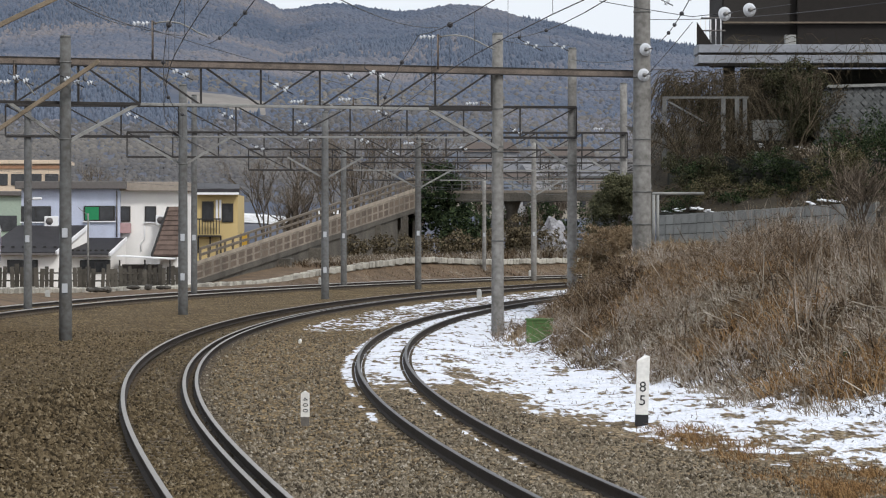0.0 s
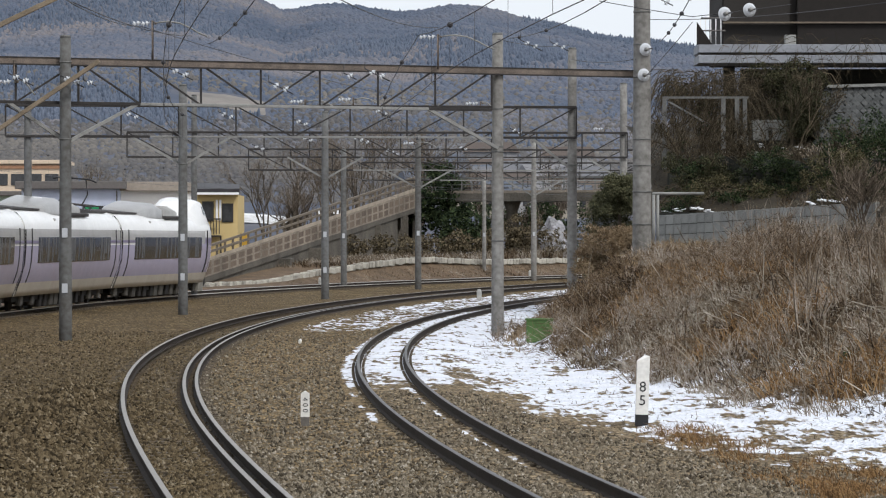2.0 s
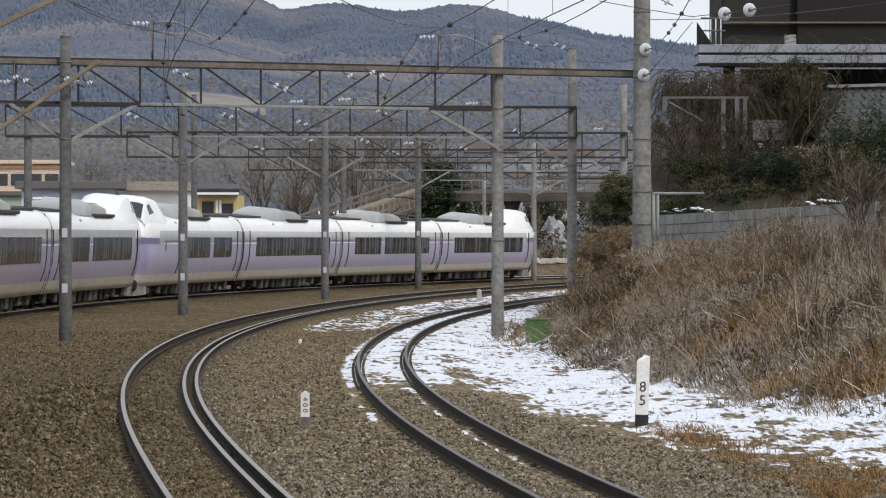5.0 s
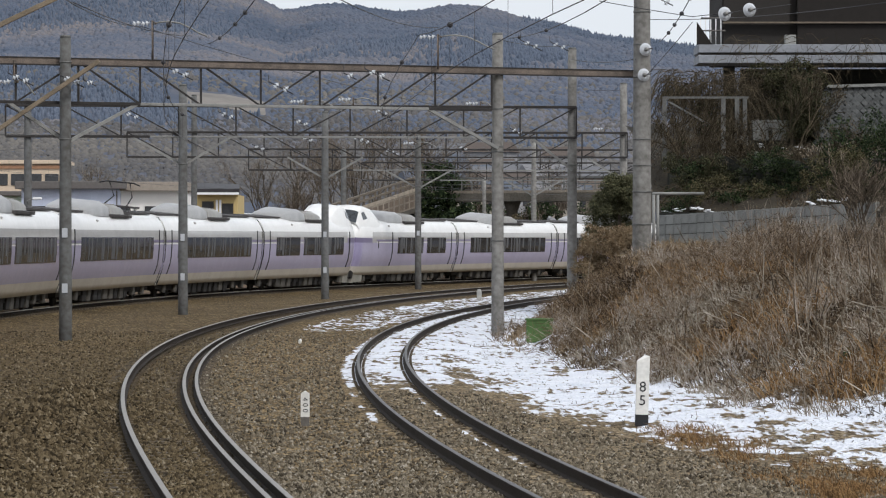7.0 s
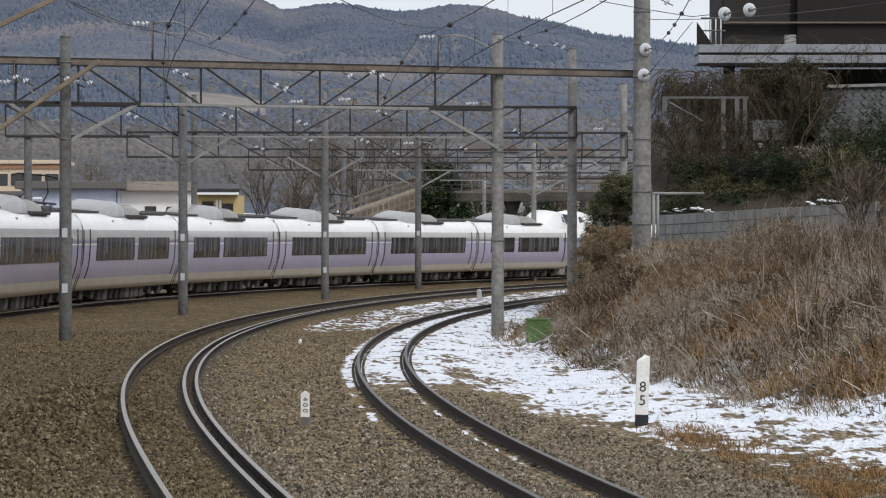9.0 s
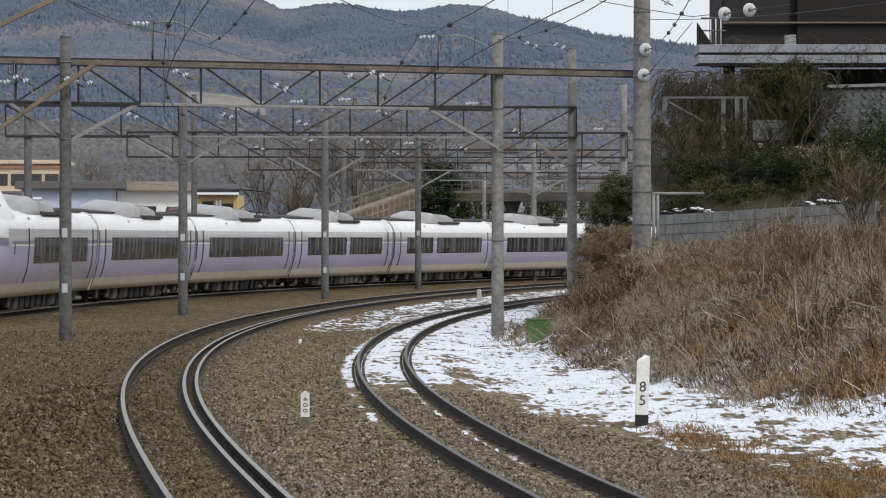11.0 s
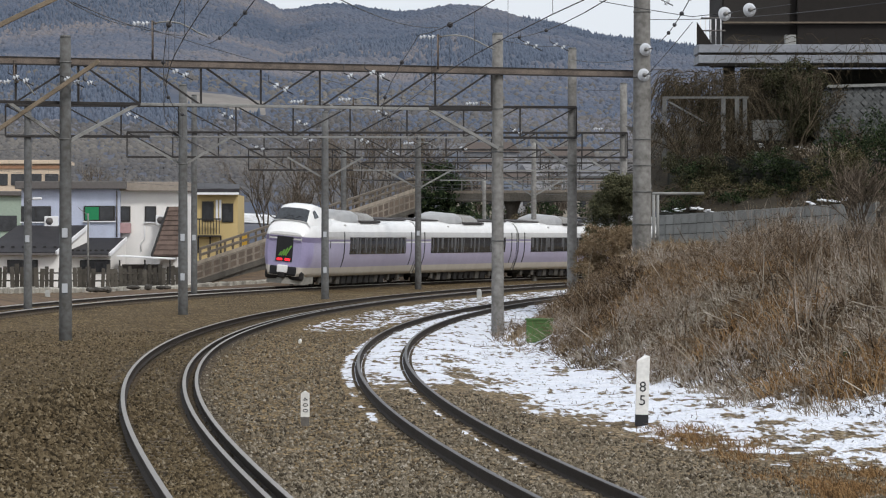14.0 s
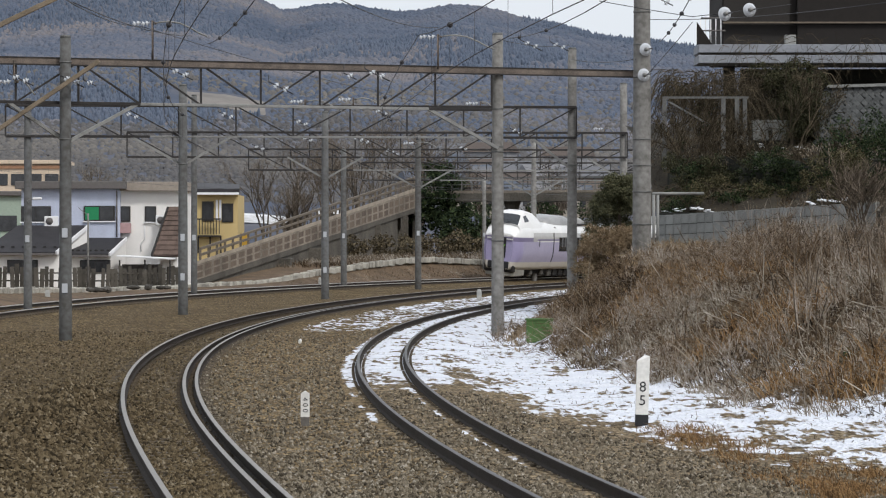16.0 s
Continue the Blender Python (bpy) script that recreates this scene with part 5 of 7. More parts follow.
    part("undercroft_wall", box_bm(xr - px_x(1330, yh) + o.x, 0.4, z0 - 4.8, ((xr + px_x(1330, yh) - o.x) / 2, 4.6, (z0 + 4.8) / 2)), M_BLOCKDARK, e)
    # shed frame under the creepers
    e = tagged(empty("shed_frame", pose(px_x(1245, 116), 116, 0)), "grey open shed frame overgrown by dry creepers", "shed")
    o = Vector((px_x(1245, 116), 116, 0))
    bar("beam", P(1172, 173, 116) - o, P(1325, 173, 116) - o, 0.07, 0.07, M_SHED, e)
    for b, lv in ((1176, 300), (1280, 250), (1304, 250), (1318, 250)):
        bar("post", P(b, lv + 15, 116) - o, P(b, 174, 116) - o, 0.14 if b > 1250 else 0.06, 0.14, M_SHED, e)
    bar("strut", P(1183, 180, 116) - o, P(1245, 215, 116) - o, 0.06, 0.06, M_SHED, e)


upper_bank()


# ---- marker posts and small things along the tracks ----
def digits(txt, size, parent, x, y, z, rot=(90, 0, 0), material=None):
    cu = bpy.data.curves.new("numerals", "FONT")
    cu.body = txt
    cu.size = size
    cu.align_x = "CENTER"
    cu.align_y = "CENTER"
    cu.extrude = 0.002
    tmp = new("numerals_curve", cu)
    me = bpy.data.meshes.new_from_object(tmp.evaluated_get(bpy.context.evaluated_depsgraph_get()))
    bpy.data.objects.remove(tmp)
    me.materials.append(material or M_MARKBLACK)
    o = new("numeral", me)
    o.parent = parent
    o.matrix_basis = pose(x, y, z, *rot)
    return o


def markers():
    p = P(1135, 757, 54.0)
    z0 = gz(p.x, 54.0)
    s = 54.0 / 6000
    e = tagged(empty("distance_post", pose(p.x, 54.0, p.z - 0.02, 0, 1.6, 0)), "white wooden post with black 85 and black foot in the snow", "marker post")
    h = 131 * s
    vs = [(-0.1, -0.08, -0.3), (0.1, -0.08, -0.3), (0.1, 0.08, -0.3), (-0.1, 0.08, -0.3), (-0.1, -0.08, h - 0.1), (0.1, -0.08, h - 0.02), (0.1, 0.08, h - 0.02), (-0.1, 0.08, h - 0.1), (0.02, -0.0, h)]
    obj("post", vs, [(3, 2, 1, 0), (0, 1, 5, 4), (1, 2, 6, 5), (2, 3, 7, 6), (3, 0, 4, 7), (4, 5, 8), (5, 6, 8), (6, 7, 8), (7, 4, 8)], M_MARK, e)
    part("foot", box_bm(0.206, 0.166, 0.6, (0, 0, -0.07), 0.004), M_MARKBLACK, e, "black painted foot")
    digits("8", 0.23, e, 0.0, -0.084, 74 * s)
    digits("5", 0.23, e, 0.0, -0.084, 50 * s)
    p = P(540, 755, 52.5)
    s = 52.5 / 6000
    e = tagged(empty("curve_post", pose(p.x, 52.5, p.z)), "small white post with sideways black 400 in the ballast", "marker post")
    w = 7.6 * s
    h = 62 * s
    vs = [(-w, -0.04, 17 * s), (w, -0.04, 17 * s), (w, 0.04, 17 * s), (-w, 0.04, 17 * s), (-w, -0.04, h - 0.03), (w, -0.04, h - 0.03), (w, 0.04, h - 0.03), (-w, 0.04, h - 0.03), (0, -0.04, h + 0.01), (0, 0.04, h + 0.01)]
    obj("post", vs, [(3, 2, 1, 0), (0, 1, 5, 8, 4), (1, 2, 6, 5), (2, 3, 7, 9, 6), (3, 0, 4, 7), (5, 6, 9, 8), (7, 4, 8, 9)], M_MARK, e)
    part("foot", box_bm(2 * w - 0.004, 0.076, 27 * s, (0, 0, 4 * s)), mat("grey_marker_foot", (0.13, 0.12, 0.11), 0.9, 0.3), e, "grey foot")
    for i, ch in enumerate("400"):
        digits(ch, 0.115, e, 0.0, -0.043, h - 0.12 - 0.088 * i, (90, 90, 0))
    for b, lv, y, w, hh in ((848, 527, 151, 0.22, 0.3), (84, 529, 152, 0.22, 0.32), (566, 505, 200, 0.16, 0.4), (938, 489, 232, 0.2, 0.35)):
        p = P(b, lv, y)
        e = tagged(empty("track_peg", pose(p.x, y, p.z)), "short weathered white peg beside the track", "marker peg", "white pegs")
        part("peg", box_bm(w, w, hh + 0.1, (0, 0, hh / 2 - 0.05), 0.03), M_PEG, e)
        part("peg_cap", box_bm(w * 0.7, w * 0.7, 0.08, (0, 0, hh + 0.03), 0.02), M_PEG, e)
    p = P(531, 607, 88)
    bm = bmesh.new()
    bmesh.ops.create_icosphere(bm, subdivisions=2, radius=0.05)
    for v in bm.verts:
        v.co += Vector((0.02 * math.sin(9 * v.co.z), 0, 0.4 * v.co.z))
    o = part("white_stone", bm, M_MARK, None)
    o.matrix_world = pose(p.x, 88, p.z + 0.04)
    tagged(o, "small white-painted stone on the ballast", "stone")
    p = P(955, 596, 96)
    e = tagged(empty("green_box", pose(p.x, 96, gz(p.x, 96) - 0.05)), "faded green sheet-metal box in the dry grass", "box")
    part("case", box_bm(0.75, 0.5, 0.62, (0, 0, 0.31), 0.02), M_GREENBOX, e)
    part("lid", box_bm(0.8, 0.55, 0.06, (0, 0, 0.65), 0.015), M_GREENBOX, e)
    # disc insulators with their guy wires at the large pole
    for b, lv, y in ((1143, 88, 103.48), (1140, 133, 103.48), (1283, 25, 96), (1327, 18, 96)):
        p = P(b, lv, y)
        e = tagged(empty("disc_insulator", pose(p.x, y, p.z)), "large white glass disc insulator on a dark wire", "insulator", "disc insulators")
        bm = bmesh.new()
        rr = bmesh.ops.create_cone(bm, cap_ends=True, segments=24, radius1=0.2, radius2=0.13, depth=0.06)
        bmesh.ops.transform(bm, matrix=pose(0, 0, 0, 90, 0, 20), verts=bm.verts)
        part("disc", bm, M_INS, e, smooth=False)
        tube("cap", [(0, -0.02, 0), (0.03, -0.16, 0.01)], [0.07, 0.05], M_GALV, e)
        tube("rod", [(-0.18, 0.05, -0.03), (0.2, -0.08, 0.03)], 0.02, M_WIRE, e, sides=6)


markers()


def wire(name, pts, r=0.016, label="thin dark overhead wire", beads=0):
    e = tagged(empty(name), label, "wire", "loose overhead wires")
    tube("strand", pts, r, M_WIRE, e, sides=5)
    for i in range(beads):
        p = Vector(pts[1 + i * (len(pts) - 2) // beads])
        bm = bmesh.new()
        bmesh.ops.create_uvsphere(bm, u_segments=8, v_segments=6, radius=0.05)
        bmesh.ops.transform(bm, matrix=Matrix.Translation(p), verts=bm.verts)
        part("clamp", bm, M_WIRE, e)


def lay_wire(a, b, n):
    p, q = P(*a), P(*b)
    wire("guy_wire", [p.lerp(q, t) - Vector((0, 0, 0.25 * 4 * t * (1 - t) * (q - p).length / 60)) for t in np.linspace(0, 1, 7)], 0.011, beads=n)


for a, b, n in (((100, -10, 60), (250, 47, 96), 0), ((250, 47, 96), (780, 188, 131), 0), ((130, 5, 60), (340, 64, 96.4), 0), ((590, -6, 60), (775, 49, 101), 0),
                ((1240, -40, 60), (1166, 75, 100), 4), ((1225, 40, 96), (1145, 133, 103), 0), ((1060, 2, 96), (1225, 30, 96), 0), ((1225, 30, 96), (1400, 8, 96), 0),
                ((1150, 35, 110), (1568, 5, 80), 0)):
    lay_wire(a, b, n)
for a, b, n in ( ((900, 68, 101.6), (1080, -4, 60), 2), ((455, -5, 60), (368, 78, 96), 3), ((1010, 105, 131), (1125, 105, 103.4), 0), ((881, 70, 101.6), (1012, 80, 131.1), 0), ((1045, 160, 163), (1104, 160, 163.2), 0), ((0, 238, 162), (345, 238, 162), 0)):
    lay_wire(a, b, n)


# ---- plants ----
def blades(name, pts, hmin, hmax, width, bend, material, label, cat, seed, lean=(0, 0)):
    """Thousands of thin bent stems as one mesh."""
    rng = np.random.default_rng(seed)
    n = len(pts)
    base = np.asarray(pts)
    h = rng.uniform(hmin, hmax, n) * (0.55 + 0.45 * rng.random(n))
    # shorter towards the block wall
    h = h * np.interp(base[:, 1], [84, 100], [1.0, 0.14] if name in ("dry_grass", "tall_dry_stems", "rusty_dry_grass", "slope_grass") else [1.0, 1.0])
    a = np.where(rng.random(n) < 0.5, 0.0, np.pi) + rng.normal(0, 0.7, n)
    t0 = np.abs(rng.normal(0.45, 0.5, n)) * bend
    t1 = t0 + rng.uniform(0.15, 1.3, n) * bend
    w = width * rng.uniform(0.5, 1.3, n)
    ux, uy = np.cos(a), np.sin(a)
    tw = rng.uniform(-0.6, 0.6, n)
    s = np.stack([np.cos(tw) * w, np.sin(tw) * w, np.abs(np.sin(t0)) * w * 0.8], -1)
    lx = np.array([lean[0], lean[1], 0.0])
    mid = base + np.stack([ux * np.sin(t0), uy * np.sin(t0), np.cos(t0)], -1) * (h * 0.5)[:, None] + lx * (h * 0.3)[:, None]
    tip = mid + np.stack([ux * np.sin(t1), uy * np.sin(t1), np.cos(t1)], -1) * (h * 0.5)[:, None] + lx * (h * 0.7)[:, None]
    vs = np.zeros((n, 5, 3))
    vs[:, 0], vs[:, 1] = base - s, base + s
    vs[:, 2], vs[:, 3] = mid - s * 0.8, mid + s * 0.8
    vs[:, 4] = tip
    i = np.arange(n)[:, None] * 5
    q = np.concatenate([i + [0, 1, 3], i + [0, 3, 2], i + [2, 3, 4]], 0)
    o = obj(name, vs.reshape(-1, 3).tolist(), q.tolist(), material)
    tagged(o, label, cat, kind="stuff")
    return o


def scatter(n, y0, y1, o0, o1, seed, keep=None, clump=0.5):
    rng = np.random.default_rng(seed)
    y = rng.uniform(y0, y1, n * 3)
    o = rng.uniform(o0, o1, n * 3)
    x = SIDING.x_at(y) + o
    c = np.sin(x * 1.7 + 2 * np.sin(y * 0.5)) * np.sin(y * 0.9 + x * 0.4) * 0.5 + 0.5
    m = rng.random(n * 3) < (1 - clump + clump * c)
    if keep is not None:
        m &= keep(x, y, o)
    x, y = x[m][:n], y[m][:n]
    z = ground_z(x, y)[0]
    return np.stack([x, y, z - 0.03], -1)


def wallside(x, y, o):
    # in front of the block wall, behind the toe of the bank
    return (o > toe(y) - 0.3 + 0.45 * np.sin(x * 2.3 + y * 0.8) * np.sin(y * 1.9)) & (y < 109.5 - 0.55 * (x - 7)) & ((abs(x - 0.0285 * y) > 0.5) | (y < 84) | (y > 97)) & ((abs(x - px_x(1137, 103.5)) > 0.3) | (abs(y - 103.7) > 2.0))


blades("dry_grass", scatter(52000, 52, 120, 3.0, 18, 11, wallside, 0.35), 0.2, 0.6, 0.008, 1.7, M_STRAW, "tangled dry straw-coloured grass on the bank", "dry grass", 11)
blades("tall_dry_stems", scatter(1400, 56, 108, 4.0, 16, 12, wallside, 0.6), 0.6, 1.5, 0.007, 1.3, M_STRAW, "tall dead stems leaning over the bank", "dry stems", 12, (-0.15, -0.1))
M_PALE = island_mat("pale_dead_stems", [(0, (0.2, 0.17, 0.13)), (1, (0.42, 0.385, 0.33))])
blades("pale_dead_stems", scatter(420, 56, 104, 4.0, 16, 15, wallside, 0.7), 0.8, 2.2, 0.01, 1.5, M_PALE, "long pale dead stems lying across the brush", "dry stems", 15, (-0.2, -0.1))
blades("snow_tufts", scatter(1700, 42, 95, 1.6, 9.5, 13, lambda x, y, o: o < toe(y) + 0.6), 0.05, 0.24, 0.005, 2.2, M_DARKSTRAW, "sparse dead grass tufts poking through snow", "dry grass", 13)
blades("slope_grass", scatter(24000, 60, 112, 3.6, 10, 18, wallside, 0.2), 0.15, 0.5, 0.009, 1.8, M_STRAW, "short tangled dry grass on the steep bank", "dry grass", 18)


def twig_brush(name, roots, hmin, hmax, material, label, seed, stems=12, side=7):
    """Leafless bushes: arching stems in every direction with fine side twigs, as thin bent ribbons."""
    rng = np.random.default_rng(seed)
    r = np.repeat(np.asarray(roots), stems, axis=0)
    k = len(r)
    h = np.repeat(rng.uniform(hmin, hmax, len(roots)) * np.interp(np.asarray(roots)[:, 1], [86, 104], [1.0, 0.4]), stems) * rng.uniform(0.5, 1.1, k)
    az, tilt = rng.uniform(0, 2 * np.pi, k), np.abs(rng.normal(0.55, 0.4, k))
    d = np.stack([np.cos(az) * np.sin(tilt), np.sin(az) * np.sin(tilt), np.cos(tilt)], -1)
    droop = rng.uniform(0.05, 0.55, k)
    base = r + rng.normal(0, 0.12, (k, 3)) * [1, 1, 0]

    def at(i, t):
        return base[i] + d[i] * (h[i] * t)[:, None] + np.stack([0 * t, 0 * t, -droop[i] * h[i] * t * t], -1)
    i0 = np.arange(k)
    runs = [(at(i0, np.zeros(k)), at(i0, np.full(k, 0.5)), at(i0, np.ones(k)), np.full(k, 0.0065))]
    for _ in range(side):
        t = rng.uniform(0.25, 0.95, k)
        p = at(i0, t)
        v = d * 0.5 + rng.normal(0, 0.55, (k, 3))
        v /= np.linalg.norm(v, axis=1)[:, None]
        ln = (h * rng.uniform(0.15, 0.45, k))[:, None]
        runs.append((p, p + v * ln * 0.5 + rng.normal(0, 0.02, (k, 3)), p + v * ln, np.full(k, 0.0042)))
    a, b, c = (np.concatenate([q[j] for q in runs]) for j in range(3))
    w = np.concatenate([q[3] for q in runs])
    e = c - a
    s = np.cross(e, np.array([0.0, 1.0, 0.25]))
    s = s / np.maximum(np.linalg.norm(s, axis=1), 1e-6)[:, None] * w[:, None]
    m = len(a)
    vs = np.stack([a - s, a + s, b - s * 0.85, b + s * 0.85, c], 1)
    i = np.arange(m)[:, None] * 5
    fs = np.concatenate([i + [0, 1, 3], i + [0, 3, 2], i + [2, 3, 4]], 0)
    tagged(obj(name, vs.reshape(-1, 3).tolist(), fs.tolist(), material), label, "brush", kind="stuff")


M_TAN = island_mat("tan_dry_grass", [(0, (0.09, 0.06, 0.033)), (0.5, (0.23, 0.165, 0.1)), (1, (0.42, 0.34, 0.24))], 0.9, 0.5, 0.7, 1.2)
blades("tan_dry_grass", scatter(13000, 84, 110, 3.0, 9, 33, wallside, 0.4), 0.25, 0.75, 0.01, 1.6, M_TAN, "tan dry grass at the far end of the bank", "dry grass", 33)
blades("grey_dead_stems", scatter(5200, 56, 84, 4.5, 12, 34, wallside, 0.7), 0.4, 1.1, 0.007, 1.9, M_PALE, "pale grey dead stems sprawling over the snow edge", "dry stems", 34, (-0.3, -0.2))
# first stop almost black: noise patches imitate the shaded depth of the brush
M_BRUSH = island_mat("leafless_brush", [(0.0, (0.016, 0.011, 0.007)), (0.25, (0.085, 0.055, 0.03)), (0.45, (0.165, 0.115, 0.07)), (0.7, (0.245, 0.2, 0.16)), (1.0, (0.42, 0.375, 0.33))], 0.9, 0.4, 0.7, 3.0)
twig_brush("leafless_brush", scatter(800, 57, 108, 4.0, 17, 71, wallside, 0.5), 0.5, 1.25, M_BRUSH, "tangled leafless grey-brown brush on the bank", 71)
twig_brush("leafless_brush", scatter(240, 80, 103, 6, 18, 73, lambda x, y, o: wallside(x, y, o) & (x > 0.085 * y), 0.4), 1.3, 2.3, M_BRUSH, "tall leafless grey-brown bushes before the block wall", 73, 12, 9)
twig_brush("leafless_brush", scatter(260, 84, 112, 2.6, 9, 72, wallside, 0.3), 0.7, 1.5, M_BRUSH, "thin leafless bushes hanging over the end of the siding", 72)
M_RUSTY = island_mat("rusty_dry_grass", [(0, (0.05, 0.028, 0.012)), (0.6, (0.2, 0.115, 0.05)), (1, (0.34, 0.215, 0.105))])


def rusty(x, y, o):
    # separate clumps of redder bracken
    c = np.sin(x * 1.15 + 1.3 * np.sin(y * 0.31)) + np.sin(y * 0.47 + 0.9 * np.sin(x * 0.8 + 1)) + 0.5 * np.sin(x * 2.9 - y * 1.3)
    return wallside(x, y, o) & (o > toe(y) + 0.2) & (c > 0.6)


def verge_clumps(n, seed):
    """Low tufts in clumps along the strip between ballast and snow."""
    rng = np.random.default_rng(seed)
    k = 46
    t = rng.random(k)
    cy = 40 + 13 * t
    cx = 5.0 - 1.6 * t + rng.normal(0, 0.42, k)
    i = np.where(rng.random(n) < 0.45, rng.integers(0, 8, n), rng.integers(0, k, n))
    cy[:8], cx[:8] = rng.uniform(38.5, 43, 8), rng.uniform(4.4, 5.4, 8)
    x = cx[i] + rng.normal(0, 0.13, n)
    y = cy[i] + rng.normal(0, 0.4, n)
    return np.stack([x, y, ground_z(x, y)[0] - 0.02], -1)


blades("tall_dead_canes", scatter(420, 60, 88, 6.0, 17, 23, lambda x, y, o: wallside(x, y, o) & (x > 0.098 * y) & (o > toe(y) + 1.5), 0.6), 1.3, 2.9, 0.011, 0.35, M_TWIG, "tall grey dead canes standing in the brush", "dry stems", 23)
blades("rusty_dry_grass", scatter(22000, 56, 106, 3.6, 16, 21, rusty, 0.2), 0.5, 1.15, 0.009, 1.4, M_RUSTY, "reddish brown dead bracken in the brush", "dry grass", 21)
blades("verge_dry_grass", verge_clumps(6000, 14), 0.06, 0.3, 0.005, 1.2, M_RUSTY, "short orange-brown dry grass at the ballast edge", "dry grass", 14)


def terrace_points(n, seed):
    rng = np.random.default_rng(seed)
    c, dy = rng.uniform(0, 13, n), rng.uniform(0.3, 12, n)
    z = np.interp(dy, [0.25, 1.5, 3.6, 4.6, 6.5, 9, 13], [3.3, 3.75, 4.1, 4.3, 5.2, 5.6, 6.3]) + 0.03 * c
    return np.stack([7.2 + c, 110.2 - 0.6 * c + dy, z - 0.08], -1)


blades("terrace_grass", terrace_points(12000, 16), 0.25, 0.8, 0.011, 1.0, M_STRAW, "dry grass and dead stalks on the terrace", "dry grass", 16)


def bank_grass(s0, s1, o0, o1, n, seed):
    rng = np.random.default_rng(seed)
    out = []
    for s, o in zip(rng.uniform(s0, s1, n), rng.uniform(o0, o1, n)):
        x, y, _ = OUTER.at(s, o)
        z = float(np.interp(s, [100, 122, 137, 153, 171, 180, 189, 199, 211, 250], [0.6, 0.55, 0.28, 0.18, 0.28, 0.75, 1.13, 1.43, 1.2, 1.2]))
        f = float(np.interp(o, [-48, -5.2, -4.85, -4.2, -3.3, -2.4], [0.98, 0.95, 0.72, 0.42, 0.14, -0.25]))
        out.append((x, y, z * f - 0.15))
    return np.array(out)


blades("bank_dry_grass", bank_grass(170, 225, -4.9, -3.0, 3500, 3), 0.1, 0.35, 0.012, 1.0, M_STRAW, "dry grass on the earth bank", "dry grass", 3)
blades("ramp_dry_grass", bank_grass(186, 232, -13, -5.4, 6000, 4), 0.4, 1.4, 0.016, 0.8, M_STRAW, "dry brown brush below the ramp", "dry brush", 4)


def bare_tree(x, y, z, h, spread, seed, trunks=1, depth=4, material=None, r0=0.09):
    """Branching bare tree or shrub: limbs as one part, fine twigs as another."""
    rnd = random.Random(seed)
    e = tagged(empty("bare_tree", pose(x, y, z)), "leafless tree with fine grey-brown branching twigs", "tree", "bare trees")
    lv, lf, tv, tf = [], [], [], []

    def add(p0, d, length, r, lev):
        p1 = p0 + d * length * 0.5 + Vector((rnd.uniform(-1, 1), rnd.uniform(-1, 1), rnd.uniform(-0.4, 0.6))) * length * 0.06
        p2 = p0 + d * length
        vs, fs = tube_data([p0, p1, p2], [r, r * 0.8, r * 0.6], 5 if lev < 2 else 3, False)
        V, F = (lv, lf) if lev < 2 else (tv, tf)
        b = len(V)
        V.extend(vs)
        F.extend([tuple(i + b for i in f) for f in fs])
        if lev >= depth:
            return
        for i in range(rnd.randint(3, 4) if lev else rnd.randint(4, 6)):
            t = rnd.uniform(0.35, 1.0)
            nd = (d + Vector((rnd.uniform(-1, 1) * spread, rnd.uniform(-1, 1) * spread, rnd.uniform(-0.25, 0.55)))).normalized()
            add(p0.lerp(p2, t), nd, length * rnd.uniform(0.45, 0.72), max(r * 0.5, 0.008), lev + 1)
    for i in range(trunks):
        d = Vector((rnd.uniform(-1, 1) * spread * (0.8 if trunks > 1 else 0.12), rnd.uniform(-0.3, 0.3), 1)).normalized()
        add(Vector((rnd.uniform(-0.2, 0.2) * (trunks > 1), 0, -0.2)), d, h * 0.5, r0, 0)
    obj("trunk", lv, lf, material or M_BARK, e)
    obj("crown", tv, tf, material or M_TWIG, e)
    return e


for b, y, zb, h, sp, sd, tr in ((535, 235, 1.0, 6.5, 0.75, 1, 7), (700, 285, 3.0, 10.5, 0.6, 2, 2), (650, 300, 3.0, 9.0, 0.7, 3, 3), (740, 300, 3, 9.5, 0.6, 9, 2), (600, 310, 3, 9, 0.7, 10, 3), (790, 300, 3, 8, 0.6, 11, 3),
                                 (470, 330, 3, 9, 0.7, 41, 3), (520, 350, 4, 11, 0.6, 42, 2), (565, 330, 3, 11, 0.65, 43, 3), (620, 345, 4, 13, 0.6, 44, 2), (675, 335, 4, 13, 0.6, 45, 2), (720, 350, 4, 13, 0.6, 46, 2), (180, 330, 3, 8, 0.7, 47, 3), (845, 290, 2, 7, 0.7, 12, 4)):
    bare_tree(px_x(b, y), y, zb, h, sp, sd, tr, 4, None, 0.1)
for b, y, zb, h, sp, sd, tr in ((985, 285, 2, 8, 0.7, 13, 4), (930, 275, 1, 5.5, 0.8, 14, 5)):
    bare_tree(px_x(b, y), y, zb, h, sp, sd, tr, 4, None, 0.1)
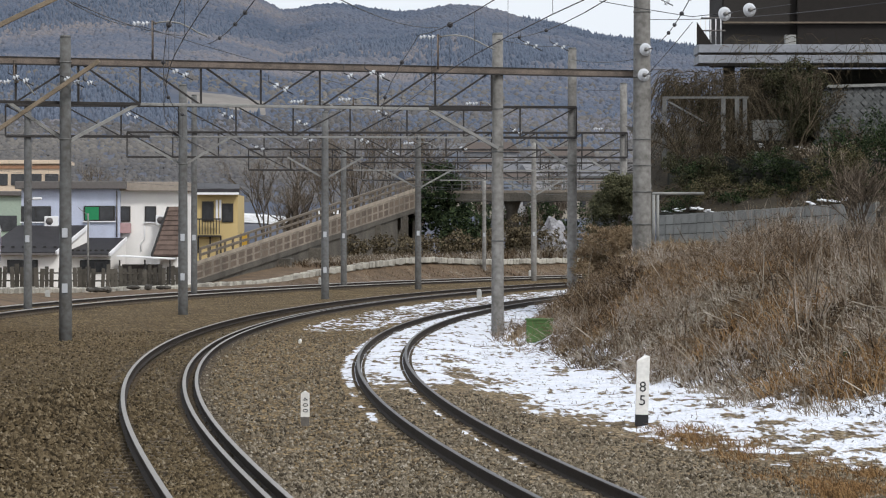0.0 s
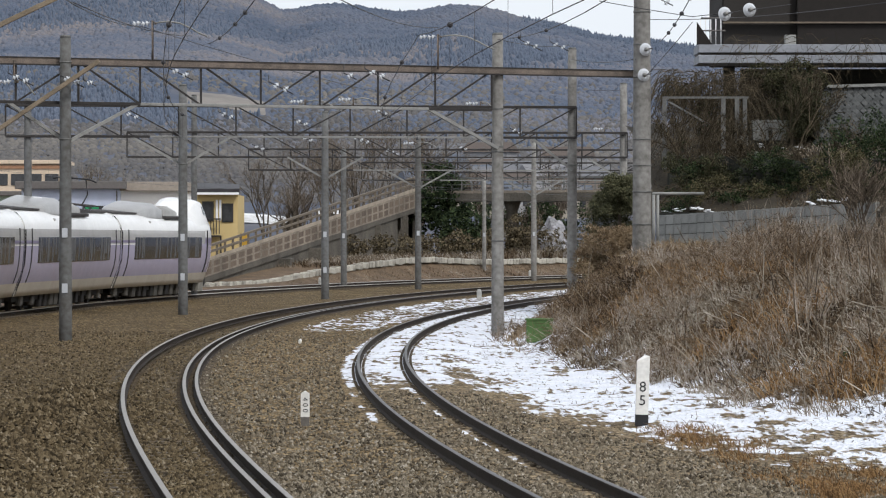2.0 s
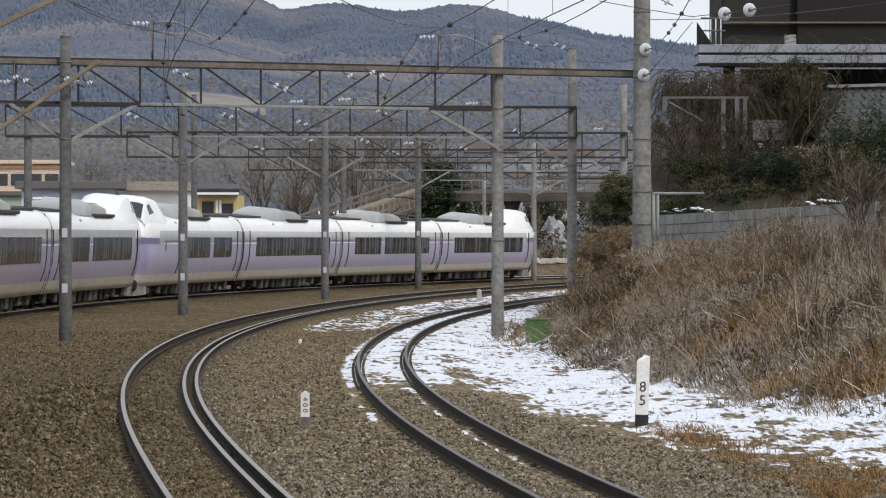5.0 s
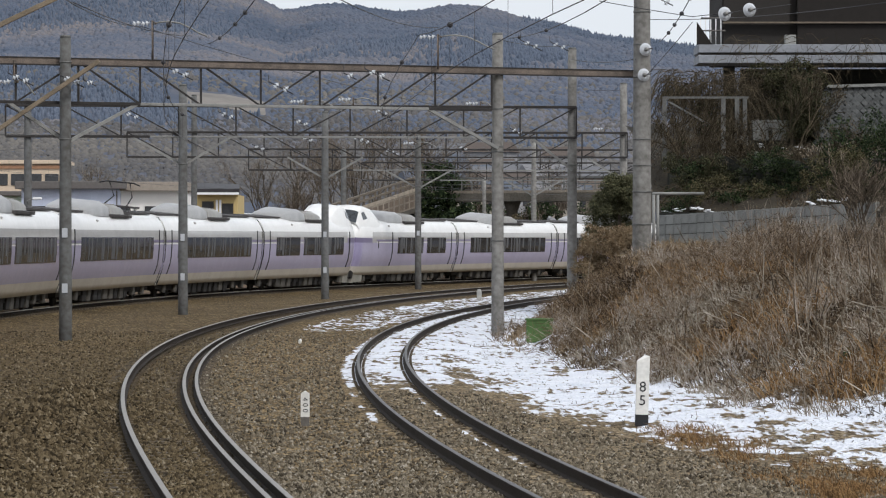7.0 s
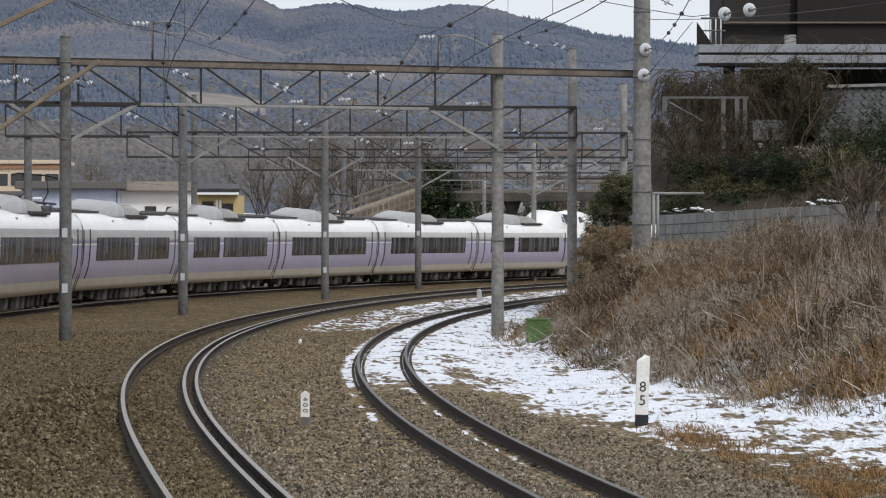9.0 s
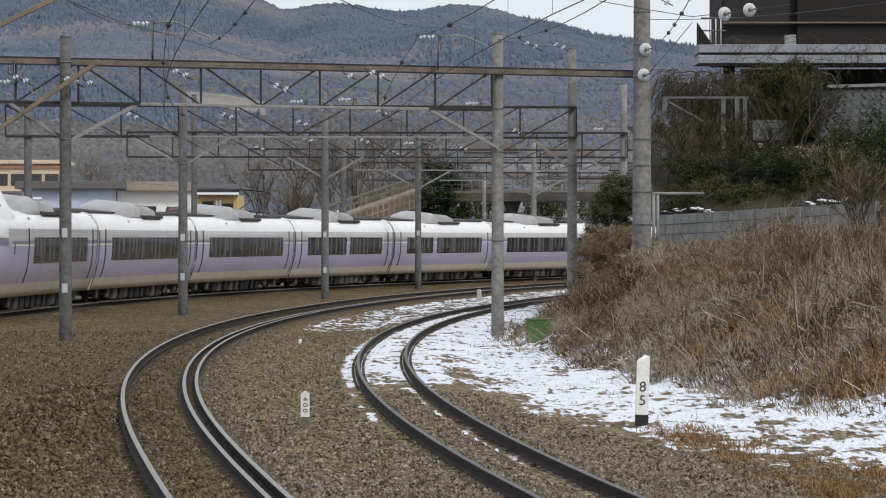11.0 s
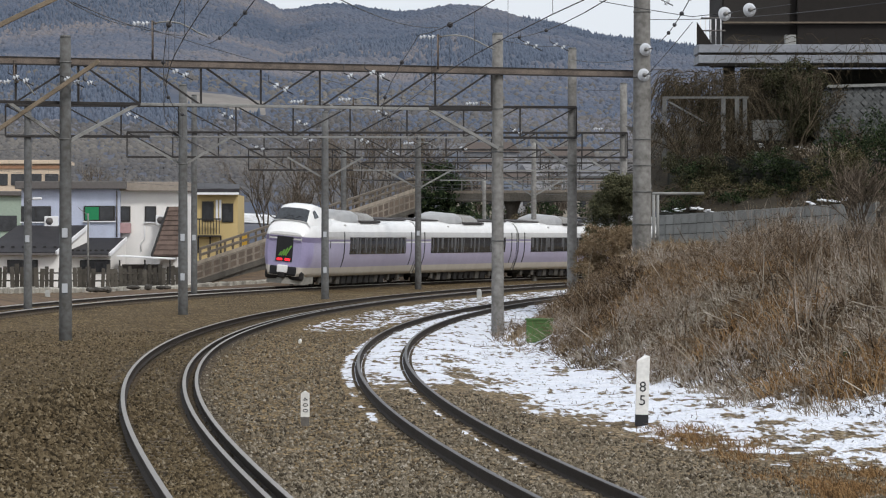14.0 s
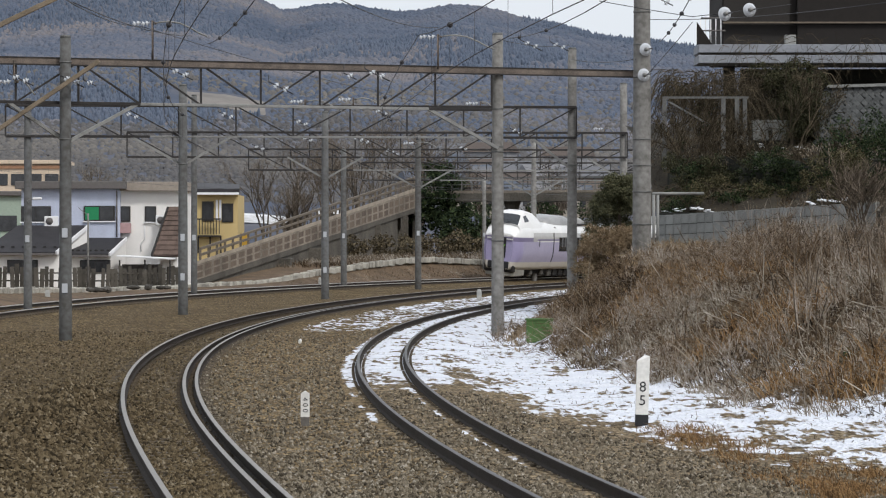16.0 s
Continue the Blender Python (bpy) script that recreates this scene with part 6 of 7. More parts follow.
for b, y, lv, h, sp, sd, tr in ((1215, 114.6, 300, 2.6, 0.8, 21, 3), (1270, 114, 310, 2.4, 0.9, 22, 3), (1400, 114.5, 270, 3.6, 0.7, 23, 2), (1330, 113, 330, 2.2, 0.9, 25, 6),
                                 (1480, 110, 330, 2.6, 0.9, 26, 6), (1220, 113, 340, 2.0, 0.9, 27, 6), (1530, 100, 420, 2.8, 0.8, 28, 7), (1545, 85, 520, 2.2, 0.8, 29, 7), (1400, 96, 480, 2.0, 0.9, 30, 7), (1300, 95, 500, 1.7, 0.9, 31, 7), (1480, 88, 520, 2.0, 0.9, 32, 7)):
    p = P(b, lv, y)
    bare_tree(p.x, y, p.z, h, sp, sd, tr, 4, M_VINE if y > 105 else None, 0.03)


def creepers(n, seed, b0, b1, l0, l1, y, drop):
    """Arching dry vines hanging from the slab and the shed."""
    rng = random.Random(seed)
    V, F = [], []
    for i in range(n):
        p = P(rng.uniform(b0, b1), rng.uniform(l0, l1), y + rng.uniform(-1.2, 1.2))
        d = Vector((rng.uniform(-1.2, 1.0), rng.uniform(-0.6, 0.3), rng.uniform(-0.1, 0.7)))
        L = rng.uniform(0.5, 1.6)
        pts = [p + d * (L * t) + Vector((0, 0, -drop * L * t * t)) for t in (0, 0.35, 0.7, 1.0)]
        vs, fs = tube_data(pts, [0.011, 0.01, 0.008, 0.005], 3, False)
        b = len(V)
        V.extend(vs)
        F.extend([tuple(k + b for k in f) for f in fs])
    return V, F


V, F = [], []
for args in ((750, 1, 1170, 1340, 122, 178, 117.5, 1.5), (260, 2, 1330, 1470, 115, 200, 118.0, 1.2), (300, 3, 1190, 1420, 180, 270, 116.6, 1.0), (90, 4, 1280, 1560, 60, 110, 120.8, 1.0), (500, 5, 1180, 1568, 325, 372, 111.6, 1.0)):
    v, f = creepers(*args)
    b = len(V)
    V.extend(v)
    F.extend([tuple(k + b for k in q) for q in f])
tagged(obj("dry_creepers", V, F, M_VINE), "tangle of dry brown creepers hanging below the house", "creepers", kind="stuff")


def leafy(name, centres, n, size, material, label, seed, trunk=None, cat="shrub", aspect=0.45):
    """An uneven crown of many small leaves in clumps round the centres (place, radii)."""
    rng = np.random.default_rng(seed)
    c0 = Vector(centres[0][0])
    base = trunk or (c0.x, c0.y, c0.z - centres[0][1][2])
    e = tagged(empty(name, pose(*base)), label, cat)
    vs, fs = [], []
    w = np.array([r[0] * r[2] for _, r in centres])
    pick = rng.choice(len(centres), n, p=w / w.sum())
    clump = [rng.normal(0, 1, (26, 3)) for _ in centres]
    for i in range(n):
        c, r = centres[pick[i]]
        q = clump[pick[i]][rng.integers(26)]
        q = q / max(1.0, np.linalg.norm(q) / 1.0) + rng.normal(0, 0.17, 3)
        p = np.array([c[0] + q[0] * r[0] - base[0], c[1] + q[1] * r[1] - base[1], c[2] + q[2] * r[2] - base[2]])
        a = rng.normal(0, 1, 3)
        a /= np.linalg.norm(a)
        b = np.cross(a, rng.normal(0, 1, 3))
        b /= np.linalg.norm(b)
        s = size * rng.uniform(0.6, 1.4)
        k = len(vs)
        vs += [p - a * s, p + b * s * aspect, p + a * s, p - b * s * aspect]
        fs.append((k, k + 1, k + 2, k + 3))
    obj("crown", vs, fs, material, e)
    hgt = c0.z - base[2]
    tube("trunk", [(0, 0, -0.3), (0.03, 0, hgt * 0.5), (0, 0, hgt)], [0.09, 0.07, 0.03], M_BARK, e, sides=6)


def clusters(b0, b1, l0, l1, y, r, n, seed):
    rnd = random.Random(seed)
    return [(tuple(P(rnd.uniform(b0, b1), rnd.uniform(l0, l1), y + rnd.uniform(-0.8, 0.8))), (r * rnd.uniform(0.6, 1.2), r, r * rnd.uniform(0.5, 1.0))) for _ in range(n)]


leafy("conifer", clusters(750, 812, 330, 400, 262, 1.3, 12, 1), 5000, 0.16, M_LEAF, "dark evergreen tree beside the ramp", 1, (px_x(780, 262), 262, 0.8), "tree")
leafy("conifer", clusters(765, 800, 300, 340, 264, 0.8, 6, 2), 2200, 0.15, M_LEAF, "dark narrow evergreen tree beside the ramp", 2, (px_x(785, 264), 264, 0.8), "tree")
leafy("dark_shrub", clusters(800, 850, 390, 430, 259, 1.1, 7, 3), 2200, 0.15, M_LEAF, "dark evergreen shrub under the bridge", 3, (px_x(820, 259), 259, 0.6))
leafy("dark_shrub", clusters(1520, 1600, 645, 690, 62.5, 0.3, 12, 61), 2200, 0.05, M_VINE, "dark dead shrub at the foot of the bank in the snow", 61, (px_x(1560, 62.5), 62.5, 0.0))
leafy("brown_shrub", clusters(600, 740, 425, 462, 236, 0.55, 30, 26), 6000, 0.09, M_BROWNLEAF, "dry brown brush under the ramp", 26, (px_x(690, 236), 236, 1.0))
leafy("brown_shrub", clusters(745, 880, 415, 462, 247, 0.7, 34, 27), 7000, 0.1, M_BROWNLEAF, "dry brown brush behind the railway bank", 27, (px_x(800, 247), 247, 1.0))
leafy("dark_shrub", clusters(800, 1030, 360, 440, 276, 1.0, 26, 28), 6000, 0.13, M_LEAF, "dark evergreen hedge behind the bridge", 28, (px_x(900, 276), 276, 1.0))
leafy("brown_shrub", clusters(860, 1030, 400, 462, 252, 0.7, 30, 29), 7000, 0.1, M_BROWNLEAF, "dry brown brush under the bridge", 29, (px_x(950, 252), 252, 1.0))
bm = bmesh.new()
bmesh.ops.create_icosphere(bm, subdivisions=3, radius=1.0)
for v in bm.verts:
    v.co *= 1 + 0.25 * noise.noise(v.co * 2.1)
o = part("pale_rock", bm, mat("pale_lichen_rock", (0.34, 0.34, 0.36), 0.95, 0.6, 1.6, 8, 0.5), None)
o.matrix_world = pose(px_x(978, 268), 268, 1.6) @ Matrix.Diagonal((1.4, 0.9, 2.6, 1))
tagged(o, "pale grey rock face behind the bridge", "rock")
def sloping(l0, l1, y, r, n, seed):
    """Clump centres of a mass whose left side leans back towards the top."""
    rnd = random.Random(seed)
    out = []
    for _ in range(n):
        lv = rnd.uniform(l0, l1)
        b = rnd.uniform(float(np.interp(lv, [310, 345, 400, 450, 480], [1098, 1062, 1042, 1030, 1024])), 1128)
        out.append((tuple(P(b, lv, y + rnd.uniform(-0.8, 0.8))), (r * rnd.uniform(0.6, 1.1), r, r * rnd.uniform(0.5, 1.0))))
    return out


leafy("olive_shrub", sloping(318, 420, 113, 0.34, 34, 4), 22000, 0.055, M_LEAFOLIVE, "large feathery olive-green shrub on the bank", 4, (px_x(1095, 113), 113, 1.6), "shrub", 0.2)
leafy("olive_shrub", sloping(345, 478, 114.5, 0.38, 52, 24), 16000, 0.055, M_LEAFOLIVE, "olive-brown undergrowth beside the bank", 24, (px_x(1085, 114.5), 114.5, 1.2), "shrub", 0.2)
leafy("brown_shrub", sloping(408, 482, 112, 0.34, 40, 25), 17000, 0.055, M_TAN, "dry brown leafy shrub beside the bank", 25, (px_x(1080, 112), 112, 1.2), "shrub", 0.16)
leafy("dark_shrub", clusters(1470, 1600, 225, 345, 108, 0.55, 34, 5), 12000, 0.045, M_LEAF, "dark evergreen shrub on the bank", 5, (px_x(1540, 108), 108, 3.4))
leafy("dark_shrub", clusters(1360, 1450, 130, 260, 119.5, 0.5, 16, 6), 9000, 0.045, M_LEAF, "dark evergreen shrub below the balcony", 6, (px_x(1400, 119.5), 119.5, 5.5))
leafy("dark_shrub", clusters(1200, 1330, 290, 360, 113, 0.42, 20, 7), 8000, 0.04, M_LEAF, "dark evergreen undergrowth above the block wall", 7, (px_x(1260, 113), 113, 3.5))
leafy("dark_shrub", clusters(1340, 1500, 280, 345, 111.5, 0.42, 22, 8), 9000, 0.04, M_LEAF, "dark evergreen undergrowth above the block wall", 8, (px_x(1420, 111.5), 111.5, 3.6))
leafy("dark_shrub", clusters(1500, 1590, 620, 700, 62, 0.22, 12, 9), 3500, 0.035, M_LEAF, "low dark shrub at the edge of the snow", 9, (px_x(1550, 62), 62, 0.0))
leafy("dark_shrub", clusters(1180, 1360, 335, 372, 110.9, 0.3, 24, 17), 4500, 0.045, M_LEAF, "dark evergreen ground cover along the block wall", 17, (px_x(1270, 110.9), 110.9, 3.4))
leafy("olive_shrub", clusters(1180, 1480, 318, 368, 110.8, 0.3, 30, 18), 8000, 0.034, M_OLIVEBROWN, "olive-brown low shrub along the block wall", 18, (px_x(1330, 110.8), 110.8, 3.4))
leafy("dark_shrub", clusters(1335, 1450, 120, 215, 117.0, 0.45, 16, 19), 9000, 0.04, M_OLIVEDARK, "dark evergreen shrub below the balcony", 19, (px_x(1390, 117), 117, 5.4))
leafy("olive_shrub", clusters(1440, 1560, 270, 345, 107, 0.4, 18, 20), 8000, 0.036, M_OLIVEBROWN, "olive-brown shrub on the bank", 20, (px_x(1500, 107), 107, 3.6))
leafy("olive_shrub", clusters(1395, 1455, 125, 235, 116.2, 0.42, 18, 51), 12000, 0.035, M_OLIVEDARK, "large dark olive-brown bush below the balcony", 51, (px_x(1400, 116.2), 116.2, 5.0))
leafy("olive_shrub", clusters(1180, 1560, 285, 335, 112.4, 0.34, 44, 52), 14000, 0.034, M_OLIVEDARK, "dark olive-brown undergrowth over the terrace wall", 52, (px_x(1360, 112.4), 112.4, 3.7))
leafy("dark_shrub", clusters(1190, 1290, 150, 260, 118.5, 0.4, 12, 10), 5000, 0.04, M_LEAF, "dark evergreen shrub inside the shed frame", 10, (px_x(1240, 118.5), 118.5, 5.3))


def snow_patches():
    rnd = random.Random(31)
    bm = bmesh.new()
    spots = [(1205, 372, 110.3), (1232, 371, 110.2), (1250, 374, 110.0), (1180, 376, 110.4), (1438, 360, 104.3), (1462, 357, 103.8), (1480, 356, 103.3), (1500, 352, 102.8), (1360, 455, 96), (1398, 500, 92), (1378, 505, 92), (1440, 524, 88), (1420, 545, 86),
             (1455, 540, 87), (1475, 536, 87), (1360, 548, 85), (1380, 262, 115.6), (1408, 262, 115.4), (1350, 258, 116.2), (1490, 258, 115.4)]
    for b, lv, y in spots:
        for _ in range(3):
            p = P(b + rnd.uniform(-9, 9), lv + rnd.uniform(-3, 3), y + rnd.uniform(-0.3, 0.3))
            r = bmesh.ops.create_icosphere(bm, subdivisions=1, radius=1.0)
            sx = rnd.uniform(0.07, 0.2)
            bmesh.ops.transform(bm, matrix=Matrix.Translation(p) @ pose(0, 0, 0, 0, rnd.uniform(-15, 15), 0) @ Matrix.Diagonal((sx, 0.15, rnd.uniform(0.02, 0.05), 1)), verts=r["verts"])
    o = part("snow_patch", bm, M_SNOW, None)
    tagged(o, "small scraps of old snow lying on walls and brush", "snow", kind="stuff")


snow_patches()


def loose_stones():
    rng = np.random.default_rng(9)
    n = 90000
    y = 36 + 70 * rng.random(n) ** 1.7
    x = rng.uniform(-0.14, 0.135, n) * y
    z, sn, so = ground_z(x, y)
    m = (sn < 0.45) & (so < 0.5)
    for t in (OUTER, MIDDLE, SIDING):
        d = abs(x - t.x_at(y))
        m &= abs(d - GAUGE / 2) > 0.07
    x, y, z = x[m], y[m], z[m]
    n = len(x)
    s = rng.uniform(0.013, 0.034, n) * np.where((x < -4.2) & (y < 56), 1.1, 1.0)
    dirs = np.array([(1, 0, 0), (-1, 0, 0), (0, 1, 0), (0, -1, 0), (0, 0, 1), (0, 0, -1)], float)
    vs = dirs[None] * s[:, None, None] * rng.uniform(0.6, 1.25, (n, 6, 3)) + rng.normal(0, 0.15, (n, 6, 3)) * s[:, None, None]
    vs += np.stack([x, y, z + s * 0.3], -1)[:, None]
    f = np.array([(0, 2, 4), (2, 1, 4), (1, 3, 4), (3, 0, 4), (2, 0, 5), (1, 2, 5), (3, 1, 5), (0, 3, 5)])
    right = x > MIDDLE.x_at(y) + 0.75
    dark = island_mat("loose_brown_ballast", [(0, (0.024, 0.018, 0.01)), (0.5, (0.104, 0.077, 0.043)), (0.88, (0.165, 0.128, 0.077)), (1, (0.25, 0.21, 0.15))])
    pale = island_mat("loose_grey_ballast", [(0, (0.035, 0.028, 0.02)), (0.5, (0.14, 0.116, 0.082)), (0.88, (0.22, 0.188, 0.14)), (1, (0.34, 0.305, 0.25))])
    for sel, mt, lb in ((~right, dark, "loose angular brown ballast stones"), (right, pale, "loose angular greyish ballast stones")):
        k = int(sel.sum())
        fs = (f[None] + (np.arange(k) * 6)[:, None, None]).reshape(-1, 3)
        tagged(obj("ballast_stones", vs[sel].reshape(-1, 3).tolist(), fs.tolist(), mt), lb, "ballast", kind="stuff")


loose_stones()


def ballast_heap():
    """Coarse dark stones on the low heap beside the middle track."""
    rng = np.random.default_rng(19)
    n = 5000
    y = rng.normal(49, 5.5, n)
    x = -5.9 - 0.05 * (y - 50) + rng.normal(0, 0.62, n)
    z = ground_z(x, y)[0]
    r = rng.uniform(0.018, 0.05, n)
    dirs = np.array([(1, 0, 0), (-1, 0, 0), (0, 1, 0), (0, -1, 0), (0, 0, 1), (0, 0, -1)], float)
    vs = dirs[None] * r[:, None, None] * rng.uniform(0.6, 1.25, (n, 6, 3)) + rng.normal(0, 0.2, (n, 6, 3)) * r[:, None, None]
    vs += np.stack([x, y, z + r * 0.4], -1)[:, None]
    f = np.array([(0, 2, 4), (2, 1, 4), (1, 3, 4), (3, 0, 4), (2, 0, 5), (1, 2, 5), (3, 1, 5), (0, 3, 5)])
    fs = (f[None] + (np.arange(n) * 6)[:, None, None]).reshape(-1, 3)
    mt = island_mat("old_dark_ballast", [(0, (0.02, 0.015, 0.008)), (0.5, (0.082, 0.06, 0.033)), (0.88, (0.14, 0.108, 0.065)), (1, (0.21, 0.17, 0.115))])
    tagged(obj("ballast_heap", vs.reshape(-1, 3).tolist(), fs.tolist(), mt), "low heap of coarse dark old ballast", "ballast", kind="stuff")


ballast_heap()

# ---- the train ----
PROF = [(1.14, 0.64), (1.21, 0.86), (1.28, 1.14), (1.355, 1.40), (1.405, 1.66), (1.42, 1.9), (1.42, 2.2), (1.405, 2.5), (1.385, 2.78), (1.35, 3.10), (1.27, 3.32), (1.14, 3.52), (0.92, 3.68), (0.5, 3.76), (0.0, 3.78)]
BANDS = [2, 2, 1, 1, 1, 1, 1, 3, 3, 0, 0, 0, 0, 0]      # material of each strip of the side: white, lilac, cream, grey
CARMATS = [M_WHITE, M_LILAC, M_CREAM, M_GREY, M_LILACD, M_LILACSHADE]


def side_y(z):
    return float(np.interp(z, [p[1] for p in PROF], [p[0] for p in PROF]))


def nose_shape(d):
    """Width factor, roof height and skirt height at d metres behind the front."""
    w = float(np.interp(d, [0, 0.12, 0.4, 1.0, 2.0, 3.2], [0.66, 0.78, 0.88, 0.95, 0.99, 1.0]))
    top = float(np.interp(d, [0, 0.12, 0.3, 0.7, 1.2, 1.8, 2.6, 3.4, 4.4, 5.4, 6.4], [2.98, 3.1, 3.3, 3.6, 3.7, 3.76, 3.78, 3.78, 3.78, 3.78, 3.78]))
    return w, top


def loft(name, xs, shape, parent, cap=True):
    ring = [(y, z) for y, z in PROF] + [(-y, z) for y, z in PROF[-2::-1]]
    n = len(ring)
    vs, fs, ix = [], [], []
    for x, d in xs:
        w, top = shape(d)
        for y, z in ring:
            zz = z if z < 2.78 else 2.78 + (z - 2.78) * (top - 2.78) / 1.0
            ww = w
            if z > 2.78 and d < 6.4:
                ww = w * (1 - 0.05 * max(0, (top - 3.78) / 0.6) * (z - 2.78))
            vs.append((x, y * ww, zz))
    bands = BANDS + BANDS[::-1]
    for i in range(len(xs) - 1):
        for k in range(n - 1):
            fs.append((i * n + k, i * n + k + 1, (i + 1) * n + k + 1, (i + 1) * n + k))
            m = bands[k]
            if xs[i][1] < 2.4 and m == 3:
                m = 0 if k in (8, n - 10) else 4
            # lilac strips near the front use the shaded copy
            if xs[i][1] < 0.9 and m == 1:
                m = 5
            ix.append(m)
        fs.append((i * n + n - 1, i * n, (i + 1) * n, (i + 1) * n + n - 1))
        ix.append(2)
    for i in (0, len(xs) - 1):
        row = [len(vs) + k for k in range(n)]
        vs += [vs[i * n + k] for k in range(n)]
        h = n // 2
        for k in range(h):
            fs.append((row[k], row[k + 1], row[n - 2 - k], row[n - 1 - k]) if k < h - 1 else (row[k], row[k + 1], row[n - 1 - k]))
            ix.append(5 if cap and bands[k] == 1 and i == 0 and xs[0][1] < 1 else bands[k])
    o = obj(name, vs, fs, CARMATS, parent, idx=ix)
    me = o.data
    around = (len(xs) - 1) * n
    me.polygons.foreach_set("use_smooth", [q < around and q % n != n - 1 for q in range(len(fs))])
    bm = bmesh.new()
    bm.from_mesh(me)
    bmesh.ops.recalc_face_normals(bm, faces=bm.faces)
    bm.to_mesh(me)
    bm.free()
    return o


def side_panel(name, x0, x1, z0, z1, sgn, material, parent, off=0.012, slant=0.0, label=""):
    """A thin panel that follows the curve of the car's side."""
    zs = np.linspace(z0, z1, 6)
    vs, fs = [], []
    for z in zs:
        sh = slant * ((z - z0) / (z1 - z0) - 0.5) ** 2 * 4
        y = sgn * (side_y(z) + off)
        vs += [(x0 + sh, y, z), (x1 + sh, y, z)]
    for z in zs:
        sh = slant * ((z - z0) / (z1 - z0) - 0.5) ** 2 * 4
        y = sgn * (side_y(z) - 0.03)
        vs += [(x0 + sh, y, z), (x1 + sh, y, z)]
    m = len(zs)
    for i in range(m - 1):
        a = 2 * i
        q = [(a, a + 1, a + 3, a + 2), (a, a + 2, a + 2 + 2 * m, a + 2 * m), (a + 1, a + 1 + 2 * m, a + 3 + 2 * m, a + 3)]
        fs += [f[::-1] for f in q] if sgn > 0 else q
    t = 2 * (m - 1)
    fs += [(0, 1, 1 + 2 * m, 2 * m), (t, t + 1, t + 1 + 2 * m, t + 2 * m)]
    return obj(name, vs, fs, material, parent, label)


def bogie(x, parent):
    b = part("bogie", box_bm(3.2, 1.9, 0.28, (x, 0, 0.5), 0.05), M_UNDER, parent)
    for sx in (-1.05, 1.05):
        for sy in (-1, 1):
            part("axle_box", box_bm(0.45, 0.2, 0.4, (x + sx, sy * 0.95, 0.45), 0.05), M_UNDER2, b)
    for sx in (-1.05, 1.05):
        for sy in (-1, 1):
            bm = bmesh.new()
            bmesh.ops.create_cone(bm, cap_ends=True, segments=20, radius1=0.43, radius2=0.41, depth=0.13)
            bmesh.ops.transform(bm, matrix=pose(x + sx, sy * 0.56, 0.43, 90, 0, 0), verts=bm.verts)
            part("wheel", bm, M_UNDER, b)


def fairing(name, x, ls, material, parent, label):
    vs, fs = [], []
    for dx, hh, w in ls:
        vs += [(x + dx, -w, 3.62), (x + dx, -w * 0.93, 3.70 + hh * 0.7), (x + dx, -w * 0.62, 3.74 + hh), (x + dx, w * 0.62, 3.74 + hh), (x + dx, w * 0.93, 3.70 + hh * 0.7), (x + dx, w, 3.62)]
    for i in range(len(ls) - 1):
        for k in range(5):
            fs.append((i * 6 + k, i * 6 + k + 1, i * 6 + k + 7, i * 6 + k + 6)[::-1])
    e = (len(ls) - 1) * 6
    fs += [(0, 1, 2, 3, 4, 5), (e + 5, e + 4, e + 3, e + 2, e + 1, e)]
    return obj(name, vs, fs, material, parent, label, smooth=True)


def roof_unit(parent, k):
    """A rounded silver hump and the ribbed metal air conditioner behind it on a dark base plate; k turns the order round."""
    def run(ls):
        return [(k * dx, hh, w) for dx, hh, w in ls][::k]
    fairing("roof_hump", 0, run([(-4.9, 0.02, 0.8), (-4.6, 0.2, 0.9), (-4.0, 0.34, 0.98), (-3.2, 0.44, 1.03), (-2.2, 0.5, 1.05), (-1.3, 0.48, 1.05), (-0.8, 0.4, 1.03), (-0.6, 0.2, 0.98)]), M_ROOFDULL, parent, "rounded silver roof hump")
    u = fairing("roof_air_conditioner", 0, run([(-0.65, 0.30, 0.98), (-0.5, 0.38, 1.0), (2.2, 0.34, 1.0), (2.6, 0.26, 0.98), (2.7, 0.05, 0.95)]), M_ROOFGREY, parent, "ribbed metal roof air conditioner")
    for i in range(6):
        part("rib", box_bm(0.05, 1.3, 0.03, (k * (-0.35 + 0.44 * i), 0, 4.11), 0.01), M_ROOFGREY, u)
    part("vent", box_bm(4.0, 2.36, 0.13, (k * 1.3, 0, 3.66), 0.03), M_ROOFDARK, u, "dark base plate")
    part("service_hatch", box_bm(0.3, 2.44, 0.16, (k * -4.0, 0, 3.42), 0.02), M_GREY, parent, "small grey vent on the roof edge")


def pantograph(x, parent):
    p = part("pantograph", box_bm(2.2, 1.4, 0.08, (x, 0, 4.02), 0.02), M_ROOFDARK, parent, "black folding current collector")
    for sx in (-0.8, 0.8):
        for sy in (-0.55, 0.55):
            part("insulator", insulator_bm(0.26, 0.09, 3, pose(x + sx, sy, 3.88)), M_INS, p, "white porcelain insulator")
    for sy in (-0.5, 0.5):
        tube("arm", [(x - 0.8, sy, 4.08), (x + 0.7, sy * 0.8, 4.45), (x - 0.3, sy * 0.9, 5.05)], 0.03, M_BLACK, p, sides=6)
    tube("contact_bar", [(x - 0.3, -0.9, 4.98), (x - 0.3, -0.6, 5.07), (x - 0.3, 0.6, 5.07), (x - 0.3, 0.9, 4.98)], 0.035, M_BLACK, p, sides=6)


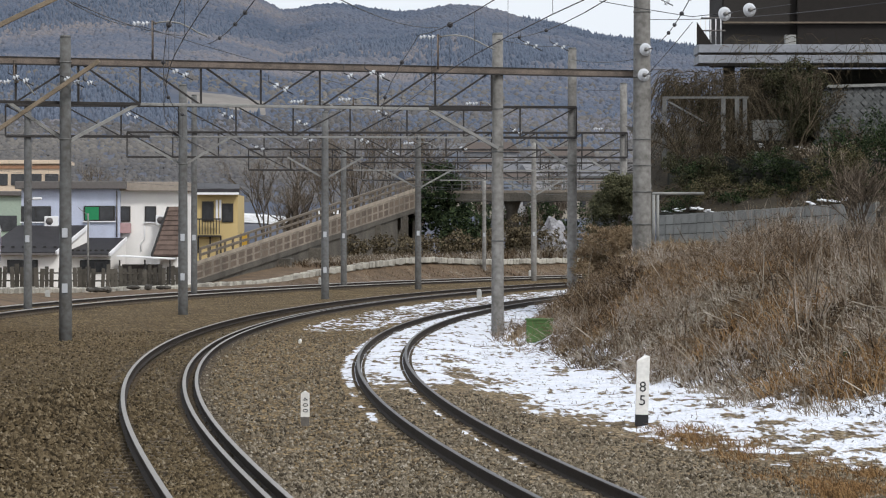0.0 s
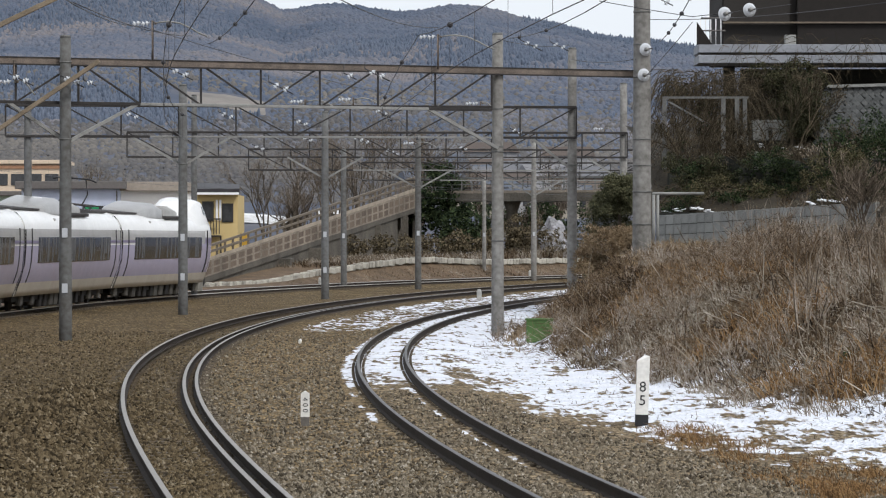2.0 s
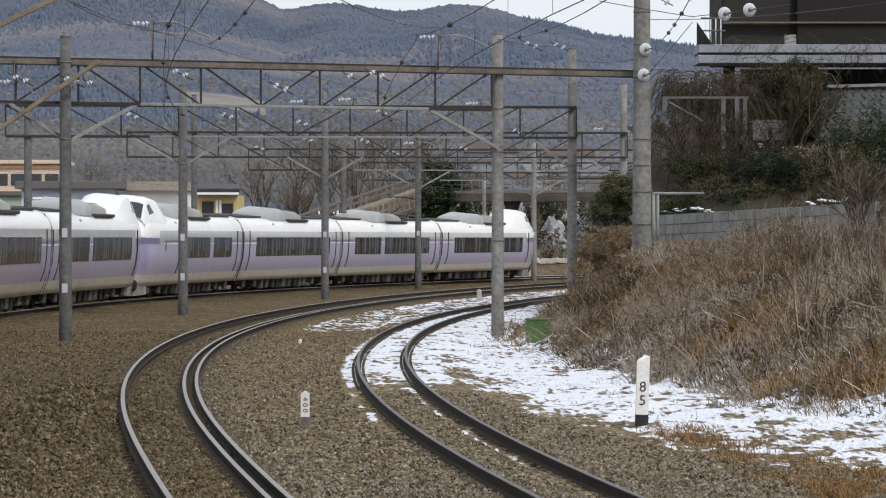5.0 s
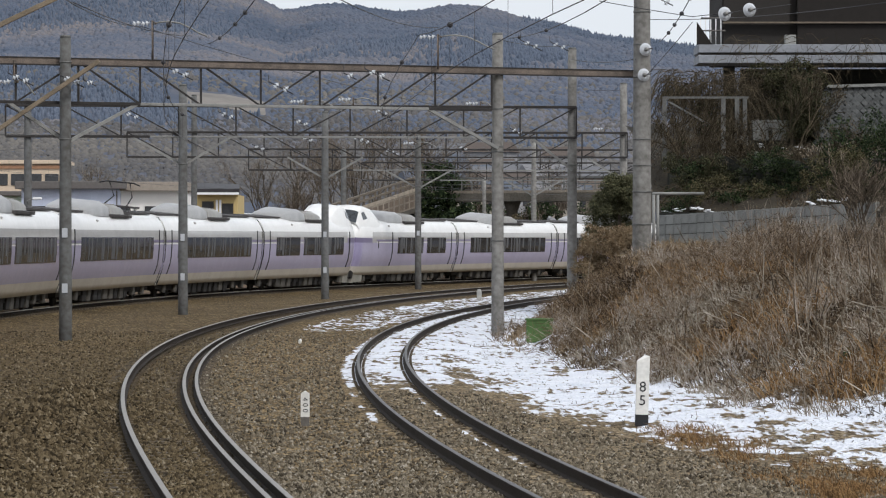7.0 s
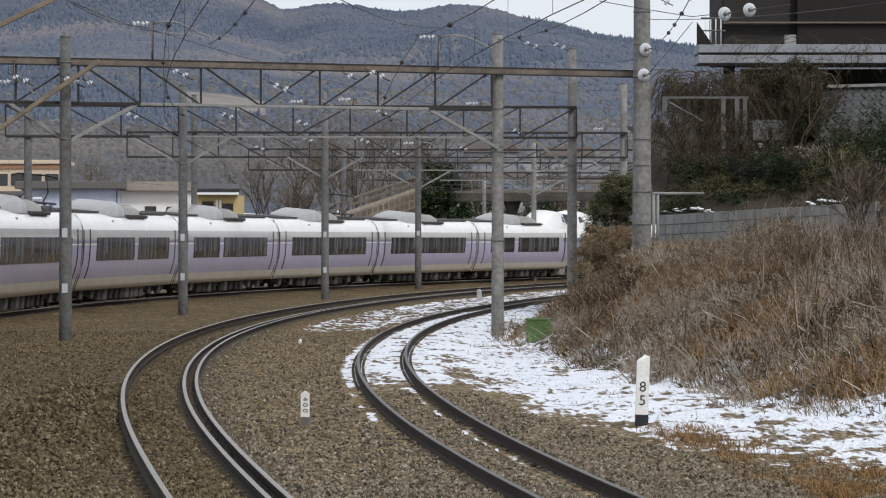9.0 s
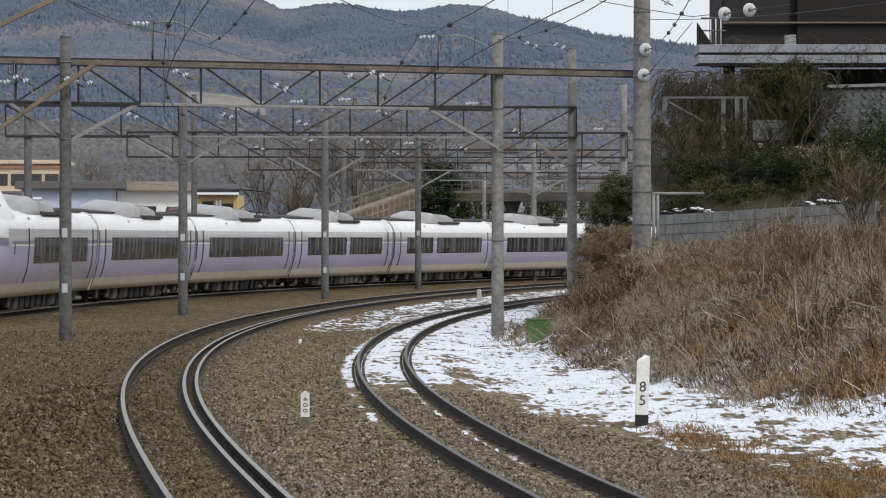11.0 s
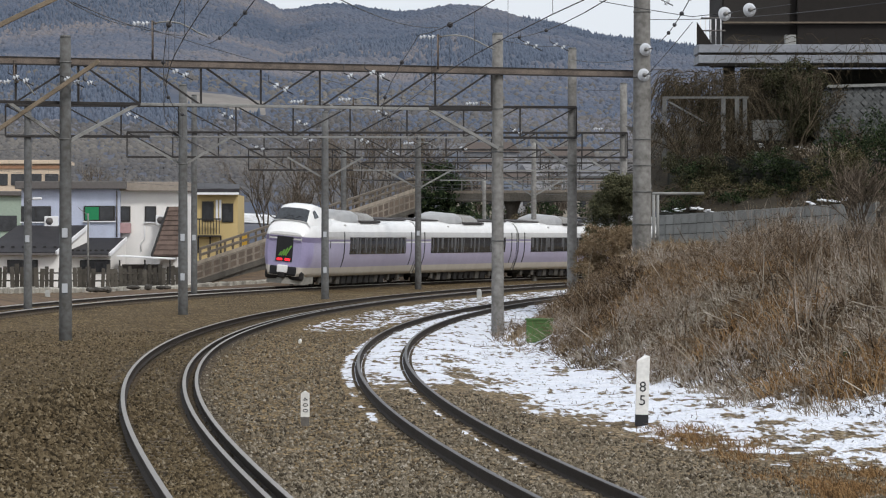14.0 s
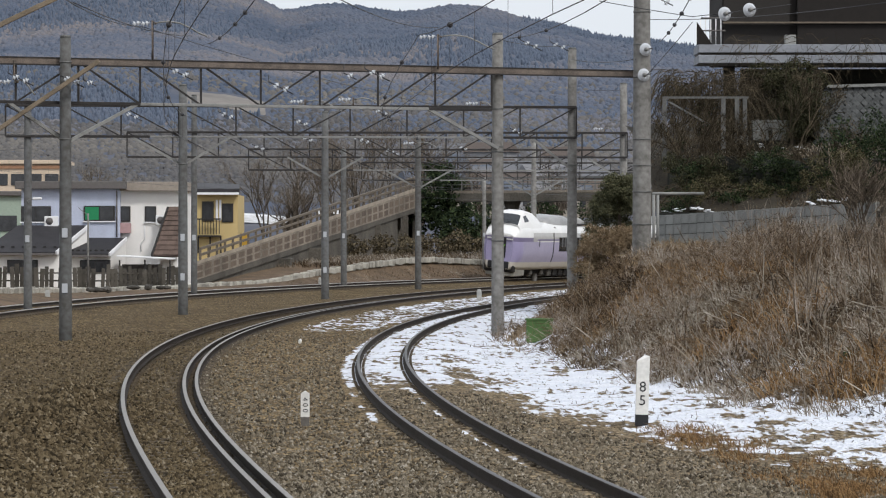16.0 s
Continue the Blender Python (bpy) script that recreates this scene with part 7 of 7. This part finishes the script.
def car(length, cab, panto, seed, turned):
    """One coach about its middle, +x towards the cab if it has one."""
    rnd = random.Random(seed)
    e = tagged(empty("train_car"), "white and lilac express train cab car with a raised cockpit" if cab else "white and lilac express train coach with dark windows", "train car", "cars of the express train")
    L = length / 2 - 0.22
    if cab:
        ds = [0, 0.06, 0.12, 0.3, 0.5, 0.7, 0.95, 1.2, 1.5, 1.8, 2.2, 2.6, 3.0, 3.4, 3.9, 4.4, 4.9, 5.4, 6.4]
        xs = [(L + 0.2 - d, d) for d in ds] + [(-L + 0.02, 50), (-L, 50)]
        loft("body", xs, lambda d: nose_shape(d) if d < 20 else (1.0, 3.78), e)
    else:
        loft("body", [(L, 50), (0, 50), (-L, 50)], lambda d: (1.0, 3.78), e)
    front = (L - 7.4 if turned else L - 3.3) if cab else L - 2.5
    # windows, door edges and stripes
    x0, x1 = -L + 2.4, front
    n = 6 if not cab or not turned else 5
    gap = rnd.choice((2, 3)) if rnd.random() < 0.35 else -1
    for sgn in (-1, 1):
        stripe = side_panel("deep_lilac_line", -L + 0.05, L - (3.2 if cab else 0.05), 2.58, 2.68, sgn, M_LILACD, e, 0.006, label="deep lilac line")
        side_panel("pale_line", -L + 0.05, L - (3.2 if cab else 0.05), 2.49, 2.54, sgn, M_WHITE, e, 0.007, label="thin white line")
        w = (x1 - x0) / n
        for i in range(n):
            a = x0 + i * w + (0.0 if i != gap else 0.8)
            pane = side_panel("window", a + 0.012, x0 + (i + 1) * w - 0.012, 1.86, 2.80, sgn, M_GLASS, e, 0.016, label="dark tinted window")
            for c in range(4):
                if rnd.random() < 0.8:
                    cx = a + 0.1 + (c + 0.7 * rnd.random()) * (x0 + (i + 1) * w - a - 0.5) / 4
                    side_panel("curtain", cx, cx + 0.1 + 0.3 * rnd.random(), 1.90 + 0.25 * (rnd.random() < 0.2), 2.77, sgn, M_CURTAIN, pane, 0.019, label="pale pleated curtain")
        for xe, k in ((-L + 1.15, 1), (L - 1.15, -1)) if not cab else ((-L + 1.15, 1), (L - 6.3, -1)) if turned else ((-L + 1.15, 1), (L - 2.0, -1)):
            side_panel("door_edge", xe - 0.05, xe + 0.05, 1.15, 3.12, sgn, M_BLACK, e, 0.03, 0, "black door edge rail")
        for xe, k in ((-L, 1),) if cab else ((-L, 1), (L, -1)):
            side_panel("gangway_edge", xe - 0.07 * (k < 0), xe + 0.07 * (k > 0), 0.66, 3.66, sgn, M_BLACK, e, 0.02, 0, "black rubber gangway edge")
    part("gangway", box_bm(0.5, 2.0, 2.4, (-L - 0.2, 0, 2.1), 0.05), M_BLACK, e)
    if not cab:
        part("gangway", box_bm(0.5, 2.0, 2.4, (L + 0.2, 0, 2.1), 0.05), M_BLACK, e)
    # underfloor
    part("underframe", box_bm(length - 1.6, 1.9, 0.4, (0, 0, 0.62)), M_UNDER, e)
    # dark block added to fill the gaps between boxes, in place of shade
    part("gap_filler_block", box_bm(10.4, 1.7, 0.5, (-0.6 if cab else 0, 0, 0.42), 0.04), M_UNDER, e)
    for s in (-1, 1):
        bogie(s * 7.0 - (0.6 if cab else 0), e)
    for i in range(9):
        x = -4.6 + i * 1.1 + rnd.random() * 0.3 - (0.6 if cab else 0)
        part("equipment_box", box_bm(0.45 + 0.4 * rnd.random(), 2.05, 0.46 + 0.1 * rnd.random(), (x, 0, 0.42), 0.04), M_UNDER2 if rnd.random() < 0.45 else M_UNDER, e)
    # roof
    part("roof_walkway", box_bm(length - (9 if cab else 1.5), 1.5, 0.07, (-3.8 if cab else 0, 0, 3.78)), M_ROOFDARK, e)
    roof_unit(e, -1 if turned else 1)
    if panto:
        pantograph(6.2, e)
    if cab:
        cab_front(L + 0.2, e)
    return e


def cab_front(xf, e):
    """Windscreen, black end door with green sign, red tail lights, coupler and skirt."""
    # raised cockpit: distance behind the front, roof height, half widths at the roof edge and at the foot
    sec = [(0.6, 3.6, 1.0, 1.14), (1.38, 4.28, 0.86, 1.2), (1.5, 4.38, 0.84, 1.22), (1.9, 4.48, 0.83, 1.25), (2.6, 4.53, 0.83, 1.28), (3.4, 4.44, 0.85, 1.3), (4.2, 4.16, 0.87, 1.3), (4.9, 3.9, 0.88, 1.28), (5.5, 3.74, 0.88, 1.26)]
    vs, fs = [], []
    tops = (-1.0, -0.96, -0.6, 0.0, 0.6, 0.96, 1.0)
    for d, zt, ht, hb in sec:
        vs += [(xf - d, u * ht, zt - 0.1 * abs(u) ** 4 - 0.05 * (abs(u) == 1.0)) for u in tops]
    m = len(tops)
    for i in range(len(sec) - 1):
        for k in range(m - 1):
            fs.append((i * m + k, (i + 1) * m + k, (i + 1) * m + k + 1, i * m + k + 1))
    for sg in (-1, 1):
        b = len(vs)
        for d, zt, ht, hb in sec:
            vs += [(xf - d, sg * ht, zt - 0.15), (xf - d, sg * (ht * 0.45 + hb * 0.55 + 0.03), (zt + 3.1) / 2), (xf - d, sg * (hb + 0.02), 3.12)]
        for i in range(len(sec) - 1):
            for k in range(2):
                q = (b + 3 * i + k, b + 3 * i + k + 1, b + 3 * i + k + 4, b + 3 * i + k + 3)
                fs.append(q if sg < 0 else q[::-1])
    obj("cockpit_hood", vs, fs, M_WHITE, e, "raised white cockpit hood", smooth=True)
    # windscreen on the sloping front of the hood
    vs, fs = [], []
    us = np.linspace(-0.93, 0.93, 9)
    for t in (0.04, 0.35, 0.65, 0.95):
        d, zt, ht = (sec[0][j] + (sec[1][j] - sec[0][j]) * t for j in range(3))
        vs += [(xf - d + 0.03, u * ht, zt - 0.1 * abs(u) ** 4 + 0.03) for u in us]
    for i in range(3):
        for k in range(8):
            a = i * 9 + k
            fs.append((a, a + 9, a + 10, a + 1)[::-1])
    obj("windscreen", vs, fs, M_SCREEN, e, "dark sloping windscreen", smooth=True)
    for u in (-0.45, 0.1):
        tube("wiper", [(xf - 0.6, u, 3.66), (xf - 0.85, u + 0.4, 3.88)], 0.015, M_BLACK, e, sides=5)

    def flank(d, t, sg, off=0.02):
        zt, ht, hb = (float(np.interp(d, [c[0] for c in sec], [c[j] for c in sec])) for j in (1, 2, 3))
        p0, p1 = (ht, zt - 0.15), (ht * 0.45 + hb * 0.55 + 0.03, (zt + 3.1) / 2)
        return Vector((xf - d, sg * (p0[0] + (p1[0] - p0[0]) * t + off), p0[1] + (p1[1] - p0[1]) * t))
    for s in (-1, 1):
        q = [flank(1.5, 0.95, s), flank(2.2, 0.9, s), flank(1.95, 0.2, s), flank(1.55, 0.2, s)]
        vs = [*q, *[v - Vector((0, s * 0.1, 0.02)) for v in q]]
        f = [(0, 1, 2, 3), (0, 4, 5, 1), (1, 5, 6, 2), (2, 6, 7, 3), (3, 7, 4, 0)]
        obj("cab_side_window", vs, f, M_SCREEN, e, "small dark cockpit side window")
        part("tail_light", box_bm(0.05, 0.3, 0.12, (xf + 0.06, s * 0.22, 1.5), 0.02), M_RED, e, "glowing red tail light")
        side_panel("cab_door_handle", xf - 3.9 + 0.1 * s, xf - 3.8 + 0.1 * s, 2.2, 2.6, s, M_BLACK, e, 0.02)
    for zc, hh, mt in ((2.72, 0.09, M_LILACD), (2.62, 0.045, M_WHITE), (2.52, 0.1, M_LILACD)):
        part("front_belt", box_bm(0.05, 1.78, hh, (xf + 0.012, 0, zc), 0.01), mt, e)
    d = part("end_door", box_bm(0.1, 0.92, 1.35, (xf + 0.01, 0, 2.06), 0.03), M_BLACK, e, "black end door panel")
    sg = bmesh.new()
    for i in range(4):
        box_bm(0.02, 0.07, 0.24 + 0.13 * (3 - i), (xf + 0.07, 0.24 - 0.15 * i, 1.8 + 0.06 * (3 - i)), 0, sg, Matrix.Rotation(-0.5, 4, "X"))
    part("sign", sg, M_GREENLED, d, "green slanted bars")
    part("front_valance", box_bm(0.5, 2.1, 0.5, (xf - 0.35, 0, 0.68), 0.12), M_UNDER, e)
    part("coupler_cover", box_bm(0.35, 0.55, 0.42, (xf + 0.12, 0, 1.0), 0.06), M_WHITE, e, "white coupler cover")
    part("coupler", box_bm(0.5, 0.4, 0.3, (xf + 0.05, 0, 0.68), 0.06), M_UNDER, e)
    part("coupler_recess", box_bm(0.2, 1.5, 0.5, (xf - 0.04, 0, 0.9), 0.08), M_BLACK, e)
    vs = [(xf + 0.1, 0, 0.22), (xf - 0.45, 1.0, 0.2), (xf - 2.0, 1.12, 0.26), (xf - 2.0, 1.12, 0.72), (xf - 0.5, 1.04, 0.74), (xf + 0.05, 0, 0.5)]
    vs = vs + [(v[0], -v[1] - (0.001 if v[1] == 0 else 0), v[2]) for v in vs]
    obj("snow_plough", vs, [(0, 1, 4, 5), (1, 2, 3, 4), (11, 10, 7, 6), (10, 9, 8, 7), (2, 1, 0, 6, 7, 8), (3, 2, 8, 9)], M_PLOUGH, e, "dirty pale grey plough skirt")


SPEED, NOSE0 = 22.25, 92.9
MID_L = 20.6
# front set of four, rear set of eight; each entry: length of a cab car or 0, turned round, current collector
CARS = [(20.0, 0, 0), (0, 0, 1), (0, 0, 0), (20.3, 1, 0), (20.0, 0, 0), (0, 0, 0), (0, 0, 1), (0, 0, 0), (0, 0, 0), (0, 0, 1), (0, 0, 0), (22.1, 1, 0)]


def build_train():
    cars = []
    back = 0.0
    for i, (cab, turned, panto) in enumerate(CARS):
        ln = cab or MID_L
        cars.append((car(ln, cab, panto, i, turned), back + ln / 2, turned))
        back += ln
    return cars


TRAIN = build_train()

# ---- tracks with their sleepers ----
make_track("track_outer", OUTER, "steel rails on weathered sleepers in brown ballast", 55, 180, False, M_RAILGLINT)
make_track("track_middle", MIDDLE, "shiny curved steel rails with a guard rail in brown ballast", 2, 140, True)
make_track("track_siding", SIDING, "dark rusty siding rails half covered by snow", 2, 120, False, M_RAILDULL, -0.185)


def motions():
    """The train runs along the outer track at a steady pace and slows a little at the end."""
    for ob, behind, turned in TRAIN:
        rows = []
        for k in range(33):
            t = k * 0.5
            s = NOSE0 + SPEED * t - 1.2 * max(0.0, t - 15.0) ** 2 - behind
            xa, ya, _ = OUTER.at(s + 7.0)
            xb, yb, _ = OUTER.at(s - 7.0)
            yaw = math.degrees(math.atan2(ya - yb, xa - xb))
            lean = math.degrees(OUTER.cant / GAUGE)
            m = pose((xa + xb) / 2, (ya + yb) / 2, OUTER.cant / 2, 0, 0, yaw) @ pose(0, 0, 0, lean, 0, 0)
            if turned:
                m = m @ pose(0, 0, 0, 0, 0, 180)
                m = pose((xa + xb) / 2, (ya + yb) / 2, OUTER.cant / 2, 0, 0, yaw + 180) @ pose(0, 0, 0, -lean, 0, 0)
            rows.append((t, m))
        walk(ob, rows)


motions()
